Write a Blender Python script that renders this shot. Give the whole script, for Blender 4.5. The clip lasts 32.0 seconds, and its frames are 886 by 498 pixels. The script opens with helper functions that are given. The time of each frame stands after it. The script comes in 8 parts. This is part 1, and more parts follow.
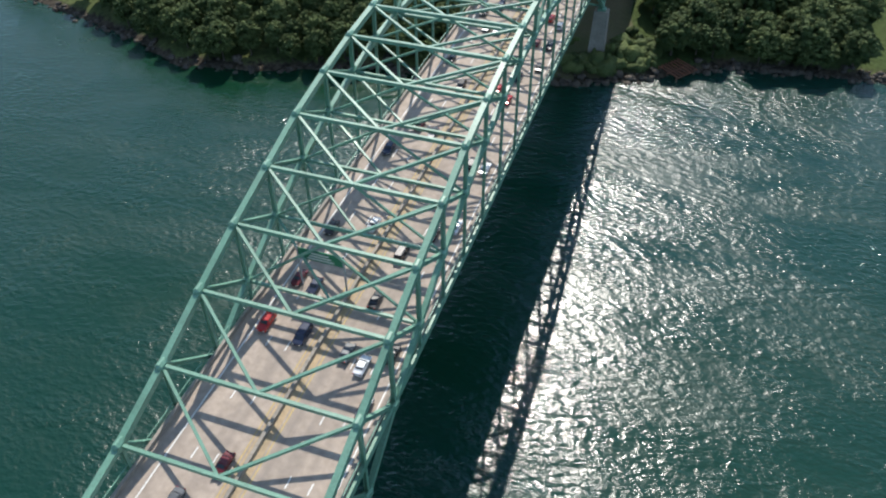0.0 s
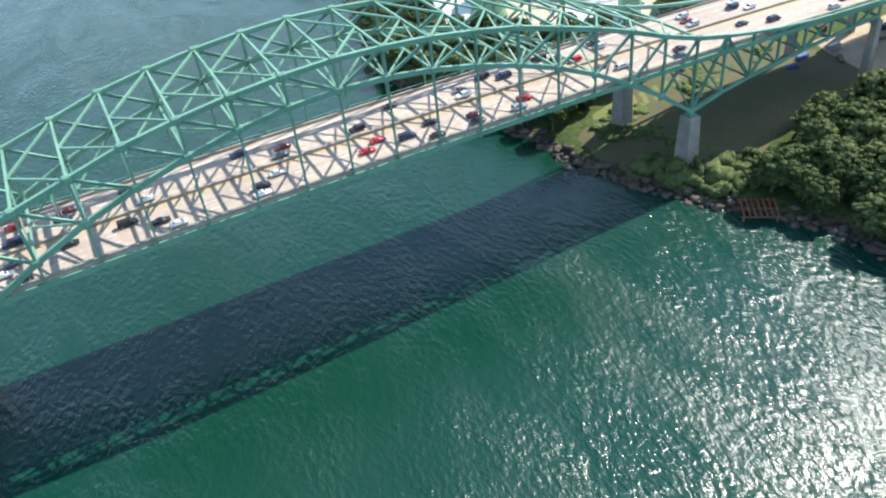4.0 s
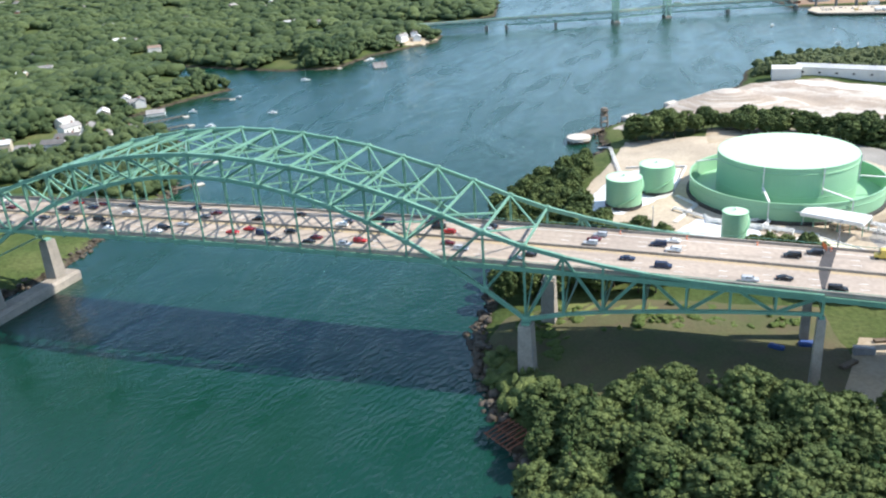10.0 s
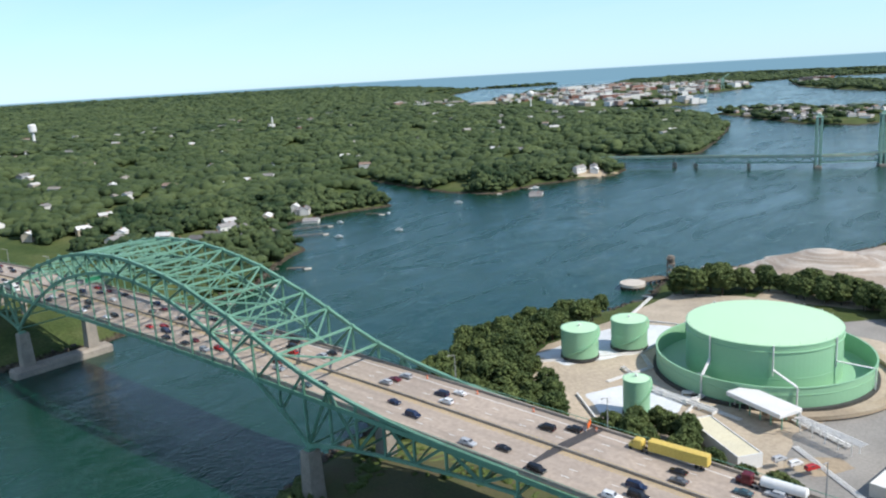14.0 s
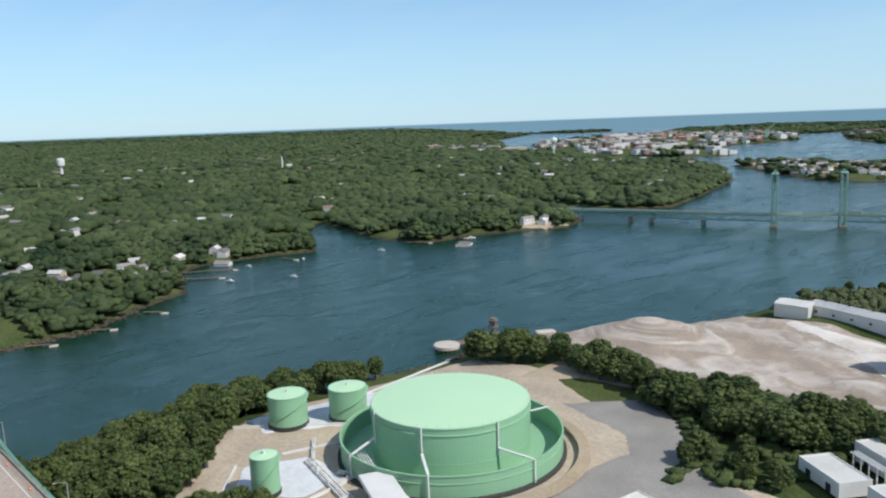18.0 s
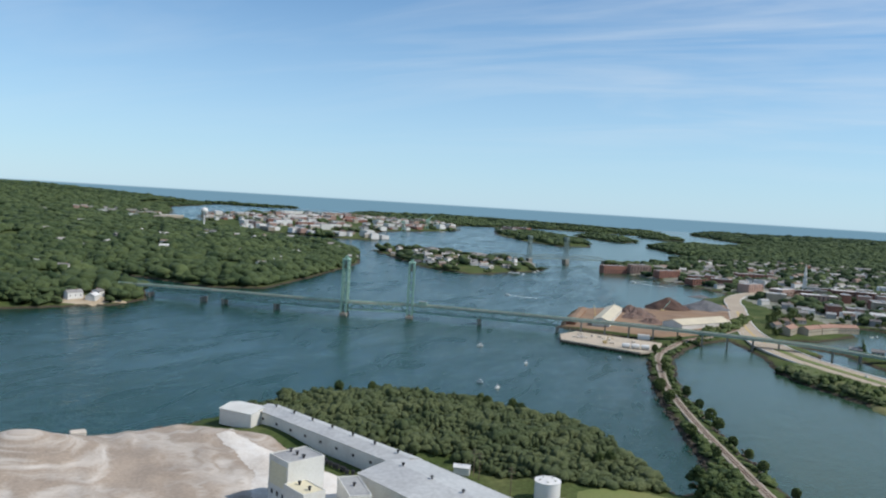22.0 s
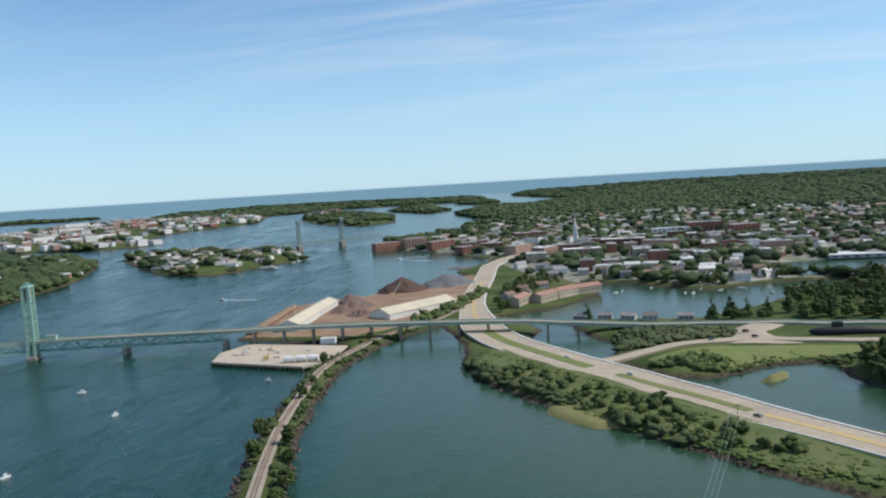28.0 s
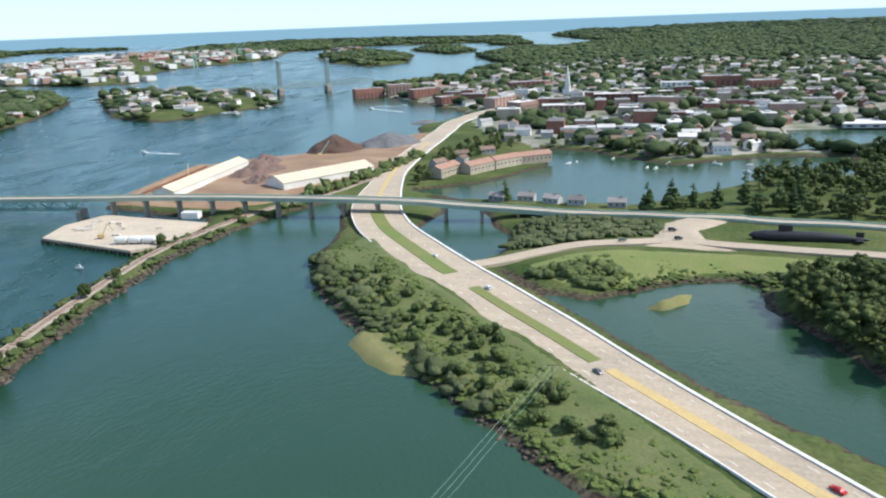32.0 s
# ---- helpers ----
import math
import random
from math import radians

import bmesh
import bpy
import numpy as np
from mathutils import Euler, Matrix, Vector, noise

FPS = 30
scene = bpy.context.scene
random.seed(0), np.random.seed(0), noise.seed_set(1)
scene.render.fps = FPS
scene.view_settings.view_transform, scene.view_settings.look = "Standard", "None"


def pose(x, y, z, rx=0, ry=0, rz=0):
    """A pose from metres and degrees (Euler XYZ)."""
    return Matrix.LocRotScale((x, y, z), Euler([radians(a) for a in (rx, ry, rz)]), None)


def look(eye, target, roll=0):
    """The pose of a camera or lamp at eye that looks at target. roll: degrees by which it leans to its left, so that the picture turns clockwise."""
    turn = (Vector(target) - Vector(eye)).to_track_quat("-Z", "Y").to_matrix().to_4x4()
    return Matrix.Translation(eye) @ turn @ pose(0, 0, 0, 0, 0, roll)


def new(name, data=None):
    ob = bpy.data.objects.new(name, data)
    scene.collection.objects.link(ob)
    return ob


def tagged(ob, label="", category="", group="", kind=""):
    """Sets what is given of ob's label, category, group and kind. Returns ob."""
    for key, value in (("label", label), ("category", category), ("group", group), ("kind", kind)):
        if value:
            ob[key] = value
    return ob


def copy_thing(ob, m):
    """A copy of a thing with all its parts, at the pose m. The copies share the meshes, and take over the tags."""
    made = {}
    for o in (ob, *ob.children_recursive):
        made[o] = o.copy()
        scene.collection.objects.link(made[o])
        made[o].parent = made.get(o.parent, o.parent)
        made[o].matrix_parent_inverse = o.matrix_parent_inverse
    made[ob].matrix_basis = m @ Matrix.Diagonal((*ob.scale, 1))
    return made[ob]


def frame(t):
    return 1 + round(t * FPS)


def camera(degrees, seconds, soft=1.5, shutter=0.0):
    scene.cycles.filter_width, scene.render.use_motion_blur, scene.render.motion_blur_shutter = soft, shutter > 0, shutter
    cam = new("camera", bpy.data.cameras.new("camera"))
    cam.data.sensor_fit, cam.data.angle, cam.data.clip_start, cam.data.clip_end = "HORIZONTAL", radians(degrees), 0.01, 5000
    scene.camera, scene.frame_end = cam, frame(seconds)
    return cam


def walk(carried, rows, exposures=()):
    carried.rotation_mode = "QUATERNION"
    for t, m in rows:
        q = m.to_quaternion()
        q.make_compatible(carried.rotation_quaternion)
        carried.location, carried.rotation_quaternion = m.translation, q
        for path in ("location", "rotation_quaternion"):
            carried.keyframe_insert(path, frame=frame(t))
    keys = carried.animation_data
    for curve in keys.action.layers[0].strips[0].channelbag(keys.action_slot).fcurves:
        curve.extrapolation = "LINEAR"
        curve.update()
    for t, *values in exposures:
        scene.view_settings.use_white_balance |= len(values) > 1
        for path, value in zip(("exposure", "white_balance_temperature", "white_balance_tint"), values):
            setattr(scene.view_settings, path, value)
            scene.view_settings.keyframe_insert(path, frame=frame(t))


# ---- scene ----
EXPOSURES = [(0.0, 0.32), (1.0, 0.15), (2.0, 0.35), (2.5, 0.6), (4.5, 1.15), (6.0, 1.1), (7.0, 0.98), (8.0, 0.9), (11.0, 0.92), (13.0, 0.5), (15.0, 0.15), (18.0, -0.05), (20.0, -0.1), (25.0, -0.12), (28.0, -0.05), (30.0, 0.3), (31.0, 0.5), (32.0, 0.55)]
cam = camera(58.80, 32.0, soft=2.15)
# seconds, place, turn
PATH = [
    (0, -138.11, -43.70, 125.01, 48.40, 0.19, -70.92),
    (0.5, -130.03, -61.01, 125.12, 50.08, 1.48, -63.27),
    (1, -121.16, -77.84, 125.17, 51.73, 2.43, -54.88),
    (1.5, -110.90, -93.90, 125.16, 52.88, 3.01, -47.94),
    (2, -99.29, -108.98, 125.04, 53.41, 3.07, -44.49),
    (2.5, -86.61, -123.18, 124.77, 53.39, 2.72, -42.71),
    (4.5, -30.34, -166.38, 122.90, 55.39, 6.28, -21.13),
    (5, -15.57, -175.37, 122.38, 59.23, 5.91, -15.04),
    (5.5, -0.25, -182.74, 121.87, 61.34, 4.20, -12.27),
    (6, 15.42, -188.53, 121.36, 63.27, 4.19, -8.12),
    (6.5, 31.30, -192.87, 120.86, 65.13, 4.96, -3.86),
    (7, 47.40, -195.85, 120.36, 66.60, 5.10, 1.31),
    (7.5, 63.72, -197.58, 119.86, 66.75, 4.54, 6.11),
    (8, 80.04, -198.20, 119.34, 66.53, 2.44, 7.59),
    (8.5, 95.88, -198.72, 118.95, 66.62, 2.76, 10.38),
    (9, 111.58, -197.95, 118.53, 66.84, 3.33, 13.23),
    (9.5, 127.22, -195.92, 118.17, 67.20, 3.14, 16.43),
    (10, 142.77, -192.83, 117.93, 67.31, 4.14, 19.04),
    (10.5, 158.15, -188.79, 117.79, 67.82, 3.74, 21.82),
    (11, 173.31, -183.94, 117.62, 68.51, 3.54, 24.18),
    (11.5, 188.21, -178.29, 117.38, 69.48, 3.17, 26.87),
    (12, 202.74, -171.72, 117.14, 70.50, 3.19, 30.09),
    (12.5, 216.95, -164.29, 116.98, 73.04, 3.26, 33.06),
    (13, 230.81, -156.00, 116.85, 75.08, 3.27, 35.91),
    (13.5, 244.41, -146.88, 116.87, 76.50, 3.53, 39.03),
    (14, 257.59, -137.10, 116.92, 77.34, 3.35, 40.58),
    (14.5, 270.24, -126.76, 116.96, 77.57, 3.48, 40.64),
    (15, 282.19, -115.87, 116.95, 77.92, 4.25, 41.23),
    (15.5, 293.64, -104.29, 116.85, 78.51, 4.48, 41.30),
    (17.5, 334.33, -49.95, 115.23, 79.20, 4.78, 48.43),
    (18, 343.76, -35.38, 114.72, 80.61, 2.13, 45.94),
    (18.5, 352.57, -20.10, 114.11, 83.10, 1.27, 45.99),
    (19, 360.87, -4.21, 113.49, 85.70, 1.07, 46.91),
    (19.5, 368.76, 12.13, 112.90, 87.36, 0.50, 43.92),
    (20, 376.31, 28.79, 112.39, 88.75, 0.68, 38.66),
    (20.5, 383.55, 45.64, 111.98, 88.02, -0.60, 35.95),
    (21, 390.48, 62.52, 111.67, 86.58, -2.83, 28.95),
    (21.5, 397.24, 79.33, 111.43, 87.25, -4.62, 23.84),
    (22, 403.97, 95.96, 111.29, 86.42, -3.50, 25.00),
    (22.5, 410.69, 112.33, 111.24, 83.88, -2.93, 23.52),
    (23, 417.43, 128.40, 111.19, 83.85, -1.92, 24.00),
    (23.5, 424.26, 144.20, 111.07, 86.06, -1.48, 25.32),
    (24, 431.25, 159.87, 110.90, 87.91, -1.33, 25.40),
    (24.5, 438.46, 175.56, 110.68, 89.18, -1.28, 23.75),
    (25, 445.86, 191.28, 110.40, 89.89, -0.42, 20.52),
    (25.5, 453.45, 206.90, 110.08, 90.15, 0.52, 17.61),
    (27.5, 484.49, 268.62, 108.94, 86.27, 4.58, 14.63),
    (28, 492.42, 283.70, 108.76, 84.96, 3.44, 13.83),
    (28.5, 500.54, 298.43, 108.70, 84.02, 2.34, 13.30),
    (29, 508.89, 312.88, 108.77, 83.18, 2.76, 12.68),
    (29.5, 517.46, 327.17, 108.91, 82.65, 1.91, 12.15),
    (30, 526.14, 341.42, 109.08, 82.45, 1.38, 11.74),
    (30.5, 534.96, 355.73, 109.18, 81.54, 1.09, 12.96),
    (31, 543.93, 370.14, 109.23, 80.64, 2.76, 15.72),
    (31.5, 553.02, 384.58, 109.22, 77.52, 2.83, 17.47),
    (32, 562.17, 399.00, 109.21, 73.61, 2.06, 17.69),
]
walk(cam, [(t, pose(x, y, z, rx, ry, rz)) for t, x, y, z, rx, ry, rz in PATH], EXPOSURES)

# ---------- daylight ----------
SUN_EL, SUN_AZ = radians(47), radians(76)          # azimuth from +y towards +x
sun_way = Vector((math.cos(SUN_EL) * math.sin(SUN_AZ), math.cos(SUN_EL) * math.cos(SUN_AZ), math.sin(SUN_EL)))
sun = new("sun", bpy.data.lights.new("sun", "SUN"))
sun.data.energy, sun.data.angle, sun.data.color = 4.2, radians(0.53), (1.0, 0.95, 0.88)
sun.matrix_world = look(sun_way * 500, (0, 0, 0))

world = bpy.data.worlds.new("world")
scene.world = world
world.use_nodes = True
wn, wl = world.node_tree.nodes, world.node_tree.links
wn.clear()


def wnode(kind, **kw):
    n = wn.new(kind)
    for k, v in kw.items():
        n.inputs[k].default_value = v
    return n


sky = wn.new("ShaderNodeTexSky")
sky.sky_type, sky.sun_disc = "NISHITA", False
sky.sun_elevation, sky.sun_rotation = SUN_EL, SUN_AZ
sky.altitude, sky.air_density, sky.dust_density, sky.ozone_density = 800, 1.0, 0.1, 2.0
tc = wn.new("ShaderNodeTexCoord")
sep = wn.new("ShaderNodeSeparateXYZ")
wl.new(tc.outputs["Generated"], sep.inputs[0])
# wisps of high cloud, drawn on a far plane overhead
zc = wnode("ShaderNodeMath"); zc.operation = "ADD"; zc.inputs[1].default_value = 0.12
wl.new(sep.outputs["Z"], zc.inputs[0])
dx = wnode("ShaderNodeMath"); dx.operation = "DIVIDE"
dy = wnode("ShaderNodeMath"); dy.operation = "DIVIDE"
for d, ax in ((dx, "X"), (dy, "Y")):
    wl.new(sep.outputs[ax], d.inputs[0])
    wl.new(zc.outputs[0], d.inputs[1])
com = wn.new("ShaderNodeCombineXYZ")
wl.new(dx.outputs[0], com.inputs[0])
wl.new(dy.outputs[0], com.inputs[1])
mp = wn.new("ShaderNodeMapping")
mp.inputs["Rotation"].default_value = (0, 0, radians(28))
mp.inputs["Scale"].default_value = (0.45, 1.5, 1)
wl.new(com.outputs[0], mp.inputs[0])
cn = wnode("ShaderNodeTexNoise", Scale=1.1, Detail=9.0, Roughness=0.56, Distortion=0.5)
wl.new(mp.outputs[0], cn.inputs["Vector"])
cr = wn.new("ShaderNodeValToRGB")
cr.color_ramp.elements[0].position, cr.color_ramp.elements[1].position = 0.43, 0.7
wl.new(cn.outputs[0], cr.inputs[0])
up = wnode("ShaderNodeMapRange"); up.inputs[1].default_value, up.inputs[2].default_value = 0.03, 0.3
wl.new(sep.outputs["Z"], up.inputs[0])
cf = wnode("ShaderNodeMath"); cf.operation = "MULTIPLY"
wl.new(cr.outputs[0], cf.inputs[0])
wl.new(up.outputs[0], cf.inputs[1])
cf2 = wnode("ShaderNodeMath"); cf2.operation = "MULTIPLY"; cf2.inputs[1].default_value = 0.85
wl.new(cf.outputs[0], cf2.inputs[0])
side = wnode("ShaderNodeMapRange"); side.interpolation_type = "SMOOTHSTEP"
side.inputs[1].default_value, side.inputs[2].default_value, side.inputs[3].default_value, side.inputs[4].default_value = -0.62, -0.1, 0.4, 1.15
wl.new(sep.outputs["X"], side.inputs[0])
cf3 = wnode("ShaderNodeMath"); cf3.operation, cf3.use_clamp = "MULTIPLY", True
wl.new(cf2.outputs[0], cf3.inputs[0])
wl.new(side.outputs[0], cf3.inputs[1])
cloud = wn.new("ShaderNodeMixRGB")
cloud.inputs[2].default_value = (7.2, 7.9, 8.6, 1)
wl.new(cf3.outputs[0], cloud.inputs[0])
# pale haze low over the sea
hz = wnode("ShaderNodeMapRange"); hz.interpolation_type = "SMOOTHSTEP"
hz.inputs[1].default_value, hz.inputs[2].default_value, hz.inputs[3].default_value, hz.inputs[4].default_value = -0.08, 0.34, 0.8, 0.0
wl.new(sep.outputs["Z"], hz.inputs[0])
haze = wn.new("ShaderNodeMixRGB")
haze.inputs[2].default_value = (4.6, 6.6, 8.6, 1)
wl.new(hz.outputs[0], haze.inputs[0])
blue = wn.new("ShaderNodeMixRGB")
blue.blend_type, blue.inputs[0].default_value, blue.inputs[2].default_value = "MULTIPLY", 1.0, (0.85, 1.14, 1.3, 1)
wl.new(sky.outputs[0], blue.inputs[1])
wl.new(blue.outputs[0], haze.inputs[1])
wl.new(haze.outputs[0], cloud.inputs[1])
# the far sea under the horizon
below = wnode("ShaderNodeMapRange"); below.inputs[1].default_value, below.inputs[2].default_value = -0.0072, -0.0054
wl.new(sep.outputs["Z"], below.inputs[0])
sea = wn.new("ShaderNodeMixRGB")
sea.inputs[1].default_value = (1.7, 3.1, 4.2, 1)
wl.new(below.outputs[0], sea.inputs[0])
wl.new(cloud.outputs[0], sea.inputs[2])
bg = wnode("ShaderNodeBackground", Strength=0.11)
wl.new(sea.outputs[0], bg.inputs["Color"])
wo = wn.new("ShaderNodeOutputWorld")
wl.new(bg.outputs[0], wo.inputs[0])

# ---------- materials ----------
MATS = {}


def mat(name, base, second=None, rough=0.7, metal=0.0, scale=0.5, fine=8.0, bump=0.15, vary=0.0, spec=0.4, dirt=None, dirt_amount=0.35):
    """A surface with a broad stain, a fine grain and a bump; base and second are mixed by the broad noise."""
    if name in MATS:
        return MATS[name]
    m = bpy.data.materials.new(name)
    m.use_nodes = True
    nt, ln = m.node_tree.nodes, m.node_tree.links
    bsdf = nt["Principled BSDF"]
    bsdf.inputs["Roughness"].default_value, bsdf.inputs["Metallic"].default_value = rough, metal
    bsdf.inputs["Specular IOR Level"].default_value = spec
    co = nt.new("ShaderNodeNewGeometry")
    n1, n2 = nt.new("ShaderNodeTexNoise"), nt.new("ShaderNodeTexNoise")
    n1.inputs["Scale"].default_value, n1.inputs["Detail"].default_value = scale, 5
    n2.inputs["Scale"].default_value, n2.inputs["Detail"].default_value = fine, 4
    ln.new(co.outputs["Position"], n1.inputs["Vector"])
    ln.new(co.outputs["Position"], n2.inputs["Vector"])
    second = second or tuple(c * 0.72 for c in base)
    r1 = nt.new("ShaderNodeMapRange")
    r1.inputs[1].default_value, r1.inputs[2].default_value = 0.35, 0.68
    ln.new(n1.outputs[0], r1.inputs[0])
    mix = nt.new("ShaderNodeMixRGB")
    mix.inputs[1].default_value, mix.inputs[2].default_value = (*base, 1), (*second, 1)
    ln.new(r1.outputs[0], mix.inputs[0])
    col = mix.outputs[0]
    g = nt.new("ShaderNodeMixRGB")
    g.blend_type, g.inputs[0].default_value = "OVERLAY", 0.35
    ln.new(col, g.inputs[1])
    ln.new(n2.outputs[0], g.inputs[2])
    col = g.outputs[0]
    if dirt:
        n3 = nt.new("ShaderNodeTexNoise")
        n3.inputs["Scale"].default_value, n3.inputs["Detail"].default_value = scale * 2.7, 8
        ln.new(co.outputs["Position"], n3.inputs["Vector"])
        r3 = nt.new("ShaderNodeMapRange")
        r3.inputs[1].default_value, r3.inputs[2].default_value, r3.inputs[4].default_value = 0.5, 0.72, dirt_amount
        ln.new(n3.outputs[0], r3.inputs[0])
        d = nt.new("ShaderNodeMixRGB")
        d.inputs[2].default_value = (*dirt, 1)
        ln.new(r3.outputs[0], d.inputs[0])
        ln.new(col, d.inputs[1])
        col = d.outputs[0]
    if vary:
        oi = nt.new("ShaderNodeObjectInfo")
        rv = nt.new("ShaderNodeMapRange")
        rv.inputs[3].default_value, rv.inputs[4].default_value = 1 - vary, 1 + vary
        ln.new(oi.outputs["Random"], rv.inputs[0])
        hv = nt.new("ShaderNodeHueSaturation")
        ln.new(rv.outputs[0], hv.inputs["Value"])
        ln.new(col, hv.inputs["Color"])
        col = hv.outputs[0]
    ln.new(col, bsdf.inputs["Base Color"])
    if bump:
        b = nt.new("ShaderNodeBump")
        b.inputs["Strength"].default_value, b.inputs["Distance"].default_value = bump, 0.5 / max(fine, 0.1)
        ln.new(n2.outputs[0], b.inputs["Height"])
        ln.new(b.outputs[0], bsdf.inputs["Normal"])
    MATS[name] = m
    return m


def streaked(name, a, b, c, sx, sy, turn, rough=0.95):
    """Bare earth or road with long streaks of wear."""
    m = mat(name, a, b, rough, 0, 0.04, 0.9, 0.15)
    nt, ln = m.node_tree.nodes, m.node_tree.links
    bsdf = nt["Principled BSDF"]
    old = bsdf.inputs["Base Color"].links[0].from_socket
    geo, mp, n = nt.new("ShaderNodeNewGeometry"), nt.new("ShaderNodeMapping"), nt.new("ShaderNodeTexNoise")
    mp.inputs["Rotation"].default_value, mp.inputs["Scale"].default_value = (0, 0, radians(turn)), (sx, sy, 1)
    n.inputs["Scale"].default_value, n.inputs["Detail"].default_value, n.inputs["Distortion"].default_value = 1.0, 7, 0.08
    ln.new(geo.outputs["Position"], mp.inputs[0])
    ln.new(mp.outputs[0], n.inputs["Vector"])
    r = nt.new("ShaderNodeMapRange")
    r.inputs[1].default_value, r.inputs[2].default_value, r.inputs[4].default_value = 0.46, 0.72, 0.65
    ln.new(n.outputs[0], r.inputs[0])
    mx = nt.new("ShaderNodeMixRGB")
    mx.inputs[2].default_value = (*c, 1)
    ln.new(r.outputs[0], mx.inputs[0])
    ln.new(old, mx.inputs[1])
    ln.new(mx.outputs[0], bsdf.inputs["Base Color"])
    return m


STEEL = mat("green_bridge_paint", (0.128, 0.275, 0.192), (0.17, 0.33, 0.24), 0.45, 0.0, 0.08, 3.0, 0.05, dirt=(0.07, 0.11, 0.08))
CONCRETE = mat("weathered_concrete", (0.33, 0.29, 0.24), (0.23, 0.205, 0.175), 0.85, 0, 0.15, 2.0, 0.2, dirt=(0.14, 0.12, 0.1))
DECK = streaked("worn_concrete_road", (0.41, 0.335, 0.27), (0.34, 0.28, 0.23), (0.23, 0.195, 0.165), 0.004, 0.42, 0, 0.88)
ASPHALT = mat("pale_asphalt", (0.3, 0.28, 0.25), (0.22, 0.21, 0.19), 0.9, 0, 0.05, 1.5, 0.1)
GRAVEL = mat("pale_gravel", (0.48, 0.4, 0.3), (0.36, 0.3, 0.225), 0.95, 0, 0.05, 0.8, 0.3)
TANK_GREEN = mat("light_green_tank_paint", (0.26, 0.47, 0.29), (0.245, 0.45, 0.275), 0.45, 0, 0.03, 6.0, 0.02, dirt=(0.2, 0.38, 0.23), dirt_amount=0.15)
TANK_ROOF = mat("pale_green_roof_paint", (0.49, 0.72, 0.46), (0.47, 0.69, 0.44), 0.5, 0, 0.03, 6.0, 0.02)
WHITE = mat("white_paint", (0.72, 0.71, 0.68), (0.62, 0.61, 0.58), 0.55, 0, 0.12, 3.0, 0.05)
SHED = mat("white_metal_cladding", (0.66, 0.65, 0.6), (0.55, 0.54, 0.5), 0.5, 0, 0.05, 2.0, 0.05, dirt=(0.4, 0.36, 0.3))


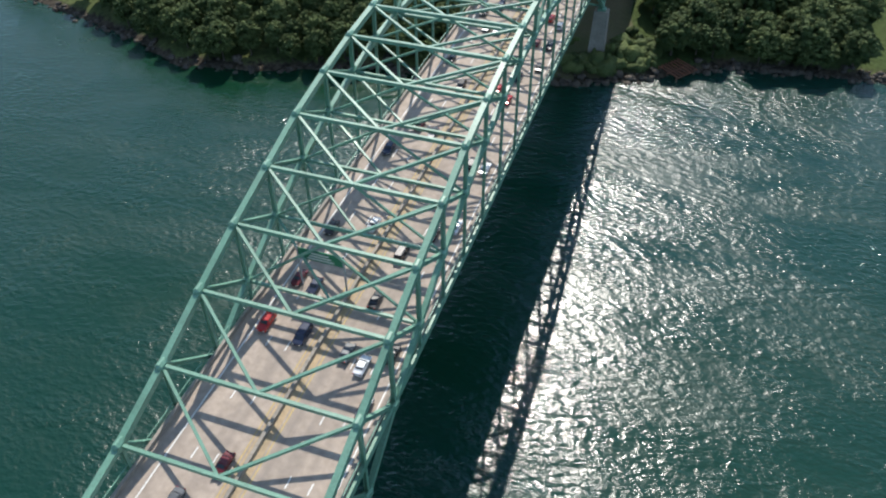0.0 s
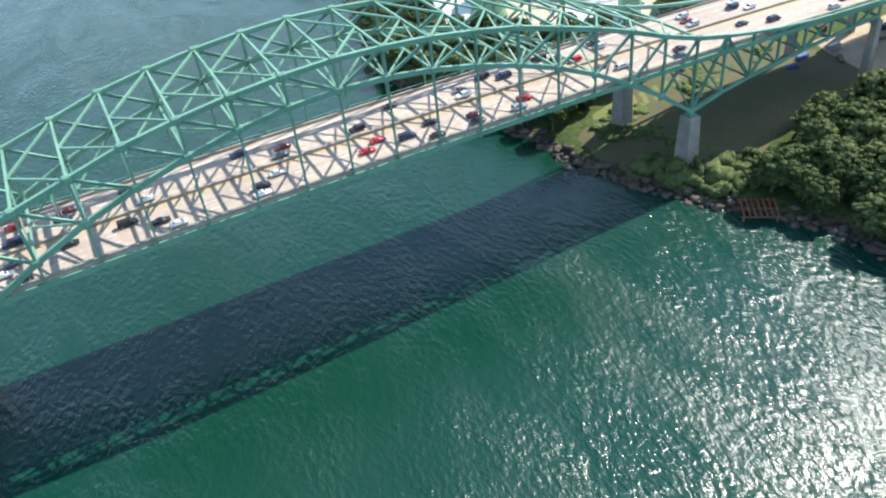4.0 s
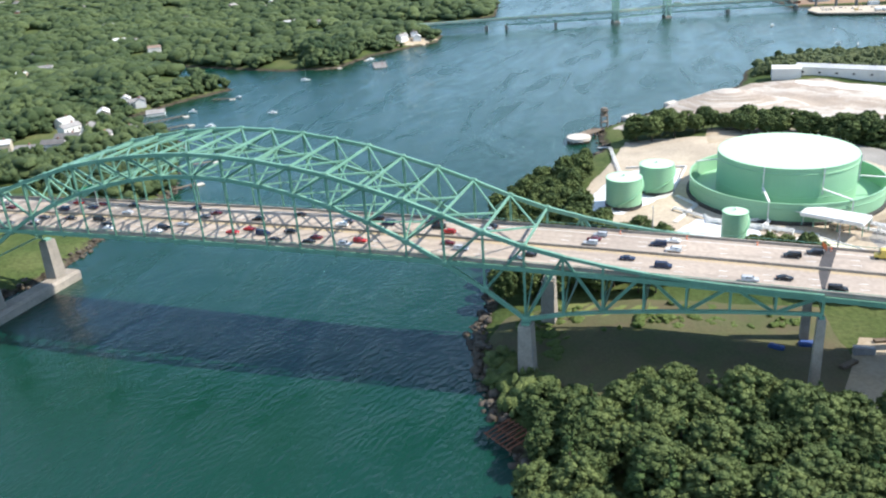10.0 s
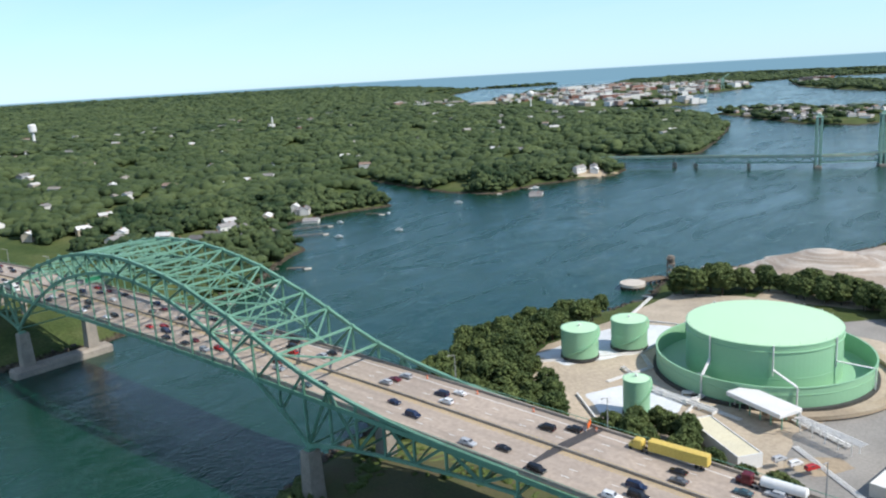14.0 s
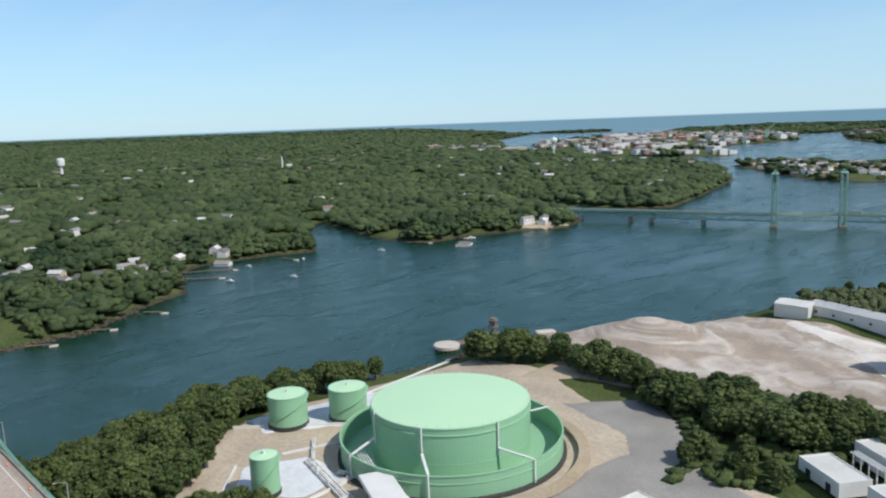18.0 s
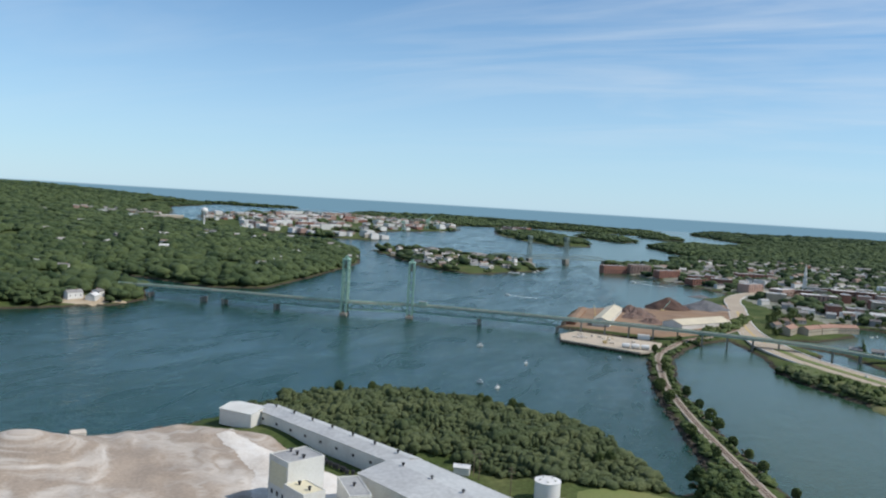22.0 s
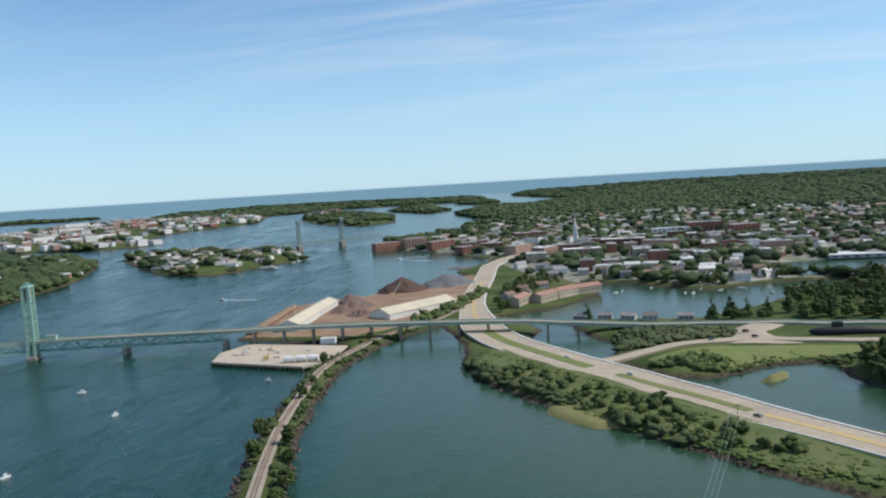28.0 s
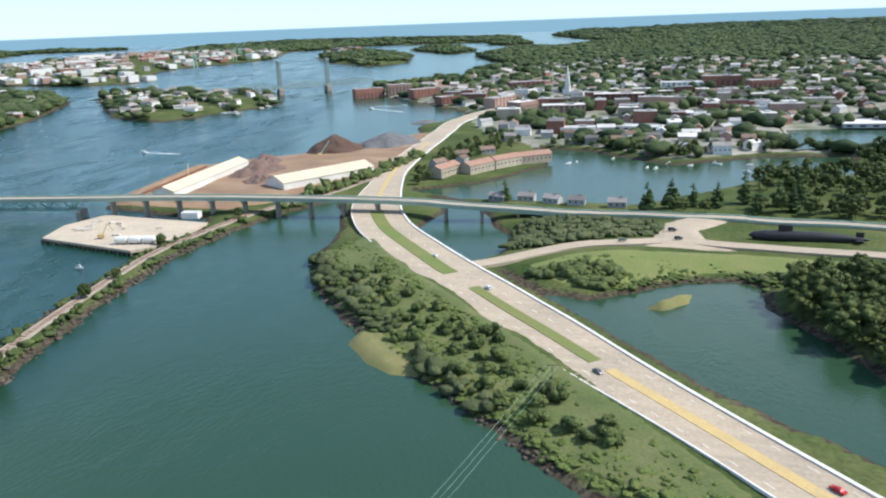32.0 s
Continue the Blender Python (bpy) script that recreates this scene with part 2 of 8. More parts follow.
def water_material():
    m = bpy.data.materials.new("river_water")
    m.use_nodes = True
    nt, ln = m.node_tree.nodes, m.node_tree.links
    b = nt["Principled BSDF"]
    b.inputs["Roughness"].default_value, b.inputs["IOR"].default_value = 0.24, 1.33
    b.inputs["Specular IOR Level"].default_value = 0.75
    geo = nt.new("ShaderNodeNewGeometry")
    mp = nt.new("ShaderNodeMapping")
    mp.inputs["Rotation"].default_value = (0, 0, radians(-35))
    mp.inputs["Scale"].default_value = (1, 0.55, 1)
    ln.new(geo.outputs["Position"], mp.inputs[0])
    big = nt.new("ShaderNodeTexNoise")
    big.inputs["Scale"].default_value, big.inputs["Detail"].default_value, big.inputs["Distortion"].default_value = 0.006, 6, 0.8
    ln.new(mp.outputs[0], big.inputs["Vector"])
    mr = nt.new("ShaderNodeMapRange")
    mr.inputs[1].default_value, mr.inputs[2].default_value = 0.35, 0.65
    ln.new(big.outputs[0], mr.inputs[0])
    mix = nt.new("ShaderNodeMixRGB")
    mix.inputs[1].default_value, mix.inputs[2].default_value = (0.0035, 0.033, 0.0155, 1), (0.0045, 0.038, 0.027, 1)
    ln.new(mr.outputs[0], mix.inputs[0])
    # the cove behind the causeway is shallow and silty
    sx = nt.new("ShaderNodeSeparateXYZ")
    ln.new(geo.outputs["Position"], sx.inputs[0])
    lean = nt.new("ShaderNodeMath")
    lean.operation = "MULTIPLY_ADD"
    lean.inputs[1].default_value = 0.33
    ln.new(sx.outputs["Y"], lean.inputs[0])
    ln.new(sx.outputs["X"], lean.inputs[2])
    silt = nt.new("ShaderNodeMapRange")
    silt.inputs[1].default_value, silt.inputs[2].default_value = 535, 565
    ln.new(lean.outputs[0], silt.inputs[0])
    cove = nt.new("ShaderNodeMixRGB")
    cove.inputs[2].default_value = (0.024, 0.06, 0.032, 1)
    ln.new(silt.outputs[0], cove.inputs[0])
    ln.new(mix.outputs[0], cove.inputs[1])
    ln.new(cove.outputs[0], b.inputs["Base Color"])
    w1, w2 = nt.new("ShaderNodeTexNoise"), nt.new("ShaderNodeTexNoise")
    w1.inputs["Scale"].default_value, w1.inputs["Detail"].default_value, w1.inputs["Roughness"].default_value = 0.75, 4, 0.52
    w2.inputs["Scale"].default_value, w2.inputs["Detail"].default_value, w2.inputs["Distortion"].default_value = 0.07, 3, 1.0
    ln.new(mp.outputs[0], w1.inputs["Vector"])
    ln.new(mp.outputs[0], w2.inputs["Vector"])
    amp = nt.new("ShaderNodeMapRange")
    amp.inputs[1].default_value, amp.inputs[2].default_value, amp.inputs[3].default_value, amp.inputs[4].default_value = 0.3, 0.72, 0.35, 1.3
    ln.new(w2.outputs[0], amp.inputs[0])
    hgt = nt.new("ShaderNodeMath")
    hgt.operation = "MULTIPLY"
    ln.new(w1.outputs[0], hgt.inputs[0])
    ln.new(amp.outputs[0], hgt.inputs[1])
    bp = nt.new("ShaderNodeBump")
    bp.inputs["Strength"].default_value, bp.inputs["Distance"].default_value = 1.0, 0.58
    gust = nt.new("ShaderNodeMapRange")
    gust.inputs[1].default_value, gust.inputs[2].default_value, gust.inputs[3].default_value, gust.inputs[4].default_value = 0.36, 0.64, 0.5, 1.3
    ln.new(big.outputs[0], gust.inputs[0])
    blown = nt.new("ShaderNodeMath")
    blown.operation = "MULTIPLY"
    ln.new(hgt.outputs[0], blown.inputs[0])
    ln.new(gust.outputs[0], blown.inputs[1])
    calm = nt.new("ShaderNodeMapRange")
    calm.inputs[3].default_value, calm.inputs[4].default_value = 1.0, 0.3
    ln.new(silt.outputs[0], calm.inputs[0])
    ln.new(calm.outputs[0], bp.inputs["Strength"])
    ln.new(blown.outputs[0], bp.inputs["Height"])
    ln.new(bp.outputs[0], b.inputs["Normal"])
    # slicks and ruffled streaks drawn out by the tide
    flow, slick, glass = nt.new("ShaderNodeMapping"), nt.new("ShaderNodeTexNoise"), nt.new("ShaderNodeMapRange")
    flow.inputs["Rotation"].default_value, flow.inputs["Scale"].default_value = (0, 0, radians(18)), (1, 0.3, 1)
    slick.inputs["Scale"].default_value, slick.inputs["Detail"].default_value, slick.inputs["Roughness"].default_value, slick.inputs["Distortion"].default_value = 0.035, 8, 0.62, 1.2
    glass.inputs[1].default_value, glass.inputs[2].default_value, glass.inputs[3].default_value, glass.inputs[4].default_value = 0.36, 0.62, 0.1, 0.3
    ln.new(geo.outputs["Position"], flow.inputs[0])
    ln.new(flow.outputs[0], slick.inputs["Vector"])
    ln.new(slick.outputs[0], glass.inputs[0])
    still = nt.new("ShaderNodeMixRGB")
    still.inputs[2].default_value = (0.2, 0.2, 0.2, 1)
    ln.new(silt.outputs[0], still.inputs[0])
    ln.new(glass.outputs[0], still.inputs[1])
    ln.new(still.outputs[0], b.inputs["Roughness"])
    return m


WATER = water_material()


def ground_material():
    """Grass and forest floor, with bare rock and weed near the water line."""
    m = bpy.data.materials.new("ground_cover")
    m.use_nodes = True
    nt, ln = m.node_tree.nodes, m.node_tree.links
    b = nt["Principled BSDF"]
    b.inputs["Roughness"].default_value = 0.95
    b.inputs["Specular IOR Level"].default_value = 0.1
    geo = nt.new("ShaderNodeNewGeometry")
    n1, n2 = nt.new("ShaderNodeTexNoise"), nt.new("ShaderNodeTexNoise")
    n1.inputs["Scale"].default_value, n1.inputs["Detail"].default_value = 0.03, 6
    n2.inputs["Scale"].default_value, n2.inputs["Detail"].default_value = 0.6, 6
    ln.new(geo.outputs["Position"], n1.inputs["Vector"])
    ln.new(geo.outputs["Position"], n2.inputs["Vector"])
    r = nt.new("ShaderNodeValToRGB")
    e = r.color_ramp.elements
    e[0].position, e[0].color = 0.3, (0.035, 0.06, 0.018, 1)
    e[1].position, e[1].color = 0.7, (0.115, 0.125, 0.05, 1)
    x = r.color_ramp.elements.new(0.5)
    x.color = (0.068, 0.092, 0.03, 1)
    ln.new(n1.outputs[0], r.inputs[0])
    g = nt.new("ShaderNodeMixRGB")
    g.blend_type, g.inputs[0].default_value = "OVERLAY", 0.6
    ln.new(r.outputs[0], g.inputs[1])
    ln.new(n2.outputs[0], g.inputs[2])
    rock = nt.new("ShaderNodeValToRGB")
    f = rock.color_ramp.elements
    f[0].position, f[0].color = 0.35, (0.028, 0.023, 0.016, 1)
    f[1].position, f[1].color = 0.65, (0.1, 0.082, 0.06, 1)
    ln.new(n2.outputs[0], rock.inputs[0])
    sep = nt.new("ShaderNodeSeparateXYZ")
    ln.new(geo.outputs["Position"], sep.inputs[0])
    add = nt.new("ShaderNodeMath")
    add.operation = "MULTIPLY_ADD"
    add.inputs[1].default_value = 2.2
    ln.new(n2.outputs[0], add.inputs[0])
    ln.new(sep.outputs["Z"], add.inputs[2])
    band = nt.new("ShaderNodeMapRange")
    band.inputs[1].default_value, band.inputs[2].default_value = 2.1, 2.8
    ln.new(add.outputs[0], band.inputs[0])
    mx = nt.new("ShaderNodeMixRGB")
    ln.new(band.outputs[0], mx.inputs[0])
    ln.new(rock.outputs[0], mx.inputs[1])
    ln.new(g.outputs[0], mx.inputs[2])
    ln.new(mx.outputs[0], b.inputs["Base Color"])
    bp = nt.new("ShaderNodeBump")
    bp.inputs["Strength"].default_value, bp.inputs["Distance"].default_value = 0.5, 1.0
    ln.new(n2.outputs[0], bp.inputs["Height"])
    ln.new(bp.outputs[0], b.inputs["Normal"])
    return m


GROUND = ground_material()


def leaf_material(name, dark, light, scale=0.25, spread=0.5):
    m = bpy.data.materials.new(name)
    m.use_nodes = True
    nt, ln = m.node_tree.nodes, m.node_tree.links
    b = nt["Principled BSDF"]
    b.inputs["Roughness"].default_value = 0.75
    b.inputs["Specular IOR Level"].default_value = 0.15
    geo = nt.new("ShaderNodeNewGeometry")
    n = nt.new("ShaderNodeTexNoise")
    n.inputs["Scale"].default_value, n.inputs["Detail"].default_value = scale, 6
    ln.new(geo.outputs["Position"], n.inputs["Vector"])
    oi = nt.new("ShaderNodeObjectInfo")
    s = nt.new("ShaderNodeMath")
    s.operation = "MULTIPLY_ADD"
    s.inputs[1].default_value = spread
    ln.new(geo.outputs["Random Per Island"], s.inputs[0])
    ln.new(oi.outputs["Random"], s.inputs[2])
    fr = nt.new("ShaderNodeMath")
    fr.operation = "PINGPONG"
    fr.inputs[1].default_value = 1.0
    ln.new(s.outputs[0], fr.inputs[0])
    av = nt.new("ShaderNodeMath")
    av.operation = "MULTIPLY_ADD"
    av.inputs[1].default_value = 0.32
    ln.new(fr.outputs[0], av.inputs[0])
    half = nt.new("ShaderNodeMath")
    half.operation = "MULTIPLY_ADD"
    half.inputs[1].default_value, half.inputs[2].default_value = 0.9, -0.18
    ln.new(n.outputs[0], half.inputs[0])
    ln.new(half.outputs[0], av.inputs[2])
    r = nt.new("ShaderNodeValToRGB")
    r.color_ramp.elements[0].position, r.color_ramp.elements[0].color = 0.2, (*dark, 1)
    r.color_ramp.elements[1].position, r.color_ramp.elements[1].color = 0.8, (*light, 1)
    ln.new(av.outputs[0], r.inputs[0])
    ln.new(r.outputs[0], b.inputs["Base Color"])
    fine = nt.new("ShaderNodeTexNoise")
    fine.inputs["Scale"].default_value, fine.inputs["Detail"].default_value = 1.6, 5
    ln.new(geo.outputs["Position"], fine.inputs["Vector"])
    bp = nt.new("ShaderNodeBump")
    bp.inputs["Strength"].default_value, bp.inputs["Distance"].default_value = 0.9, 1.2
    ln.new(fine.outputs[0], bp.inputs["Height"])
    ln.new(bp.outputs[0], b.inputs["Normal"])
    return m


LEAF = leaf_material("broad_leaves", (0.028, 0.053, 0.018), (0.15, 0.185, 0.062))
LEAF_FAR = leaf_material("woodland_leaves", (0.016, 0.036, 0.015), (0.108, 0.14, 0.054), 0.02, 1.0)
PINE = leaf_material("pine_needles", (0.03, 0.06, 0.02), (0.1, 0.15, 0.05))
BARK = mat("bark", (0.11, 0.085, 0.06), (0.07, 0.055, 0.04), 0.95, 0, 1.0, 6.0, 0.4)


# ---------- building helpers ----------
def part(name, bm, material, parent=None, label=""):
    """One mesh object from a bmesh, under a thing or a part."""
    me = bpy.data.meshes.new(name)
    bm.to_mesh(me)
    bm.free()
    me.materials.append(material)
    ob = new(name, me)
    ob.parent = parent
    return tagged(ob, label)


def share(name, me, parent, m):
    """One more object on a mesh that exists already."""
    ob = new(name, me)
    ob.parent = parent
    ob.matrix_basis = m
    return ob


def thing(name, m, label, category, group="", kind=""):
    ob = new(name)
    ob.empty_display_size = 0.5
    ob.matrix_basis = m
    return tagged(ob, label, category, group, kind)


def box_into(bm, sx, sy, sz, m=Matrix()):
    """A box of that size whose base centre is at m."""
    vs = [bm.verts.new(m @ Vector((x * sx / 2, y * sy / 2, z * sz))) for z in (0, 1) for x, y in ((-1, -1), (1, -1), (1, 1), (-1, 1))]
    for f in ((3, 2, 1, 0), (4, 5, 6, 7), (0, 1, 5, 4), (1, 2, 6, 5), (2, 3, 7, 6), (3, 0, 4, 7)):
        bm.faces.new([vs[i] for i in f])
    return vs


def box_bm(sx, sy, sz, m=Matrix(), bevel=0.0):
    bm = bmesh.new()
    box_into(bm, sx, sy, sz, m)
    if bevel:
        bmesh.ops.bevel(bm, geom=bm.edges[:], offset=bevel, segments=1, affect="EDGES")
    return bm


def lathe_into(bm, profile, n=32, m=Matrix()):
    """A turned body from (radius, height) pairs."""
    rings = [[bm.verts.new(m @ Vector((r * math.cos(a), r * math.sin(a), z))) for a in (2 * math.pi * k / n for k in range(n))] for r, z in profile]
    for a, b in zip(rings, rings[1:]):
        for k in range(n):
            bm.faces.new((a[k], a[(k + 1) % n], b[(k + 1) % n], b[k]))
    if profile[0][0] > 0.01:
        bm.faces.new(rings[0][::-1])
    if profile[-1][0] > 0.01:
        bm.faces.new(rings[-1])
    return bm


def lathe_bm(profile, n=32, m=Matrix()):
    return lathe_into(bmesh.new(), profile, n, m)


def along(a, b):
    """The pose at a whose z axis runs to b, with x kept level."""
    a, b = Vector(a), Vector(b)
    w = (b - a).normalized()
    side = Vector((0, 0, 1)).cross(w)
    side = side.normalized() if side.length > 1e-4 else Vector((1, 0, 0))
    third = w.cross(side)
    return Matrix.Translation(a) @ Matrix((side, third, w)).transposed().to_4x4()


def beam_into(bm, a, b, w, h):
    """A rolled I-section beam from a to b: w is its flange, h its depth."""
    m, L = along(a, b), (Vector(b) - Vector(a)).length
    f, web = h * 0.12, w * 0.2
    pts = [(-w / 2, -h / 2), (w / 2, -h / 2), (w / 2, -h / 2 + f), (web / 2, -h / 2 + f), (web / 2, h / 2 - f), (w / 2, h / 2 - f),
           (w / 2, h / 2), (-w / 2, h / 2), (-w / 2, h / 2 - f), (-web / 2, h / 2 - f), (-web / 2, -h / 2 + f), (-w / 2, -h / 2 + f)]
    lo = [bm.verts.new(m @ Vector((x, y, 0))) for x, y in pts]
    hi = [bm.verts.new(m @ Vector((x, y, L))) for x, y in pts]
    for k in range(12):
        bm.faces.new((lo[k], lo[(k + 1) % 12], hi[(k + 1) % 12], hi[k]))
    for r, o in ((lo, -1), (hi, 1)):
        for q in ((0, 1, 2, 11), (10, 3, 4, 9), (8, 5, 6, 7)):
            bm.faces.new([r[i] for i in q][::-o])


def bar_into(bm, a, b, w, h):
    """A closed box beam from a to b."""
    L = (Vector(b) - Vector(a)).length
    box_into(bm, w, h, L, along(a, b))


def ibeam(name, a, b, w, h, material, parent):
    bm = bmesh.new()
    beam_into(bm, a, b, w, h)
    return part(name, bm, material, parent)


def bar(name, a, b, w, h, material, parent):
    bm = bmesh.new()
    bar_into(bm, a, b, w, h)
    return part(name, bm, material, parent)


def ribbon_bm(points, half, thick, lift=0.0, off=0.0):
    """A road-like slab along a line of (x, y, z): half its width, with a thickness below."""
    bm = bmesh.new()
    pts = [Vector(p) for p in points]
    rows = []
    for k, p in enumerate(pts):
        w = (pts[min(k + 1, len(pts) - 1)] - pts[max(k - 1, 0)])
        n = Vector((-w.y, w.x, 0)).normalized()
        reach, aside = half(p) if callable(half) else half, off(p) if callable(off) else off
        rows.append([bm.verts.new(p + n * (s * reach + aside) + Vector((0, 0, lift + d))) for s, d in ((-1, 0), (1, 0), (1, -thick), (-1, -thick))])
    for a, b in zip(rows, rows[1:]):
        for k in range(4):
            bm.faces.new((a[k], a[(k + 1) % 4], b[(k + 1) % 4], b[k])[::-1])
    bm.faces.new(rows[0])
    bm.faces.new(rows[-1][::-1])
    bmesh.ops.recalc_face_normals(bm, faces=bm.faces[:])
    return bm


def smooth_line(pts, step):
    """A curve through plan points, cut into even steps (Catmull-Rom)."""
    P = [Vector(p) for p in pts]
    P = [P[0] * 2 - P[1], *P, P[-1] * 2 - P[-2]]
    out = []
    for a, b, c, d in zip(P, P[1:], P[2:], P[3:]):
        n = max(1, int((c - b).length / step))
        for k in range(n):
            t = k / n
            out.append(0.5 * (2 * b + (c - a) * t + (2 * a - 5 * b + 4 * c - d) * t * t + (3 * b - a - 3 * c + d) * t ** 3))
    return out + [P[-2]]


def np_mesh(name, verts, faces, material, parent=None):
    """A mesh from arrays of places and of triangles or quads."""
    me = bpy.data.meshes.new(name)
    k = faces.shape[1]
    me.vertices.add(len(verts))
    me.vertices.foreach_set("co", np.ascontiguousarray(verts, dtype=np.float32).ravel())
    me.loops.add(faces.size)
    me.loops.foreach_set("vertex_index", np.ascontiguousarray(faces, dtype=np.int32).ravel())
    me.polygons.add(len(faces))
    me.polygons.foreach_set("loop_start", np.arange(0, faces.size, k, dtype=np.int32))
    me.update(calc_edges=True)
    me.materials.append(material)
    ob = new(name, me)
    ob.parent = parent
    return ob

# ---------- the river, its banks and islands (plan, metres) ----------
NH_BANK = [(620, -2600), (330, -900), (190, -330), (140, -150), (131, -85), (127, -65), (118, -51), (109, -38), (97, -12), (89, 10), (84, 60), (68, 105),
           (62, 135), (74, 164), (89, 215), (99, 257), (88, 300), (103, 326), (133, 373), (163, 404), (180, 448), (184, 510), (196, 540), (225, 575),
           (268, 589), (325, 584), (380, 572), (412, 532), (436, 492), (443, 505), (440, 548), (418, 612), (390, 697), (373, 764)]
NH_PORT = [(357, 844), (358, 905), (345, 932), (241, 951), (226, 1022), (213, 1112), (240, 1155), (278, 1186), (312, 1250), (360, 1344), (335, 1400), (350, 1450), (367, 1533), (258, 1668), (160, 1765), (54, 1850), (55, 2027), (171, 2178), (127, 2433), (200, 2600), (77, 2800), (-79, 3150), (-60, 3500), (148, 3746), (300, 4200), (67, 4673), (-214, 5395), (-300, 6600), (9000, 6600), (9000, -2600)]
KITTERY = [(-620, -2600), (-330, -900), (-220, -330), (-160, -120), (-128, -30), (-122, 30), (-132, 70), (-138, 89), (-141, 110), (-142, 146), (-187, 202), (-208, 247), (-300, 290), (-322, 322), (-314, 388), (-293, 440), (-360, 480), (-486, 557), (-489, 587), (-420, 564), (-291, 534), (-230, 548), (-225, 626), (-176, 718), (-188, 775), (-243, 828), (-374, 883), (-415, 925), (-313, 921), (-222, 909), (-168, 964), (-207, 1120), (-273, 1342), (-299, 1424), (-462, 1692), (-646, 1828), (-869, 1903), (-1246, 2114), (-1728, 2354), (-2300, 3000), (-2762, 3440), (-3300, 4400), (-5317, 6124), (-4157, 6099), (-3808, 6836), (-4989, 8600), (-9000, 8600), (-9000, -2600)]
SHIPYARD = [(-1540, 2393), (-1191, 2137), (-917, 2068), (-734, 2077), (-670, 2135), (-958, 2632), (-941, 2921), (-891, 3209), (-1237, 3974), (-1760, 4100), (-2350, 3800), (-1969, 2834)]
BADGER = [(-484, 1779), (-315, 1608), (-186, 1473), (-64, 1432), (-30, 1551), (4, 1652), (-96, 1817), (-256, 1881), (-388, 1914)]
OUTER = [(-891, 3666), (-684, 3171), (-452, 2835), (-269, 2669), (-190, 2790), (-330, 3250), (-560, 3560), (-799, 3818)]
OUTER_2 = [(-512, 3710), (-225, 3330), (-170, 3540), (-470, 4112)]
OUTER_3 = [(-330, 4250), (-150, 3990), (-60, 4150), (-210, 4430)]
OUTER_4 = [(-2440, 5000), (-2094, 4141), (-1508, 3912), (-1150, 3950), (-1000, 4380), (-728, 4482), (-446, 4509), (-210, 4590), (-400, 5300), (-1466, 5700), (-2200, 5600)]
OUTER_5 = [(-4300, 4500), (-3551, 4560), (-3020, 4720), (-2960, 5020), (-3700, 5200)]
COVE = [(474, 545), (441, 622), (411, 704), (394, 767), (379, 845), (382, 905), (392, 960), (412, 1003), (434, 962), (457, 905), (460, 880),
        (467, 852), (494, 808), (526, 772), (557, 742), (583, 722), (607, 701), (638, 672), (668, 650), (705, 620), (715, 540), (680, 460), (610, 410), (545, 430), (505, 475)]
LAGOON = [(500, 930), (505, 985), (480, 1022), (524, 1004), (548, 948), (570, 920), (563, 887), (552, 868), (530, 892)]
BASIN = [(575, 858), (602, 830), (624, 826), (641, 837), (664, 858), (690, 866), (701, 860), (703, 830), (725, 794), (738, 760), (790, 740), (790, 705), (735, 700), (703, 723), (677, 746), (644, 781), (621, 809), (598, 832)]
POND = [(457, 1044), (506, 1083), (544, 1165), (512, 1259), (572, 1240), (648, 1176), (728, 1226), (800, 1235), (790, 1150), (727, 1140), (689, 1083), (629, 1020), (578, 1022), (506, 1020)]
FAR_POND = [(759, 1404), (857, 1422), (1020, 1399), (1017, 1287), (822, 1275), (754, 1264)]
LANDS, WATERS = [NH_BANK + NH_PORT, KITTERY, SHIPYARD, BADGER, OUTER, OUTER_2, OUTER_3, OUTER_4, OUTER_5], [COVE, LAGOON, BASIN, POND, FAR_POND]


def inside(poly, x, y):
    p = np.array(poly, float)
    q = np.roll(p, -1, 0)
    hit = np.zeros(x.shape, bool)
    for (ax, ay), (bx, by) in zip(p, q):
        if ay != by:
            hit ^= ((ay > y) != (by > y)) & (x < (bx - ax) * (y - ay) / (by - ay) + ax)
    return hit


def edge_gap(line, x, y, closed=True):
    """The distance from each place to a line of plan points."""
    p = np.array(line, float)
    best = np.full(x.shape, 1e9)
    for (ax, ay), (bx, by) in zip(p, np.roll(p, -1, 0)) if closed else zip(p[:-1], p[1:]):
        t = np.clip(((x - ax) * (bx - ax) + (y - ay) * (by - ay)) / ((bx - ax) ** 2 + (by - ay) ** 2 + 1e-9), 0, 1)
        best = np.minimum(best, (x - ax - t * (bx - ax)) ** 2 + (y - ay - t * (by - ay)) ** 2)
    return np.sqrt(best)


def waves(x, y, s):
    """A cheap smooth unevenness between -1 and 1 at about s metres."""
    return (np.sin(x / s * 5.1 + 1.3 * np.sin(y / s * 3.7)) + np.sin(y / s * 4.3 + 1.7 * np.sin(x / s * 2.9 + 1)) + np.sin((x + y) / s * 7.7 + 2)) / 3


def shore_gap(x, y):
    """Metres inland from the nearest water's edge; below zero on the water."""
    x, y = np.atleast_1d(np.asarray(x, float)), np.atleast_1d(np.asarray(y, float))
    land, gap = np.zeros(x.shape, bool), np.full(x.shape, 1e9)
    for poly in LANDS:
        land |= inside(poly, x, y)
        gap = np.minimum(gap, edge_gap(poly, x, y))
    for poly in WATERS:
        land &= ~inside(poly, x, y)
        gap = np.minimum(gap, edge_gap(poly, x, y))
    gap = np.where(land, gap, -gap)
    return gap + 1.6 * waves(x, y, 23) + 0.8 * waves(x, y, 9)


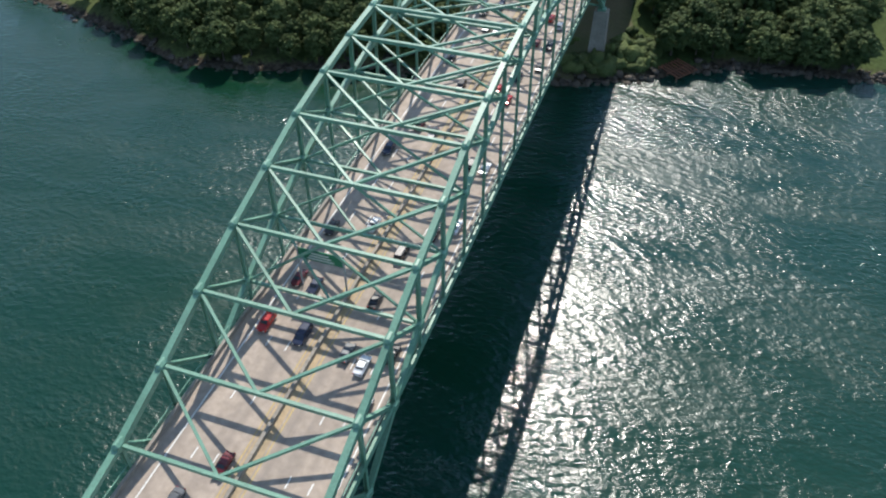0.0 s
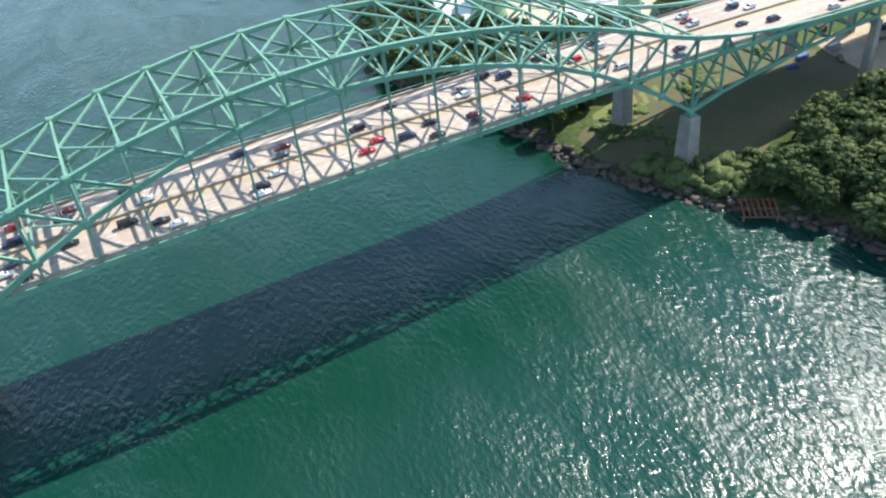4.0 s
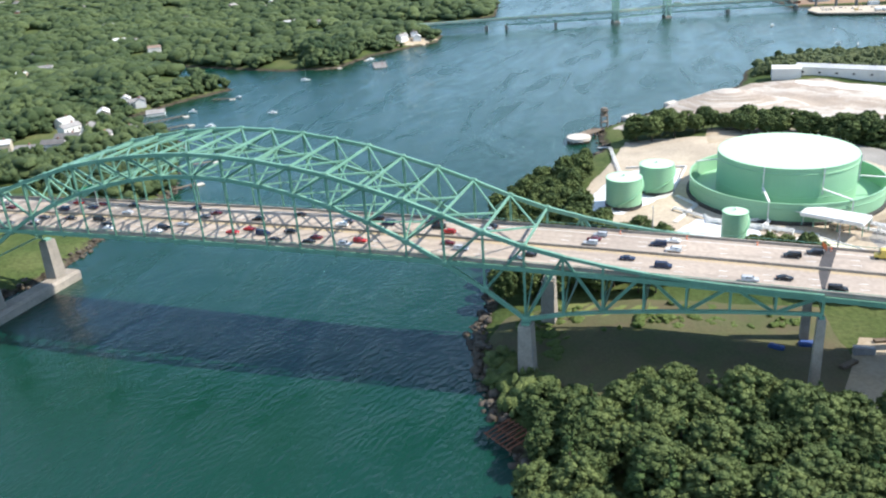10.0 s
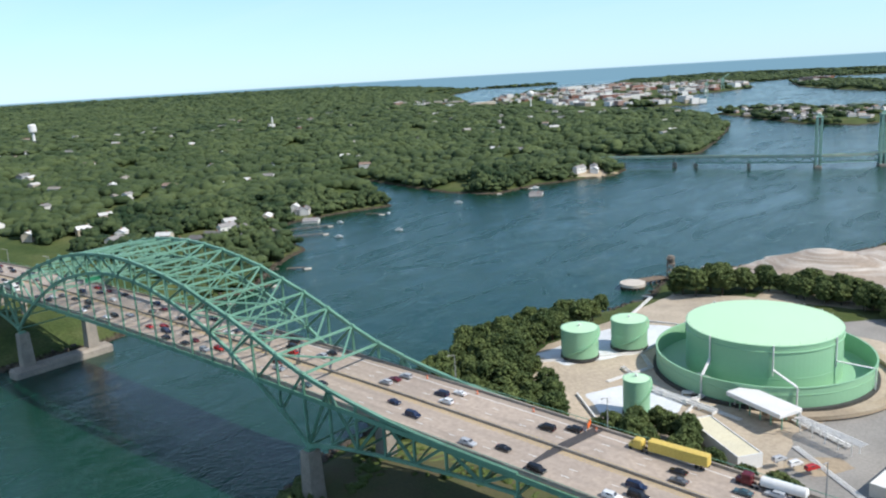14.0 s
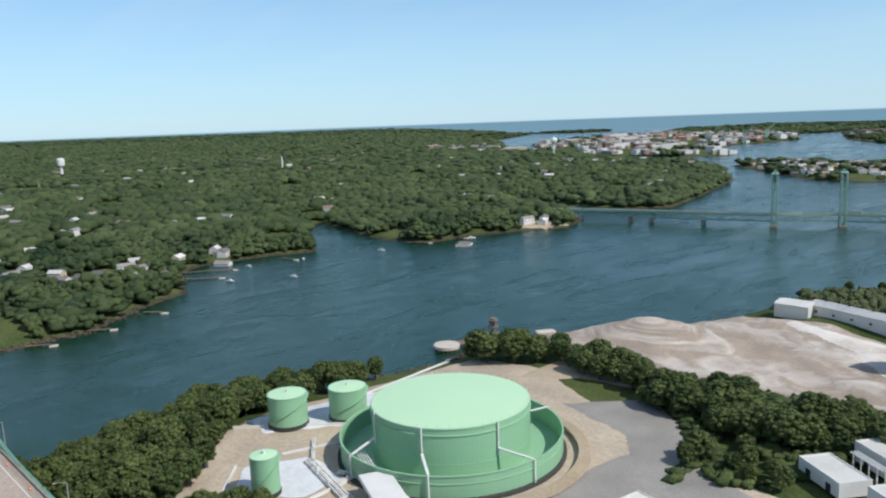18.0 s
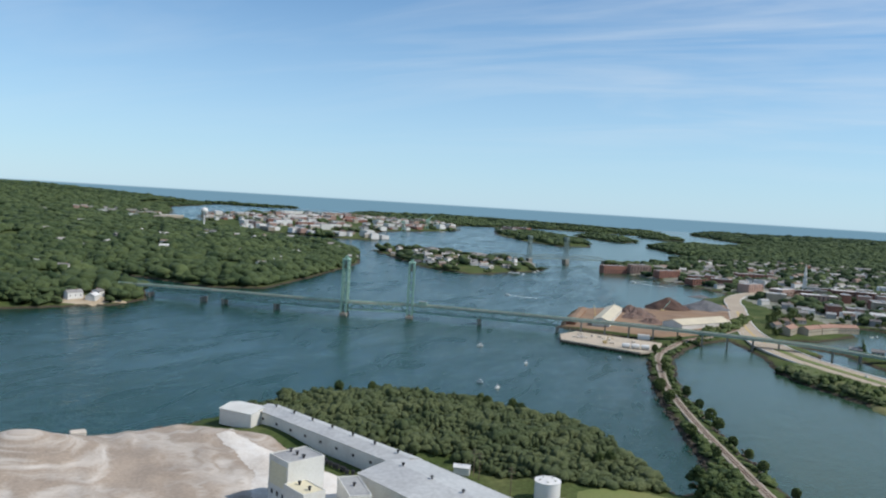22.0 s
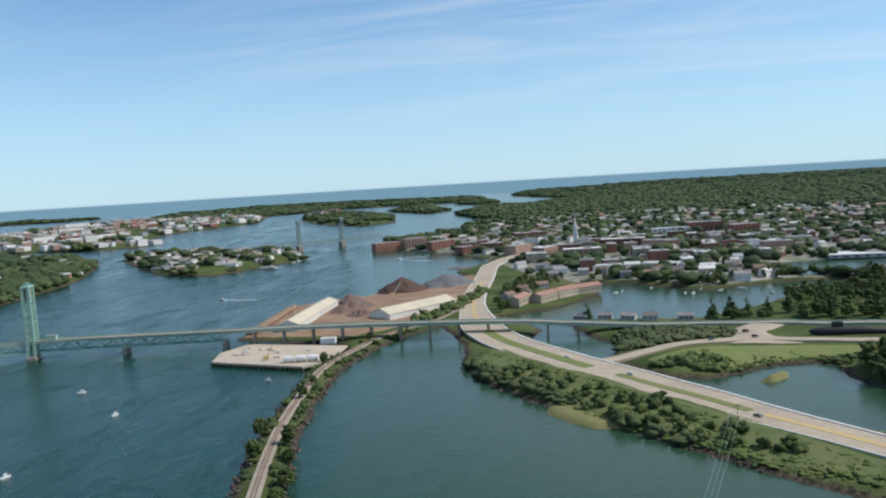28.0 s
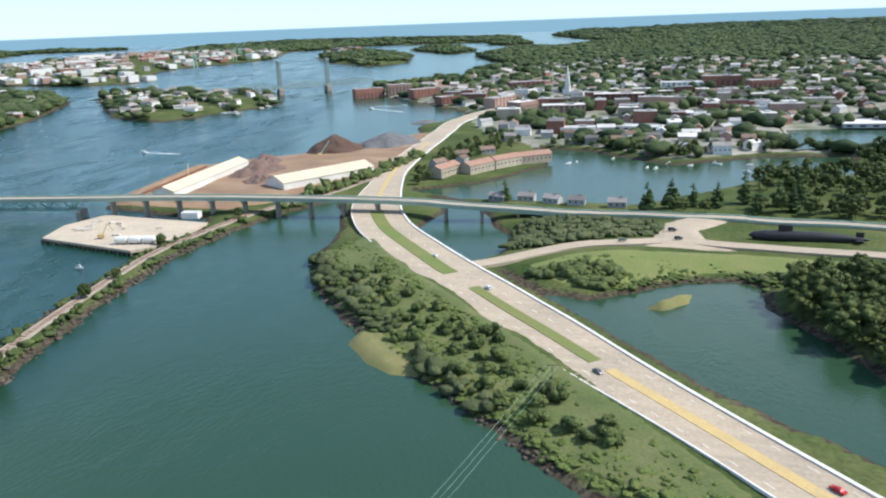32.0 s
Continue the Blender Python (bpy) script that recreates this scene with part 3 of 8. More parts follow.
def heights(x, y):
    g = shore_gap(x, y)
    x, y = np.atleast_1d(np.asarray(x, float)), np.atleast_1d(np.asarray(y, float))
    s = lambda v: np.clip(v, 0, 1) ** 2 * (3 - 2 * np.clip(v, 0, 1))  # noqa: E731
    low = 2.2 * s(g / 5) + 1.0 * s((g - 4) / 14)
    bluff = np.where(x < 60, 1.0, np.where(y < 620, 0.75, 0.35))
    z = low + bluff * 6.0 * s((g - 6) / 55) + np.where((x < -100) & (g > 0), 14 * s((g - 60) / 600), 0) + np.where(g > 20, 0.5 * waves(x, y, 60), 0)
    # the land rises gently towards the far inland woods
    d, az = np.hypot(x - 430, y - 100), np.degrees(np.arctan2(430 - x, y - 100))
    z = z + np.where(g > 150, 52 * s((d - 2500) / 3300) * s((az - 38) / 16) + 20 * s((d - 3000) / 2800) * s((6 - az) / 10), 0)
    # the quarry yard and the tank yard are levelled
    flat = np.exp(-(np.maximum(edge_gap([(154, 109), (221, 188), (210, 280), (243, 380), (344, 414)], x, y, False) - 40, 0) / 14) ** 2)
    z = np.where(g > 8, z * (1 - flat) + flat * np.where(y < 270, 8.0, 8.0 - 3.0 * s((y - 270) / 80)), z)
    return np.where(g < 0, np.maximum(g * 0.25 - 0.25, -5), z)


def ground_at(x, y):
    """The height of the ground sheet at one place."""
    i, j = min(max(int(np.searchsorted(gx, x)) - 1, 0), nx - 2), min(max(int(np.searchsorted(gy, y)) - 1, 0), ny - 2)
    u, v = (x - gx[i]) / (gx[i + 1] - gx[i]), (y - gy[j]) / (gy[j + 1] - gy[j])
    h = lambda a, b: GZ[(j + b) * nx + i + a]  # noqa: E731
    return float((h(0, 0) * (1 - u) + h(1, 0) * u) * (1 - v) + (h(0, 1) * (1 - u) + h(1, 1) * u) * v)


def grid_lines(lo, a, b, hi, step):
    """Even steps from a to b, growing steps outside."""
    mid = list(np.arange(a, b + step, step))
    left, d = [], step
    while (left[-1] if left else a) > lo:
        d = min(d * 1.12, 90)
        left.append((left[-1] if left else a) - d)
    right, d = [], step
    while (right[-1] if right else b) < hi:
        d = min(d * 1.12, 90)
        right.append((right[-1] if right else b) + d)
    return np.array(left[::-1] + mid + right)


gx, gy = grid_lines(-9000, -420, 760, 9000, 4.5), grid_lines(-2600, -140, 1300, 8700, 4.5)
GX, GY = np.meshgrid(gx, gy)
GZ = heights(GX.ravel(), GY.ravel())
nx, ny = len(gx), len(gy)
idx = np.arange(nx * ny).reshape(ny, nx)
quads = np.stack([idx[:-1, :-1].ravel(), idx[:-1, 1:].ravel(), idx[1:, 1:].ravel(), idx[1:, :-1].ravel()], 1)
keep = (GZ[quads] > -4.9).any(1)
ground = np_mesh("ground", np.stack([GX.ravel(), GY.ravel(), GZ], 1), quads[keep], GROUND)
ground.data.shade_smooth()
tagged(ground, "grassy river banks with rocky brown shore edges", "ground", kind="structure")

bm = bmesh.new()
bmesh.ops.create_grid(bm, x_segments=40, y_segments=30, size=1)
bmesh.ops.transform(bm, matrix=Matrix.Translation((0, 1500, 0)) @ Matrix.Diagonal((9200, 7500, 1, 1)), verts=bm.verts)
water = part("water", bm, WATER)
tagged(water, "wide green river water with wind ripples", "water", kind="structure")

# ---------- the great arch bridge ----------
HALF, PANEL, SIDE = 17.0, 12.8, 11.9
UPPER = [74.1, 73.6, 72.5, 70.7, 68.4, 64.8, 61.2, 56.9, 52.1, 48.1, 45.6, 43.6, 42.0, 40.8, 40.1, 39.6, 39.2]
LOWER = [66.2, 65.7, 64.1, 61.4, 57.9, 53.4, 47.6, 40.7, 32.7, 23.5, 26.5, 28.4, 29.8, 31.0, 32.1, 33.0, 33.6]


def node_x(i):
    s = 1 if i >= 0 else -1
    return s * (abs(i) * PANEL if abs(i) <= 9 else 9 * PANEL + (abs(i) - 9) * SIDE)


def deck_z(x):
    return 43.0 - 3.4 * (min(abs(x), 260) / 197) ** 2 - (max(abs(x) - 260, 0) * 0.042)


bridge = thing("arch_bridge", Matrix(), "long green steel arch bridge with six traffic lanes", "bridge")
N = 16
up_n = lambda i, s: (node_x(i), s * HALF, UPPER[abs(i)])  # noqa: E731
lo_n = lambda i, s: (node_x(i), s * HALF, LOWER[abs(i)])  # noqa: E731
for s in (-1, 1):
    for i in range(-N, N):
        big = 1.3 if abs(i) < 10 else 0.95
        bar("upper_chord", up_n(i, s), up_n(i + 1, s), 1.1, big, STEEL, bridge)
        bar("lower_chord", lo_n(i, s), lo_n(i + 1, s), 0.95, big, STEEL, bridge)
        a, b = (i, i + 1) if i < 0 else (i + 1, i)          # a is the outer end of the panel
        if abs(a) <= 9:
            ibeam("diagonal", up_n(a, s), lo_n(b, s), 0.68, 0.74, STEEL, bridge)
        elif abs(a) % 2 == 0:
            ibeam("diagonal", lo_n(b, s), up_n(a, s), 0.75, 0.85, STEEL, bridge)
        else:
            ibeam("diagonal", up_n(b, s), lo_n(a, s), 0.75, 0.85, STEEL, bridge)
    for i in range(-N, N + 1):
        ibeam("vertical_post", lo_n(i, s), up_n(i, s), 0.65, 0.75, STEEL, bridge)
        if abs(i) < 7:
            ibeam("hanger", (node_x(i), s * HALF, deck_z(node_x(i)) - 1.8), lo_n(i, s), 0.5, 0.58, STEEL, bridge)
        for z in (UPPER[abs(i)], LOWER[abs(i)]):
            if abs(i) < 10:
                bm = box_bm(2.6, 1.35, 2.2, pose(node_x(i), s * HALF, z - 1.1), 0.45)
                part("gusset_plate", bm, STEEL, bridge)
# cross bracing between the two arches
for i in range(-9, 10):
    p, q = Vector(up_n(i, -1)), Vector(up_n(i, 1))
    bar("top_strut", p, q, 0.6, 0.75, STEEL, bridge)
    if abs(i) >= 1:
        k = i - 1 if i > 0 else i + 1
        mid = (p + q) / 2
        for s in (-1, 1):
            bar("top_brace", mid, up_n(k, s), 0.5, 0.55, STEEL, bridge)
    if abs(i) < 7:
        a, b = Vector(lo_n(i, -1)), Vector(lo_n(i, 1))
        bar("lower_strut", a, b, 0.55, 0.6, STEEL, bridge)
        mid = (p + q) / 2
        for e in (a, b):
            bar("sway_brace", mid, e, 0.4, 0.42, STEEL, bridge)
    if abs(i) < 7 and i != 0:
        k = i - 1 if i > 0 else i + 1
        mid = (Vector(lo_n(i, -1)) + Vector(lo_n(i, 1))) / 2
        for s in (-1, 1):
            bar("lower_brace", mid, lo_n(k, s), 0.4, 0.45, STEEL, bridge)
for i in list(range(-N, -8)) + list(range(9, N + 1)):
    a, b = Vector(lo_n(i, -1)), Vector(lo_n(i, 1))
    bar("bottom_strut", a, b, 0.5, 0.55, STEEL, bridge)
    top = Vector((node_x(i), 0, deck_z(node_x(i)) - 2.6))
    for e in (a, b):
        bar("sway_brace", top, e, 0.45, 0.5, STEEL, bridge)
for i in range(-N, N + 1):
    z = deck_z(node_x(i)) - 1.0
    ibeam("floor_beam", (node_x(i), -HALF, z - 0.9), (node_x(i), HALF, z - 0.9), 0.6, 1.7, STEEL, bridge)
xs = [float(v) for v in np.arange(-470, 541, 10)]
line = [(x, 0, deck_z(x)) for x in xs]
for y in (-15, -9, -3, 3, 9, 15):
    part("stringer", ribbon_bm(line, 0.25, 0.9, -0.42, y), STEEL, bridge)
for s in (-1, 1):
    part("edge_girder", ribbon_bm(line, 0.3, 1.5, -0.5, s * 17.0), STEEL, bridge)
part("deck_slab", ribbon_bm(line, 16.6, 0.4), DECK, bridge, "pale worn concrete deck")
for s in (-1, 1):
    part("parapet", ribbon_bm(line, 0.28, 0.85, 0.85, s * 16.2), CONCRETE, bridge, "low concrete parapet")
part("median_barrier", ribbon_bm(line, 0.3, 0.8, 0.8), CONCRETE, bridge, "concrete median barrier")

# concrete piers under the bridge
def column_pier(x, lean, w, d, top, with_base):
    p = thing("bridge_pier", pose(x, 0, 0), "twin concrete columns carrying the bridge", "pier", "bridge piers")
    for s in (-1, 1):
        z0 = ground_at(x, s * HALF) - 1.5
        if with_base:
            z0 = 4.0
        bm = bmesh.new()
        lo = box_into(bm, w * 1.25, d * 1.25, top - z0, pose(0, s * HALF, z0))
        for v in lo[4:]:
            v.co.x, v.co.y = v.co.x / 1.25, s * HALF + (v.co.y - s * HALF) / 1.25
        part("column", bm, CONCRETE, p)
        part("bearing", box_bm(w * 0.6, d * 0.6, 0.8, pose(0, s * HALF, top)), STEEL, p)
    if with_base:
        part("base_wall", box_bm(9, 52, 9.5, pose(1.5, 0, -5), 1.2), CONCRETE, p, "long low concrete footing with a pale edge")
    return p


column_pier(-9 * PANEL + 3.5, 0, 4.6, 5.0, 21.9, True)
column_pier(9 * PANEL, 0, 4.2, 5.0, 21.9, False)
for s in (-1, 1):
    column_pier(s * node_x(16), 0, 2.2, 2.6, 32.4, False)
    for k in range(1, 9):
        x = s * (node_x(16) + k * 34)
        column_pier(x, 0, 2.0, 2.4, deck_z(x) - 3.6, False)
        bar("cap_beam", (x, -HALF, deck_z(x) - 2.7), (x, HALF, deck_z(x) - 2.7), 2.0, 1.8, CONCRETE, bridge)

# ---------- pads of bare ground ----------
def pad(name, poly, material, label, step=3.0, lift=0.45, mound=None, category="yard", kind="structure"):
    """A sheet of other ground laid over the land, whose edge dips under it; mound(x, y) adds height."""
    p = np.array(poly, float)
    xs, ys = np.arange(p[:, 0].min(), p[:, 0].max() + step, step), np.arange(p[:, 1].min(), p[:, 1].max() + step, step)
    X, Y = np.meshgrid(xs, ys)
    x, y = X.ravel(), Y.ravel()
    gap = np.where(inside(poly, x, y), edge_gap(poly, x, y), -edge_gap(poly, x, y)) + 0.8 * waves(x, y, 17)
    z = heights(x, y) + np.clip(gap * 0.2, -0.6, lift)
    if mound:
        z = z + mound(x, y) * np.clip(gap / 8, 0, 1)
    i = np.arange(len(x)).reshape(len(ys), len(xs))
    q = np.stack([i[:-1, :-1].ravel(), i[:-1, 1:].ravel(), i[1:, 1:].ravel(), i[1:, :-1].ravel()], 1)
    q = q[(gap[q] > -4).any(1)]
    ob = np_mesh(name, np.stack([x, y, z], 1), q, material)
    ob.data.shade_smooth()
    return tagged(ob, label, category, kind=kind)


GYPSUM = streaked("pale_gypsum_soil", (0.37, 0.3, 0.235), (0.29, 0.235, 0.185), (0.68, 0.64, 0.58), 0.012, 0.045, 25)
WHITE_GYPSUM = streaked("white_gypsum_dust", (0.7, 0.66, 0.6), (0.5, 0.44, 0.37), (0.76, 0.74, 0.7), 0.02, 0.08, 25)


def yard_mound(x, y):
    """The low stockpile and the ruts of the gypsum yard."""
    return 9.5 * np.exp(-((x - 172) / 34) ** 2 - ((y - 352) / 22) ** 2) + 0.8 * (1 + waves(x, y, 21)) + 0.25 * waves(x, y, 7)


DIRT = streaked("sandy_dirt", (0.42, 0.33, 0.22), (0.3, 0.24, 0.17), (0.46, 0.4, 0.31), 0.05, 0.05, 0)
BROWN = streaked("brown_port_ground", (0.27, 0.17, 0.1), (0.2, 0.13, 0.085), (0.34, 0.25, 0.17), 0.03, 0.06, 60)
TOWN = streaked("town_ground", (0.26, 0.245, 0.215), (0.11, 0.135, 0.07), (0.32, 0.3, 0.27), 0.012, 0.02, 20)
WHITE_PAD = mat("white_lined_pad", (0.68, 0.7, 0.7), (0.6, 0.62, 0.63), 0.7, 0, 0.1, 1.0, 0.1, dirt=(0.45, 0.4, 0.33))
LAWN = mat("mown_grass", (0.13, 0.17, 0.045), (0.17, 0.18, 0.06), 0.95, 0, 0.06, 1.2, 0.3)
MARSH = mat("yellow_marsh_grass", (0.19, 0.175, 0.07), (0.14, 0.15, 0.055), 0.95, 0, 0.1, 1.5, 0.4)

pad("tank_yard", [(150, 60), (112, 110), (100, 145), (108, 200), (112, 262), (160, 262), (215, 235), (262, 215), (330, 200), (380, 120), (330, 40), (240, 48)], GRAVEL, "pale gravel yard round the storage tanks")
pad("paved_apron", [(226, 108), (245, 150), (248, 200), (268, 215), (330, 190), (350, 120), (300, 60), (235, 52)], ASPHALT, "worn grey asphalt apron beside the tank", lift=0.6)
pad("service_road", [(196, 226), (228, 258), (258, 236), (276, 206), (262, 186), (240, 214)], ASPHALT, "worn grey road curving behind the tank", lift=0.7)
pad("dirt_patch", [(228, 88), (246, 100), (256, 92), (246, 76), (232, 78)], DIRT, "bare sandy patch beside the pipes", lift=0.85)
pad("lined_basin", [(106, 122), (128, 116), (150, 150), (152, 196), (120, 194), (108, 160)], WHITE_PAD, "white lined basin under two small tanks", lift=0.62, step=2.0)
pad("lined_basin", [(148, 95), (168, 78), (190, 96), (190, 118), (160, 122)], WHITE_PAD, "white lined basin under the smallest tank", lift=0.62, step=2.0)
pad("gypsum_yard", [(98, 296), (133, 366), (160, 398), (184, 438), (240, 438), (306, 408), (345, 360), (330, 310), (262, 300), (222, 292), (170, 318), (125, 285)], GYPSUM,
    "pale trampled gypsum yard with a low stockpile", lift=1.1, mound=lambda x, y: yard_mound(x, y))
pad("gypsum_apron", [(214, 440), (306, 410), (345, 362), (322, 336), (288, 352), (262, 388), (212, 420)], WHITE_GYPSUM, "bright white gypsum track beside the sheds", lift=1.4, mound=lambda x, y: yard_mound(x, y))
pad("gypsum_apron", [(104, 300), (138, 362), (163, 394), (170, 386), (146, 350), (118, 298)], WHITE_GYPSUM, "white gypsum track along the shore", lift=1.4, mound=lambda x, y: yard_mound(x, y))
pad("dirt_track", [(158, 235), (186, 262), (225, 268), (258, 262), (262, 275), (205, 290), (160, 280)], DIRT, "sandy track behind the tank", lift=0.7)
pad("dirt_lot", [(200, -40), (215, 20), (330, 22), (340, -45), (260, -52)], DIRT, "sandy lot under the bridge approach")
# rough grass and brown earth, with the bridge's shade partly put into the colour
SHADED_GRASS = mat("rough_shaded_grass", (0.075, 0.085, 0.03), (0.12, 0.1, 0.055), 0.95, 0, 0.05, 1.2, 0.3, dirt=(0.1, 0.075, 0.045), dirt_amount=0.7)
pad("rough_grass", [(104, -22), (96, 2), (98, 22), (135, 34), (205, 40), (212, 4), (205, -24), (150, -24), (124, -34)], SHADED_GRASS, "rough olive grass and bare earth, darkened for the shade under the side span")
# brighter grass colour set where sun reaches past the bridge
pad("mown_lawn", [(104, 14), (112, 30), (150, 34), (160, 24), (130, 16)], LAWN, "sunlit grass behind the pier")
pad("mown_lawn", [(402, 436), (398, 452), (412, 476), (440, 480), (460, 462), (430, 425)], LAWN, "mown grass beside the shed")


# ---------- storage tanks ----------
tank = thing("storage_tank", pose(198.7, 160, 9.6), "huge light green storage tank inside a round containment wall", "tank")
part("shell", lathe_bm([(30.8, 0), (30.8, 6.2), (30.88, 6.25), (30.88, 6.5), (30.8, 6.55), (30.8, 17.0), (31.15, 17.1), (31.15, 17.5), (30.8, 17.6), (30.8, 19.4), (31.0, 19.5), (31.0, 19.9), (30.7, 20.0)], 96), TANK_GREEN, tank)
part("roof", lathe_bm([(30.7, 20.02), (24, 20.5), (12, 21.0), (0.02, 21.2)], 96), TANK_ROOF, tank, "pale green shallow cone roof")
part("containment_wall", lathe_bm([(43.2, 0), (43.2, 5.0), (43.4, 5.05), (43.4, 5.35), (43.2, 5.4), (43.2, 7.8), (43.5, 7.9), (43.5, 8.3), (42.8, 8.3), (42.7, 7.9), (42.7, 0.5)], 96), TANK_GREEN, tank)
part("basin_floor", lathe_bm([(42.75, 0.1), (42.75, 0.45), (0.02, 0.46)], 64), TANK_GREEN, tank)
part("footing", lathe_bm([(44.6, -1.2), (44.6, 0.12), (43.1, 0.2)], 96), mat("dark_footing", (0.06, 0.06, 0.055), None, 0.9), tank, "dark footing ring")
for ang in (-110, -64, -12, 60, 150):
    c, s = math.cos(radians(ang)), math.sin(radians(ang))
    c2, s2 = math.cos(radians(ang + 9)), math.sin(radians(ang + 9))
    bar("riser_pipe", (31.3 * c, 31.3 * s, 8), (31.3 * c, 31.3 * s, 20.4), 0.5, 0.5, WHITE, tank)
    bar("catwalk", (31.2 * c, 31.2 * s, 10.5), (43.3 * c2, 43.3 * s2, 8.6), 1.0, 0.35, WHITE, tank)
    bar("outer_pipe", (44.0 * c2, 44.0 * s2, 0), (44.0 * c2, 44.0 * s2, 8.6), 0.5, 0.5, WHITE, tank)
for k in range(48):
    a = 2 * math.pi * k / 48
    bar("roof_rail_post", (30.3 * math.cos(a), 30.3 * math.sin(a), 20.0), (30.3 * math.cos(a), 30.3 * math.sin(a), 21.1), 0.1, 0.1, WHITE, tank)
for x, y, r, h, what in ((140, 154, 8.3, 13.0, "beside the river trees"), (127, 131.5, 8.4, 13.0, "on a white lined basin"), (176.5, 90, 5.0, 13.5, "next to the road bridge")):
    t = thing("small_tank", pose(x, y, 9.6), "light green steel tank with flat roof " + what, "tank", "small tanks")
    part("shell", lathe_bm([(r, 0.8), (r, h * 0.5), (r + 0.06, h * 0.5 + 0.05), (r, h * 0.5 + 0.2), (r, h), (r + 0.15, h + 0.05), (r + 0.15, h + 0.3), (r - 0.1, h + 0.3)], 48), TANK_GREEN, t)
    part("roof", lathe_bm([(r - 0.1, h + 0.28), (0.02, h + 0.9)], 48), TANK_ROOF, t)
    part("footing", lathe_bm([(r + 0.3, -0.6), (r + 0.3, 0.8), (r - 0.1, 0.82)], 48), MATS["dark_footing"], t)
    part("vent", lathe_bm([(0.5, h + 0.8), (0.5, h + 1.7), (0.7, h + 1.75), (0.02, h + 2.1)], 12), WHITE, t)
    for k in range(14):
        a, b = math.pi * k / 14 - 2.2, math.pi * (k + 1) / 14 - 2.2
        bar("stair_flight", ((r + 0.5) * math.cos(a), (r + 0.5) * math.sin(a), h * k / 14), ((r + 0.5) * math.cos(b), (r + 0.5) * math.sin(b), h * (k + 1) / 14), 0.8, 0.15, TANK_GREEN, t)

# a low dyke lip of earth round the great tank's road
part_lip = thing("earth_dyke", pose(198.7, 160, 9.7), "low sandy dyke curving round the tank", "dyke")
pts = [(52 * math.cos(a), 50 * math.sin(a), 1.0) for a in np.linspace(-1.25, 1.5, 30)]
part("bank", ribbon_bm(pts, 2.2, 1.6), DIRT, part_lip)

# loading rack and pipe runs
rack = thing("loading_rack", pose(216, 111, 10.2, 0, 0, -24), "long white roofed loading rack on steel legs", "shed")
part("roof", box_bm(25, 11, 1.7, pose(0, 0, 4.6), 0.2), WHITE, rack)
part("wall", box_bm(26, 0.4, 2.2, pose(0, 4.0, 3.2)), WHITE, rack)
for k in range(6):
    for s in (-1, 1):
        bar("leg", (-12 + k * 4.8, s * 3.8, 0), (-12 + k * 4.8, s * 3.8, 5.3), 0.35, 0.35, STEEL, rack)
frame_ob = thing("pipe_rack", pose(196, 121, 10.0, 0, 0, -24), "white steel pipe rack with several long pipes", "pipework")
for k in range(5):
    for s in (-2, 2):
        bar("post", (-10 + k * 5, s, 0), (-10 + k * 5, s, 4.2), 0.25, 0.25, WHITE, frame_ob)
    bar("cross_beam", (-10 + k * 5, -2.2, 4.2), (-10 + k * 5, 2.2, 4.2), 0.25, 0.25, WHITE, frame_ob)
for k in range(4):
    bar("pipe", (-13, -1.5 + k, 4.5), (13, -1.5 + k, 4.5), 0.35, 0.35, WHITE, frame_ob)
more = copy_thing(frame_ob, pose(241, 102, 10.0, 0, 0, -24))
tagged(more, "white steel pipe rack running on to the apron")
for (a, b) in (((152, 112), (160, 136)), ((160, 136), (150, 148)), ((120, 178), (104, 250)), ((104, 250), (92, 262)), ((185, 112), (210, 106)), ((232, 96), (262, 70)), ((262, 70), (268, 60))):
    r = thing("pipeline", pose(a[0], a[1], ground_at(*a) + 0.5), "low pale pipeline on the yard ground", "pipe", "yard pipes")
    d = (b[0] - a[0], b[1] - a[1], ground_at(*b) - ground_at(*a))
    for k in range(3):
        o = Vector((-d[1], d[0], 0)).normalized() * (k * 0.8 - 0.8)
        bar("pipe", o + Vector((0, 0, 0.4)), o + Vector(d) + Vector((0, 0, 0.4)), 0.35, 0.35, WHITE, r)


def flat_building(name, x, y, z, w, d, h, turn, wall, roof, label, category="building", group="", doors=0, vents=0):
    b = thing(name, pose(x, y, z, 0, 0, turn), label, category, group)
    part("wall", box_bm(w, d, h, pose(0, 0, 0)), wall, b)
    part("roof", box_bm(w - 0.8, d - 0.8, 0.12, pose(0, 0, h)), roof, b)
    for s in (-1, 1):
        part("roof_edge", box_bm(w, 0.4, 0.45, pose(0, s * (d / 2 - 0.2), h)), wall, b)
        part("roof_edge", box_bm(0.4, d - 0.8, 0.45, pose(s * (w / 2 - 0.2), 0, h)), wall, b)
    for k in range(doors):
        part("door", box_bm(2.6, 0.12, 3.0, pose(-w / 2 + (k + 0.5) * w / doors, -d / 2 - 0.06, 0)), DARK, b)
    for k in range(vents):
        v = part("roof_vent", lathe_bm([(0.45, h), (0.45, h + 1.2), (0.8, h + 1.25), (0.8, h + 1.6), (0.1, h + 1.9)], 8, pose(-w / 2 + (k + 0.5) * w / vents, 0, 0)), DARK, b)
    return b


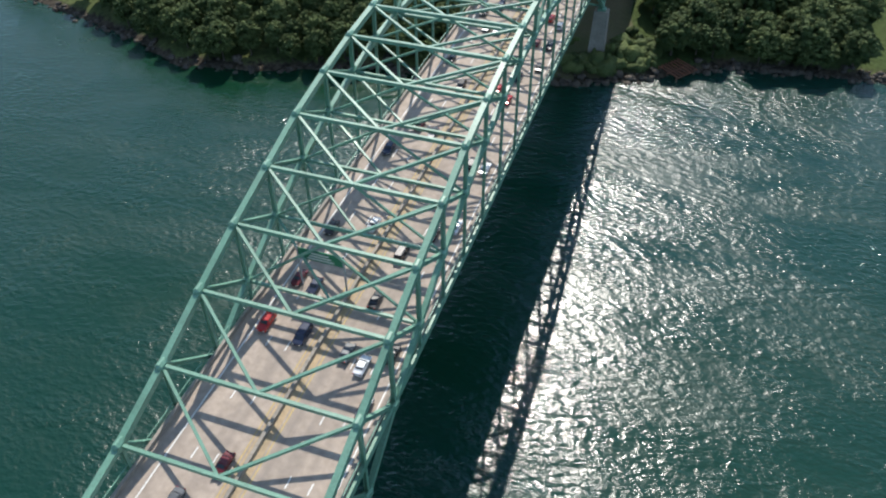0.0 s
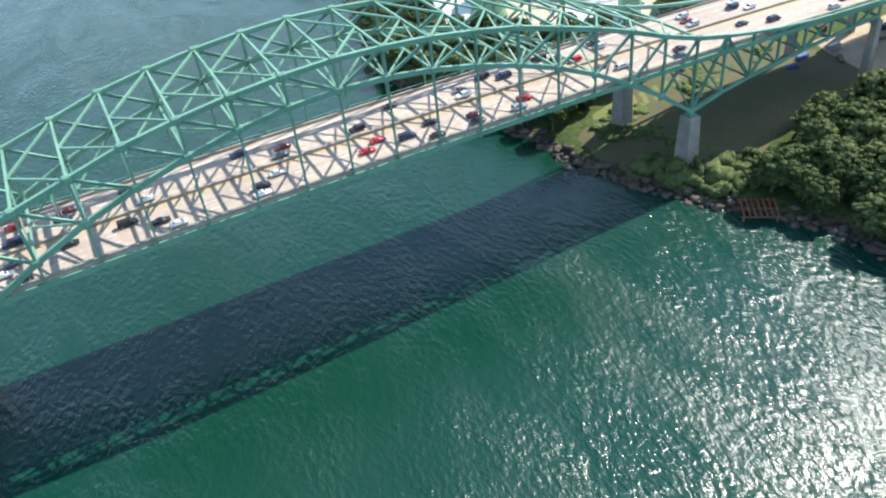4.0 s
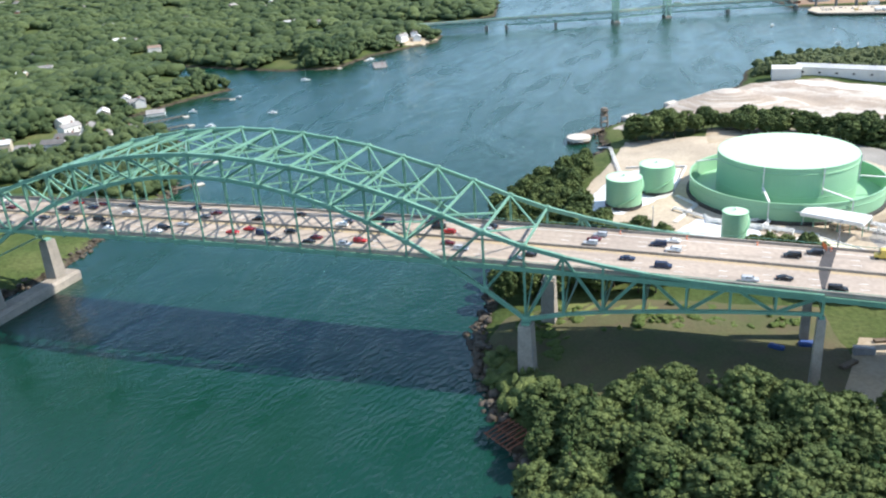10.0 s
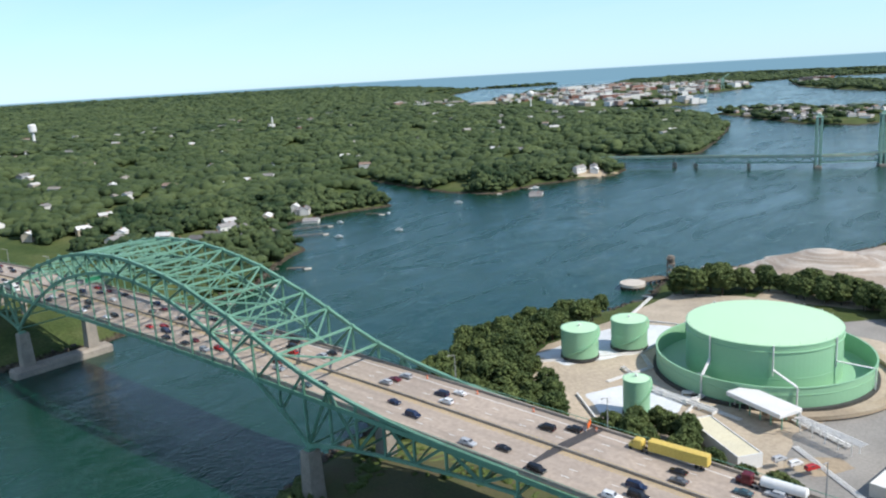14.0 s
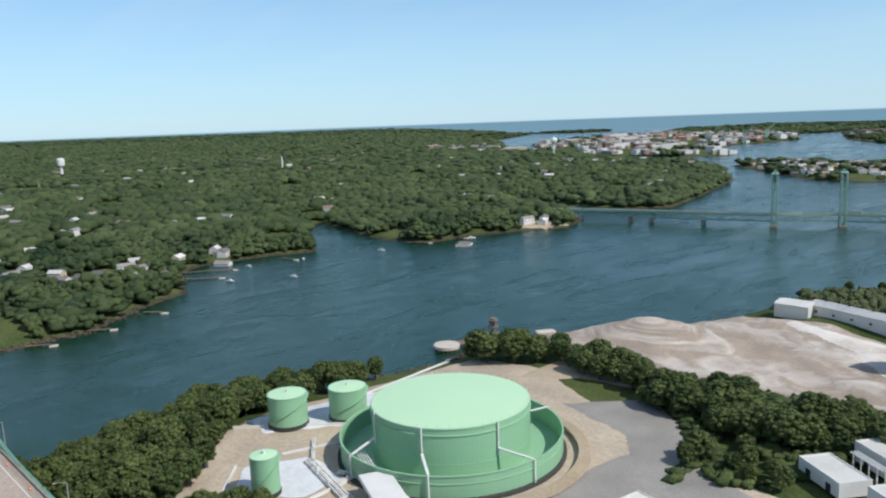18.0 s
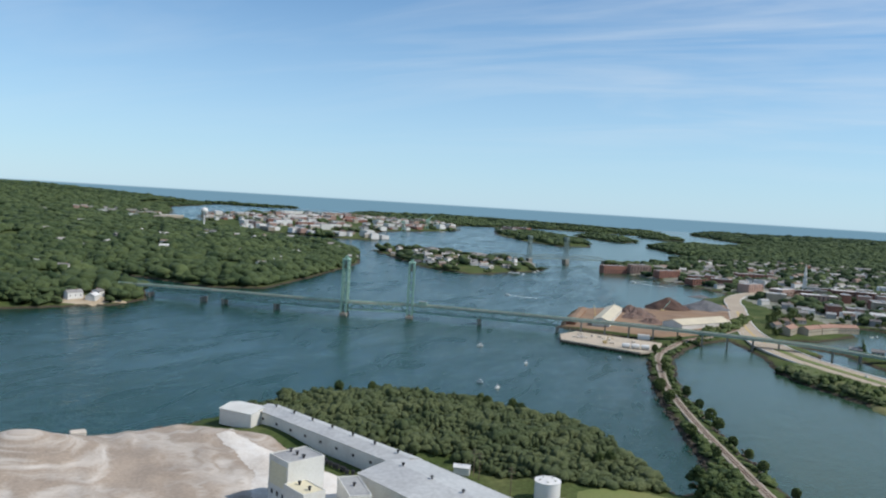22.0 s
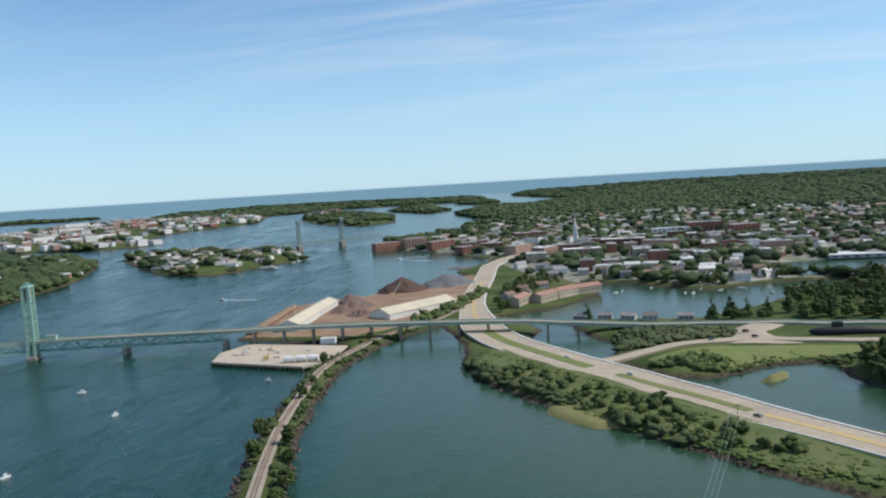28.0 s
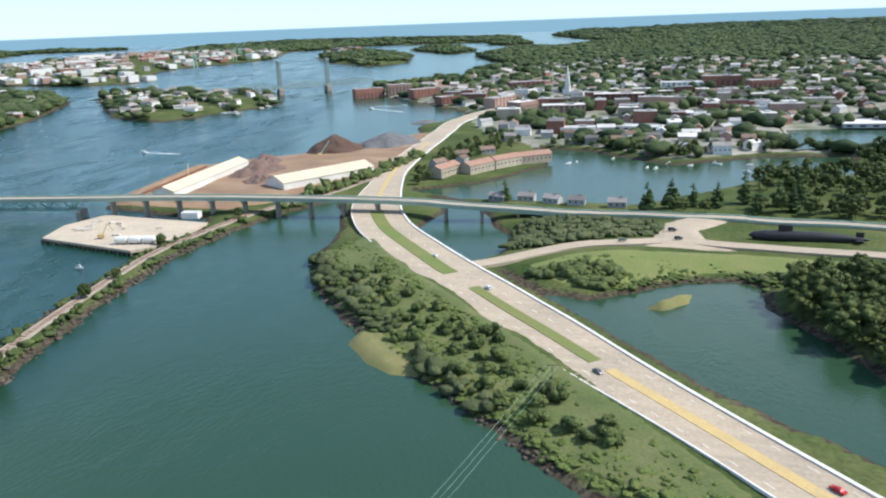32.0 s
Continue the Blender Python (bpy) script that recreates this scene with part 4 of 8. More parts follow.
CREAM = mat("cream_wall", (0.66, 0.6, 0.42), (0.6, 0.55, 0.4), 0.7, 0, 0.1, 2.0, 0.05)
DARK = mat("dark_opening", (0.03, 0.03, 0.032), None, 0.6)
GREY_ROOF = mat("grey_membrane_roof", (0.36, 0.36, 0.35), (0.28, 0.28, 0.28), 0.7, 0, 0.05, 1.0, 0.05, dirt=(0.2, 0.2, 0.2))
wh = flat_building("warehouse", 297, 118, 8, 96, 60, 4.6, 80, SHED, WHITE, "broad low warehouse with a white roof")
part("roof_patch", lathe_bm([(11, 0.0), (11, 0.35), (0.02, 0.4)], 40, pose(-24, 6, 4.6)), TANK_ROOF, wh, "round pale green roof patch")
for k in range(5):
    part("roof_vent", box_bm(1.4, 1.4, 1.1, pose(-38 + k * 18, 20 - k % 2 * 7, 4.6)), GREY_ROOF, wh)
flat_building("yard_shed", 214, 79, 10, 30, 9, 4.5, -36, WHITE, CREAM, "long white shed with a cream roof beside the bridge approach")
for k, (x, y, w, d) in enumerate(((318, 225, 22, 12), (340, 216, 14, 10), (330, 244, 26, 9))):
    flat_building("plant_shed", x, y, 9.6, w, d, 5 + k, -35, WHITE, SHED, "white industrial shed among pipes and trees", group="plant sheds", doors=2)
    g = thing("pipe_gantry", pose(x + 8, y + 9, 9.6, 0, 0, -35), "white steel pipe gantry beside a shed", "pipework", "pipe gantries")
    for i in range(4):
        for s in (-1.5, 1.5):
            bar("post", (i * 4 - 6, s, 0), (i * 4 - 6, s, 7), 0.3, 0.3, WHITE, g)
    for s in (-1.2, 0, 1.2):
        bar("pipe", (-8, s, 7), (8, s, 7), 0.4, 0.4, WHITE, g)

# ---------- wharf beside the yard ----------
TIMBER = mat("weathered_timber", (0.2, 0.15, 0.1), (0.13, 0.1, 0.075), 0.9, 0, 0.4, 5.0, 0.3)
RUST = mat("rusty_steel", (0.24, 0.09, 0.05), (0.15, 0.07, 0.045), 0.85, 0, 0.5, 5.0, 0.25)
dol = thing("mooring_dolphin", pose(80.6, 272, 0), "round concrete mooring dolphin with a pale top", "mooring")
part("cap", lathe_bm([(7.6, 1.6), (7.9, 1.8), (7.9, 3.6), (7.6, 3.8), (0.02, 3.85)], 32), mat("pale_concrete", (0.56, 0.5, 0.43), (0.46, 0.42, 0.36), 0.85), dol)
for k in range(18):
    a = 2 * math.pi * k / 18
    part("pile", lathe_bm([(0.45, -4), (0.45, 1.7)], 8, pose(7 * math.cos(a), 7 * math.sin(a), 0)), TIMBER, dol)
WEATHERED = mat("weathered_grey_steel", (0.17, 0.14, 0.11), (0.24, 0.2, 0.16), 0.8, 0, 0.5, 4.0, 0.2)
wt = thing("wharf_tower", pose(93, 300, 2.6, 0, 0, 20), "weathered grey steel hopper tower on the wharf", "tower")
for sx in (-2.2, 2.2):
    for sy in (-2.2, 2.2):
        bar("leg", (sx, sy, 0), (sx * 0.8, sy * 0.8, 13), 0.45, 0.45, WEATHERED, wt)
for z in (4, 8, 12):
    part("platform", box_bm(5.4, 5.4, 0.3, pose(0, 0, z)), WEATHERED, wt)
    bar("brace", (-2.2, -2.2, z - 4), (2.2, -2.2, z), 0.25, 0.25, WEATHERED, wt)
    bar("brace", (-2.2, 2.2, z - 4), (2.2, 2.2, z), 0.25, 0.25, WEATHERED, wt)
part("hopper", lathe_bm([(0.6, 8.4), (2.0, 10.5), (2.0, 13.5), (0.3, 14.2)], 10), WEATHERED, wt)
wh = thing("wharf", pose(84, 286, 0, 0, 0, 62), "short timber wharf with plank deck", "wharf")
part("deck", box_bm(26, 8, 0.5, pose(0, 0, 2.4)), TIMBER, wh)
for k in range(7):
    for s in (-3.4, 3.4):
        part("pile", lathe_bm([(0.4, -4), (0.4, 2.5)], 8, pose(-12 + k * 4, s, 0)), TIMBER, wh)
for x, y, w, d in ((106, 334, 13, 6), (131, 377, 11, 5), (150, 398, 8, 5)):
    c = thing("mooring_block", pose(x, y, 0, 0, 0, 55), "low pale concrete mooring block at the shore", "mooring", "mooring blocks")
    part("cap", box_bm(w, d, 3.6, pose(0, 0, -0.5), 0.7), MATS["pale_concrete"], c)
# a rotted landing stage of bare red beams below the bridge
ds = thing("landing_stage", pose(117, -48, 1.6, 0, 0, -35), "derelict landing stage of bare rusty beams", "dock")
for k in range(7):
    bar("beam", (-5 + k * 1.7, -5, 0.6), (-5 + k * 1.7, 5, 1.2), 0.4, 0.4, RUST, ds)
for s in (-4.4, 0, 4.4):
    bar("cross_beam", (-6, s, 0.5 + s * 0.06), (6, s, 0.5 + s * 0.06), 0.35, 0.35, RUST, ds)
for sx in (-5, 5):
    for sy in (-4, 4):
        part("pile", lathe_bm([(0.3, -5), (0.3, 0.6)], 6, pose(sx, sy, 0)), TIMBER, ds)

# white pipe runs, valves and curbs between the tanks and the loading rack
for a, b, n in (((165, 114), (200, 105), 4), ((183, 116), (206, 126), 3), ((207, 124), (247, 103), 3), ((150, 128), (172, 112), 2), ((188, 108), (196, 128), 2)):
    L, ang = math.hypot(b[0] - a[0], b[1] - a[1]), math.degrees(math.atan2(b[1] - a[1], b[0] - a[0]))
    r = thing("pipe_run", pose(a[0], a[1], ground_at(*a) + 0.6, 0, 0, ang), "bundle of low white pipes on short posts", "pipework", "pipe runs")
    for k in range(n):
        bar("pipe", (0, k * 0.9, 1.0 + 0.3 * (k % 2)), (L, k * 0.9, 1.0 + 0.3 * (k % 2)), 0.45, 0.45, WHITE, r)
    for k in range(int(L / 6) + 1):
        part("post", box_bm(0.4, n * 0.9, 1.0, pose(k * 6, (n - 1) * 0.45, 0)), WHITE, r)
    for k in range(2):
        part("valve", lathe_bm([(0.5, 0), (0.6, 0.3), (0.25, 0.9), (0.5, 1.0), (0.5, 1.15)], 10, pose(L * (0.35 + 0.3 * k), 0.4, 1.3)), WHITE, r)
for a, b, c, d in (((112, 113), (148, 150), (152, 196), (120, 198)), ((148, 94), (168, 76), (192, 96), (190, 120))):
    q = thing("bund_wall", Matrix(), "low white concrete wall round a tank basin", "wall", "bund walls")
    for p, r in ((a, b), (b, c), (c, d)):
        bar("wall_run", (*p, ground_at(*p) + 0.9), (*r, ground_at(*r) + 0.9), 0.6, 1.3, WHITE, q)

# the contractor's yard under the approach spans
TARP = mat("blue_tarpaulin", (0.05, 0.1, 0.3), (0.04, 0.08, 0.22), 0.6, 0, 0.6, 5.0, 0.3)
for x, y, w, h, turn, col, what in ((200, 12, 7, 2.0, 10, TARP, "stack of materials under a blue tarpaulin"), (190, 8, 5, 1.5, -20, TARP, "low pile under a blue tarpaulin"), (228, 26, 6, 2.6, 40, RUST, "rusty steel site container"),
                                    (243, 11, 6, 2.6, -10, DARK, "dark steel site container"), (215, 10, 6, 2.6, 5, GREY_ROOF, "grey steel site container"), (258, 2, 6, 2.6, 80, WHITE, "white steel site container")):
    c = thing("site_container" if "container" in what else "covered_stack", pose(x, y, ground_at(x, y), 0, 0, turn), what, "container" if "container" in what else "stack", "site stores")
    part("body", box_bm(w, 2.5, h, pose(0, 0, 0), 0.12 if "container" in what else 0.6), col, c)
    part("base", box_bm(w * 0.95, 2.3, 0.3, pose(0, 0, -0.2)), TIMBER, c)
for x, y, turn in ((222, 18, 20), (236, 4, -15), (248, 18, 70), (210, 2, 50)):
    c = thing("timber_pile", pose(x, y, ground_at(x, y) + 0.3, 0, 0, turn), "pile of weathered timber baulks", "timber", "timber piles")
    for k in range(6):
        part("baulk", box_bm(7, 0.5, 0.45, pose(0, (k % 3) * 0.6 - 0.6, k // 3 * 0.5, 0, 0, (k * 37) % 5 - 2)), TIMBER, c)

# ---------- the white sheds of the works ----------
ROOF_METAL = mat("pale_metal_roof", (0.5, 0.5, 0.48), (0.42, 0.42, 0.41), 0.45, 0, 0.04, 0.6, 0.04, dirt=(0.34, 0.33, 0.31))


def shed(name, a, b, width, z, h, ridge, wall, roof, label, vents=0, windows=0, category="shed"):
    """A long gabled shed whose centre line runs from a to b in the plan."""
    L, ang = math.hypot(b[0] - a[0], b[1] - a[1]), math.degrees(math.atan2(b[1] - a[1], b[0] - a[0]))
    p = thing(name, pose((a[0] + b[0]) / 2, (a[1] + b[1]) / 2, z, 0, 0, ang), label, category)
    bm = bmesh.new()
    prof = [(-width / 2, 0), (width / 2, 0), (width / 2, h), (0, h + ridge - 0.25), (-width / 2, h)]
    lo, hi = [[bm.verts.new((x, y, q)) for y, q in prof] for x in (-L / 2, L / 2)]
    bm.faces.new(lo)
    bm.faces.new(hi[::-1])
    for k in range(5):
        bm.faces.new((lo[k], hi[k], hi[(k + 1) % 5], lo[(k + 1) % 5]))
    bmesh.ops.recalc_face_normals(bm, faces=bm.faces[:])
    part("wall", bm, wall, p)
    for s in (-1, 1):
        bm = bmesh.new()
        y0, y1 = s * (width / 2 + 0.5), 0
        vs = [bm.verts.new(v) for v in ((-L / 2 - 0.4, y0, h + 0.02), (L / 2 + 0.4, y0, h + 0.02), (L / 2 + 0.4, y1, h + ridge), (-L / 2 - 0.4, y1, h + ridge))]
        bm.faces.new(vs)
        g = bmesh.ops.extrude_face_region(bm, geom=bm.faces[:])
        bmesh.ops.translate(bm, vec=(0, 0, 0.25), verts=[v for v in g["geom"] if isinstance(v, bmesh.types.BMVert)])
        bmesh.ops.recalc_face_normals(bm, faces=bm.faces[:])
        part("roof", bm, roof, p)
    for k in range(vents):
        x = -L / 2 + (k + 0.5) * L / vents
        v = part("roof_vent", lathe_bm([(0.4, h + ridge - 0.2), (0.4, h + ridge + 1.0), (0.75, h + ridge + 1.1), (0.75, h + ridge + 1.5), (0.1, h + ridge + 1.9)], 8, pose(x, 0, 0)), DARK, p)
    for k in range(windows):
        x = -L / 2 + (k + 0.5) * L / windows
        part("window", box_bm(1.8, 0.1, 1.3, pose(x, -width / 2 - 0.04, h * 0.5)), DARK, p)
    return p


shed("end_shed", (203, 452), (224, 452), 17, 5.2, 8.5, 1.6, SHED, SHED, "white rounded-roof shed at the end of a long store", 0)
shed("long_store", (222, 460), (327, 426), 14, 5.2, 8.5, 2.0, SHED, ROOF_METAL, "very long white store with roof vents", 7, 9)
shed("main_store", (322, 416), (460, 360), 34, 5.4, 8.5, 2.6, SHED, ROOF_METAL, "broad white store with a pale metal roof", 8, 0)
tower = flat_building("process_tower", 302, 374, 5.4, 14, 17, 21, -22, SHED, GREY_ROOF, "tall white process building with cream upper wall", vents=3)
part("cream_face", box_bm(12, 0.1, 9, pose(0, -8.55, 10)), CREAM, tower)
for k in range(3):
    part("window", box_bm(1.3, 0.12, 1.8, pose(-4 + k * 4, -8.6, 6)), DARK, tower)
flat_building("process_annex", 313, 364, 5.4, 14, 10, 13, -22, SHED, CREAM, "white annex with a cream flat roof", vents=2)
flat_building("process_wing", 324, 383, 5.4, 22, 9, 10, -45, SHED, GREY_ROOF, "grey-roofed wing of the process building", vents=1)
rt = thing("white_tank", pose(388, 438, 5.2), "round white steel tank with a flat top", "tank")
part("shell", lathe_bm([(5.6, 0), (5.6, 9), (5.8, 9.1), (5.8, 9.4), (5.5, 9.4)], 36), WHITE, rt)
part("roof", lathe_bm([(5.5, 9.38), (0.02, 9.9)], 36), WHITE, rt)
for k in range(5):
    a = k * 1.25
    part("hatch", box_bm(0.9, 0.9, 0.6, pose(3.4 * math.cos(a), 3.4 * math.sin(a), 9.5)), SHED, rt)
shed("pump_house", (395, 432), (403, 434), 6, 5.2, 3.2, 1.6, WHITE, GREY_ROOF, "little white pump house with grey roof")
shed("switch_hut", (340, 447), (347, 449), 5, 5.4, 3.4, 0.8, WHITE, WHITE, "small white hut in the scrub")
for k, (x, y) in enumerate(((349, 449), (353, 446), (372, 436))):
    p = thing("power_pole", pose(x, y, 5), "wooden pole with crossarms beside the hut", "pole", "power poles")
    part("pole", lathe_bm([(0.22, 0), (0.16, 13)], 8), TIMBER, p)
    for z in (10.5, 12):
        part("crossarm", box_bm(3.2, 0.2, 0.2, pose(0, 0, z)), TIMBER, p)
for k in range(9):
    d = thing("steel_drum", pose(283 + k * 2.4 + random.uniform(-0.6, 0.6), 424 - k * 0.9 + random.uniform(-1, 1), 5.6), "dark steel drum stored beside the long shed", "drum", "drums")
    part("body", lathe_bm([(0.9, 0), (0.95, 0.1), (0.9, 0.9), (0.95, 1.0), (0.9, 1.9), (0.02, 1.92)], 12), DARK, d)

# ---------- the vertical lift bridge downstream ----------
PALE_STEEL = mat("pale_green_steel", (0.27, 0.43, 0.34), (0.33, 0.49, 0.4), 0.5, 0, 0.08, 2.0, 0.05, dirt=(0.12, 0.16, 0.12))
LIFT_LINE = [(-520, 690), (-410, 728), (-206, 798), (-112, 817), (-48, 828), (27, 849), (89, 885), (165, 904), (248, 921), (344, 942), (452, 957), (517, 960), (556, 966), (596, 971), (650, 972), (755, 966), (860, 955)]


def lift_z(x):
    return 15.0 - max(0, -x - 60) * 0.012 - max(0, x - 300) * 0.012 - min(max(0, x - 500), 100) * 0.06


lift = thing("lift_bridge", Matrix(), "green steel vertical lift bridge with two tall towers", "bridge")
cl = [Vector((p.x, p.y, max(lift_z(p.x), float(heights(p.x, p.y)[0]) + 1.0 if p.x > 520 else 0))) for p in smooth_line([(x, y, 0) for x, y in LIFT_LINE], 8)]
part("road_deck", ribbon_bm(cl, 5.4, 0.8), DECK, lift)
for s in (-1, 1):
    part("railing", ribbon_bm(cl, 0.15, 1.0, 1.0, s * 5.2), PALE_STEEL, lift)
    part("edge_beam", ribbon_bm(cl, 0.3, 1.2, -0.6, s * 5.0), PALE_STEEL, lift)


def on_line(x):
    """The place on the bridge's axis at a plan x, and its heading."""
    for a, b in zip(cl, cl[1:]):
        if a.x <= x <= b.x:
            t = (x - a.x) / (b.x - a.x)
            return a.lerp(b, t), (b - a).normalized()
    return cl[-1], (cl[-1] - cl[-2]).normalized()


def truss_span(x0, x1, depth, panels):
    (a, w0), (b, w1) = on_line(x0), on_line(x1)
    side = Vector((-(b - a).y, (b - a).x, 0)).normalized() * 4.2
    for s in (-1, 1):
        top = [a.lerp(b, k / panels) + side * s + Vector((0, 0, -1.2)) for k in range(panels + 1)]
        bot = [p - Vector((0, 0, depth)) for p in top]
        bar("top_chord", top[0], top[-1], 0.9, 0.9, PALE_STEEL, lift)
        bar("bottom_chord", bot[0], bot[-1], 0.9, 0.9, PALE_STEEL, lift)
        for k in range(panels):
            p, q = (top[k], bot[k + 1]) if k % 2 else (bot[k], top[k + 1])
            bar("diagonal", p, q, 0.7, 0.7, PALE_STEEL, lift)
        for k in range(0, panels + 1):
            bar("vertical_post", bot[k], top[k], 0.3, 0.3, PALE_STEEL, lift)
    part("rail_floor", ribbon_bm([a - Vector((0, 0, depth + 0.9)), b - Vector((0, 0, depth + 0.9))], 3.6, 0.5), PALE_STEEL, lift)


def stone_pier(x, w, d, top):
    p, way = on_line(x)
    ang = math.degrees(math.atan2(way.y, way.x))
    o = thing("bridge_pier", pose(p.x, p.y, 0, 0, 0, ang), "concrete pier of the lift bridge standing in the river", "pier", "lift bridge piers")
    part("shaft", box_bm(w, d, top + 5, pose(0, 0, -5), 0.4), CONCRETE, o)
    part("cap", box_bm(w * 1.25, d * 1.15, 0.8, pose(0, 0, top), 0.15), CONCRETE, o)


for x0, x1, n in ((-112, -48, 8), (-48, 24, 8), (30, 86, 6), (92, 165, 8), (165, 248, 9)):
    truss_span(x0, x1, 7.0, n)
truss_span(-205, -139, 4.2, 8)
for x in (-205, -139, -112, -48, 165, 248):
    stone_pier(x, 3.2, 11, lift_z(x) - 9.4)
for k in range(15):
    x = 272 + k * 24
    if 468 < x < 492:
        continue
    p, way = on_line(x)
    ang = math.degrees(math.atan2(way.y, way.x))
    z0 = ground_at(p.x, p.y) - 2
    top = p.z - 1.9 - z0
    if top < 4.5:
        continue
    o = thing("bridge_pier", pose(p.x, p.y, z0, 0, 0, ang), "squat concrete pier under the approach viaduct", "pier", "viaduct piers")
    part("shaft", box_bm(1.6, 6.0, top - 1.4, pose(0, 0, 0), 0.15), CONCRETE, o)
    part("hammerhead", box_bm(1.9, 10.2, 1.5, pose(0, 0, top - 1.4), 0.2), CONCRETE, o)
for x in (27, 89):
    p, way = on_line(x)
    ang = math.degrees(math.atan2(way.y, way.x))
    o = thing("lift_tower", pose(p.x, p.y, 0, 0, 0, ang), "tall pale green lattice tower of the lift bridge", "tower", "lift towers")
    part("footing", box_bm(8.5, 15, 8, pose(0, 0, -5), 0.6), CONCRETE, o)
    for sx in (-2.6, 2.6):
        for sy in (-5.4, 5.4):
            bar("leg", (sx, sy, 3), (sx, sy, 61.5), 2.0, 1.7, PALE_STEEL, o)
    zs = [3, 10, 18, 25, 32, 39, 46, 53, 60]
    for z, z2 in zip(zs, zs[1:]):
        for sx in (-2.6, 2.6):
            if z > 17 or z < 10:
                bar("cross_beam", (sx, -5.4, z), (sx, 5.4, z), 0.5, 0.7, PALE_STEEL, o)
                bar("brace", (sx, -5.4, z), (sx, 5.4, z2), 0.4, 0.4, PALE_STEEL, o)
                bar("brace", (sx, 5.4, z), (sx, -5.4, z2), 0.4, 0.4, PALE_STEEL, o)
        for sy in (-5.4, 5.4):
            bar("brace", (-2.6, sy, z), (2.6, sy, z2), 0.4, 0.35, PALE_STEEL, o)
            bar("brace", (2.6, sy, z), (-2.6, sy, z2), 0.4, 0.35, PALE_STEEL, o)
    part("head_frame", box_bm(7.5, 13, 1.6, pose(0, 0, 60.6), 0.2), PALE_STEEL, o)
    for sy in (-4.2, 4.2):
        m = pose(0, sy, 63.2, 90)
        part("sheave", lathe_bm([(0.4, -0.4), (1.9, -0.4), (1.9, 0.4), (0.4, 0.4)], 20, m), PALE_STEEL, o)
    part("counterweight", box_bm(3.2, 8.5, 7, pose(0, 0, 52)), CONCRETE, o)
p, way = on_line(101)
o = thing("machinery_house", pose(p.x, p.y + 4, lift_z(100), 0, 0, 15), "small green machinery house on the bridge deck", "hut")
part("wall", box_bm(9, 3.6, 3.4), PALE_STEEL, o)
part("roof", box_bm(9.6, 4.2, 0.3, pose(0, 0, 3.4)), GREY_ROOF, o)

# ---------- the third bridge, far downstream ----------
DULL_STEEL = mat("grey_green_steel", (0.2, 0.26, 0.24), (0.25, 0.31, 0.29), 0.6, 0, 0.1, 1.0, 0.05)
far_b = thing("far_lift_bridge", pose(-60, 1866, 0, 0, 0, 46), "grey-green truss bridge with two lift towers", "bridge")
part("deck", ribbon_bm([(-330, 0, 11), (-60, 0, 12), (60, 0, 12), (270, 0, 11)], 5, 1.2), DULL_STEEL, far_b)
for x0, x1 in ((-150, -50), (-46, 46), (50, 150)):
    for s in (-1, 1):
        n = 8
        top = [(x0 + (x1 - x0) * k / n, s * 5, 12 + (9.5 - 3.5 * abs(k - n / 2) / (n / 2) if 0 < k < n else 0.6)) for k in range(n + 1)]
        for k in range(n):
            bar("top_chord", top[k], top[k + 1], 0.9, 0.9, DULL_STEEL, far_b)
            bar("diagonal", top[k] if k < n / 2 else (top[k][0], s * 5, 12), (top[k + 1][0], s * 5, 12) if k < n / 2 else top[k + 1], 0.6, 0.6, DULL_STEEL, far_b)
            bar("vertical_post", (top[k][0], s * 5, 12), top[k], 0.6, 0.6, DULL_STEEL, far_b)
for x in (-48, 48):
    for sx in (-3, 3):
        for sy in (-5, 5):
            bar("tower_leg", (x + sx, sy, 0), (x + sx * 0.7, sy, 60), 1.3, 1.3, DULL_STEEL, far_b)
    for k in range(6):
        z = 16 + k * 7.2
        for sx in (-2.8, 2.8):
            bar("tower_brace", (x + sx, -5, z), (x + sx, 5, z + 7), 0.7, 0.7, DULL_STEEL, far_b)
            bar("tower_brace", (x + sx, 5, z), (x + sx, -5, z + 7), 0.7, 0.7, DULL_STEEL, far_b)
    part("tower_head", box_bm(7, 13, 4, pose(x, 0, 59)), DULL_STEEL, far_b)
    part("pier", box_bm(10, 17, 16, pose(x, 0, -5), 0.8), CONCRETE, far_b)
for x in (-150, 150, -230, 230):
    part("pier", box_bm(4, 13, 15, pose(x, 0, -5), 0.5), CONCRETE, far_b)

# ---------- roads and the railway on the south bank ----------
ROAD = streaked("pale_road_concrete", (0.4, 0.33, 0.245), (0.33, 0.275, 0.21), (0.47, 0.385, 0.285), 0.02, 0.35, -52, 0.9)
YELLOW = mat("ochre_median", (0.5, 0.37, 0.16), (0.44, 0.33, 0.16), 0.85, 0, 0.2, 2.0, 0.05)
KERB = mat("white_kerb", (0.68, 0.66, 0.62), (0.56, 0.55, 0.52), 0.8, 0, 0.2, 2.0, 0.05)
LINE = mat("white_road_paint", (0.72, 0.71, 0.67), (0.6, 0.59, 0.56), 0.7, 0, 0.3, 3.0, 0.02)


def draped(line, lift, step=8):
    pts = smooth_line([(x, y, 0) for x, y in line], step)
    h = heights([p.x for p in pts], [p.y for p in pts])
    h = np.maximum(h, 1.2)
    k = np.ones(5) / 5
    h = np.convolve(np.pad(h, 2, mode="edge"), k, "valid")
    return [Vector((p.x, p.y, z + lift)) for p, z in zip(pts, h)]


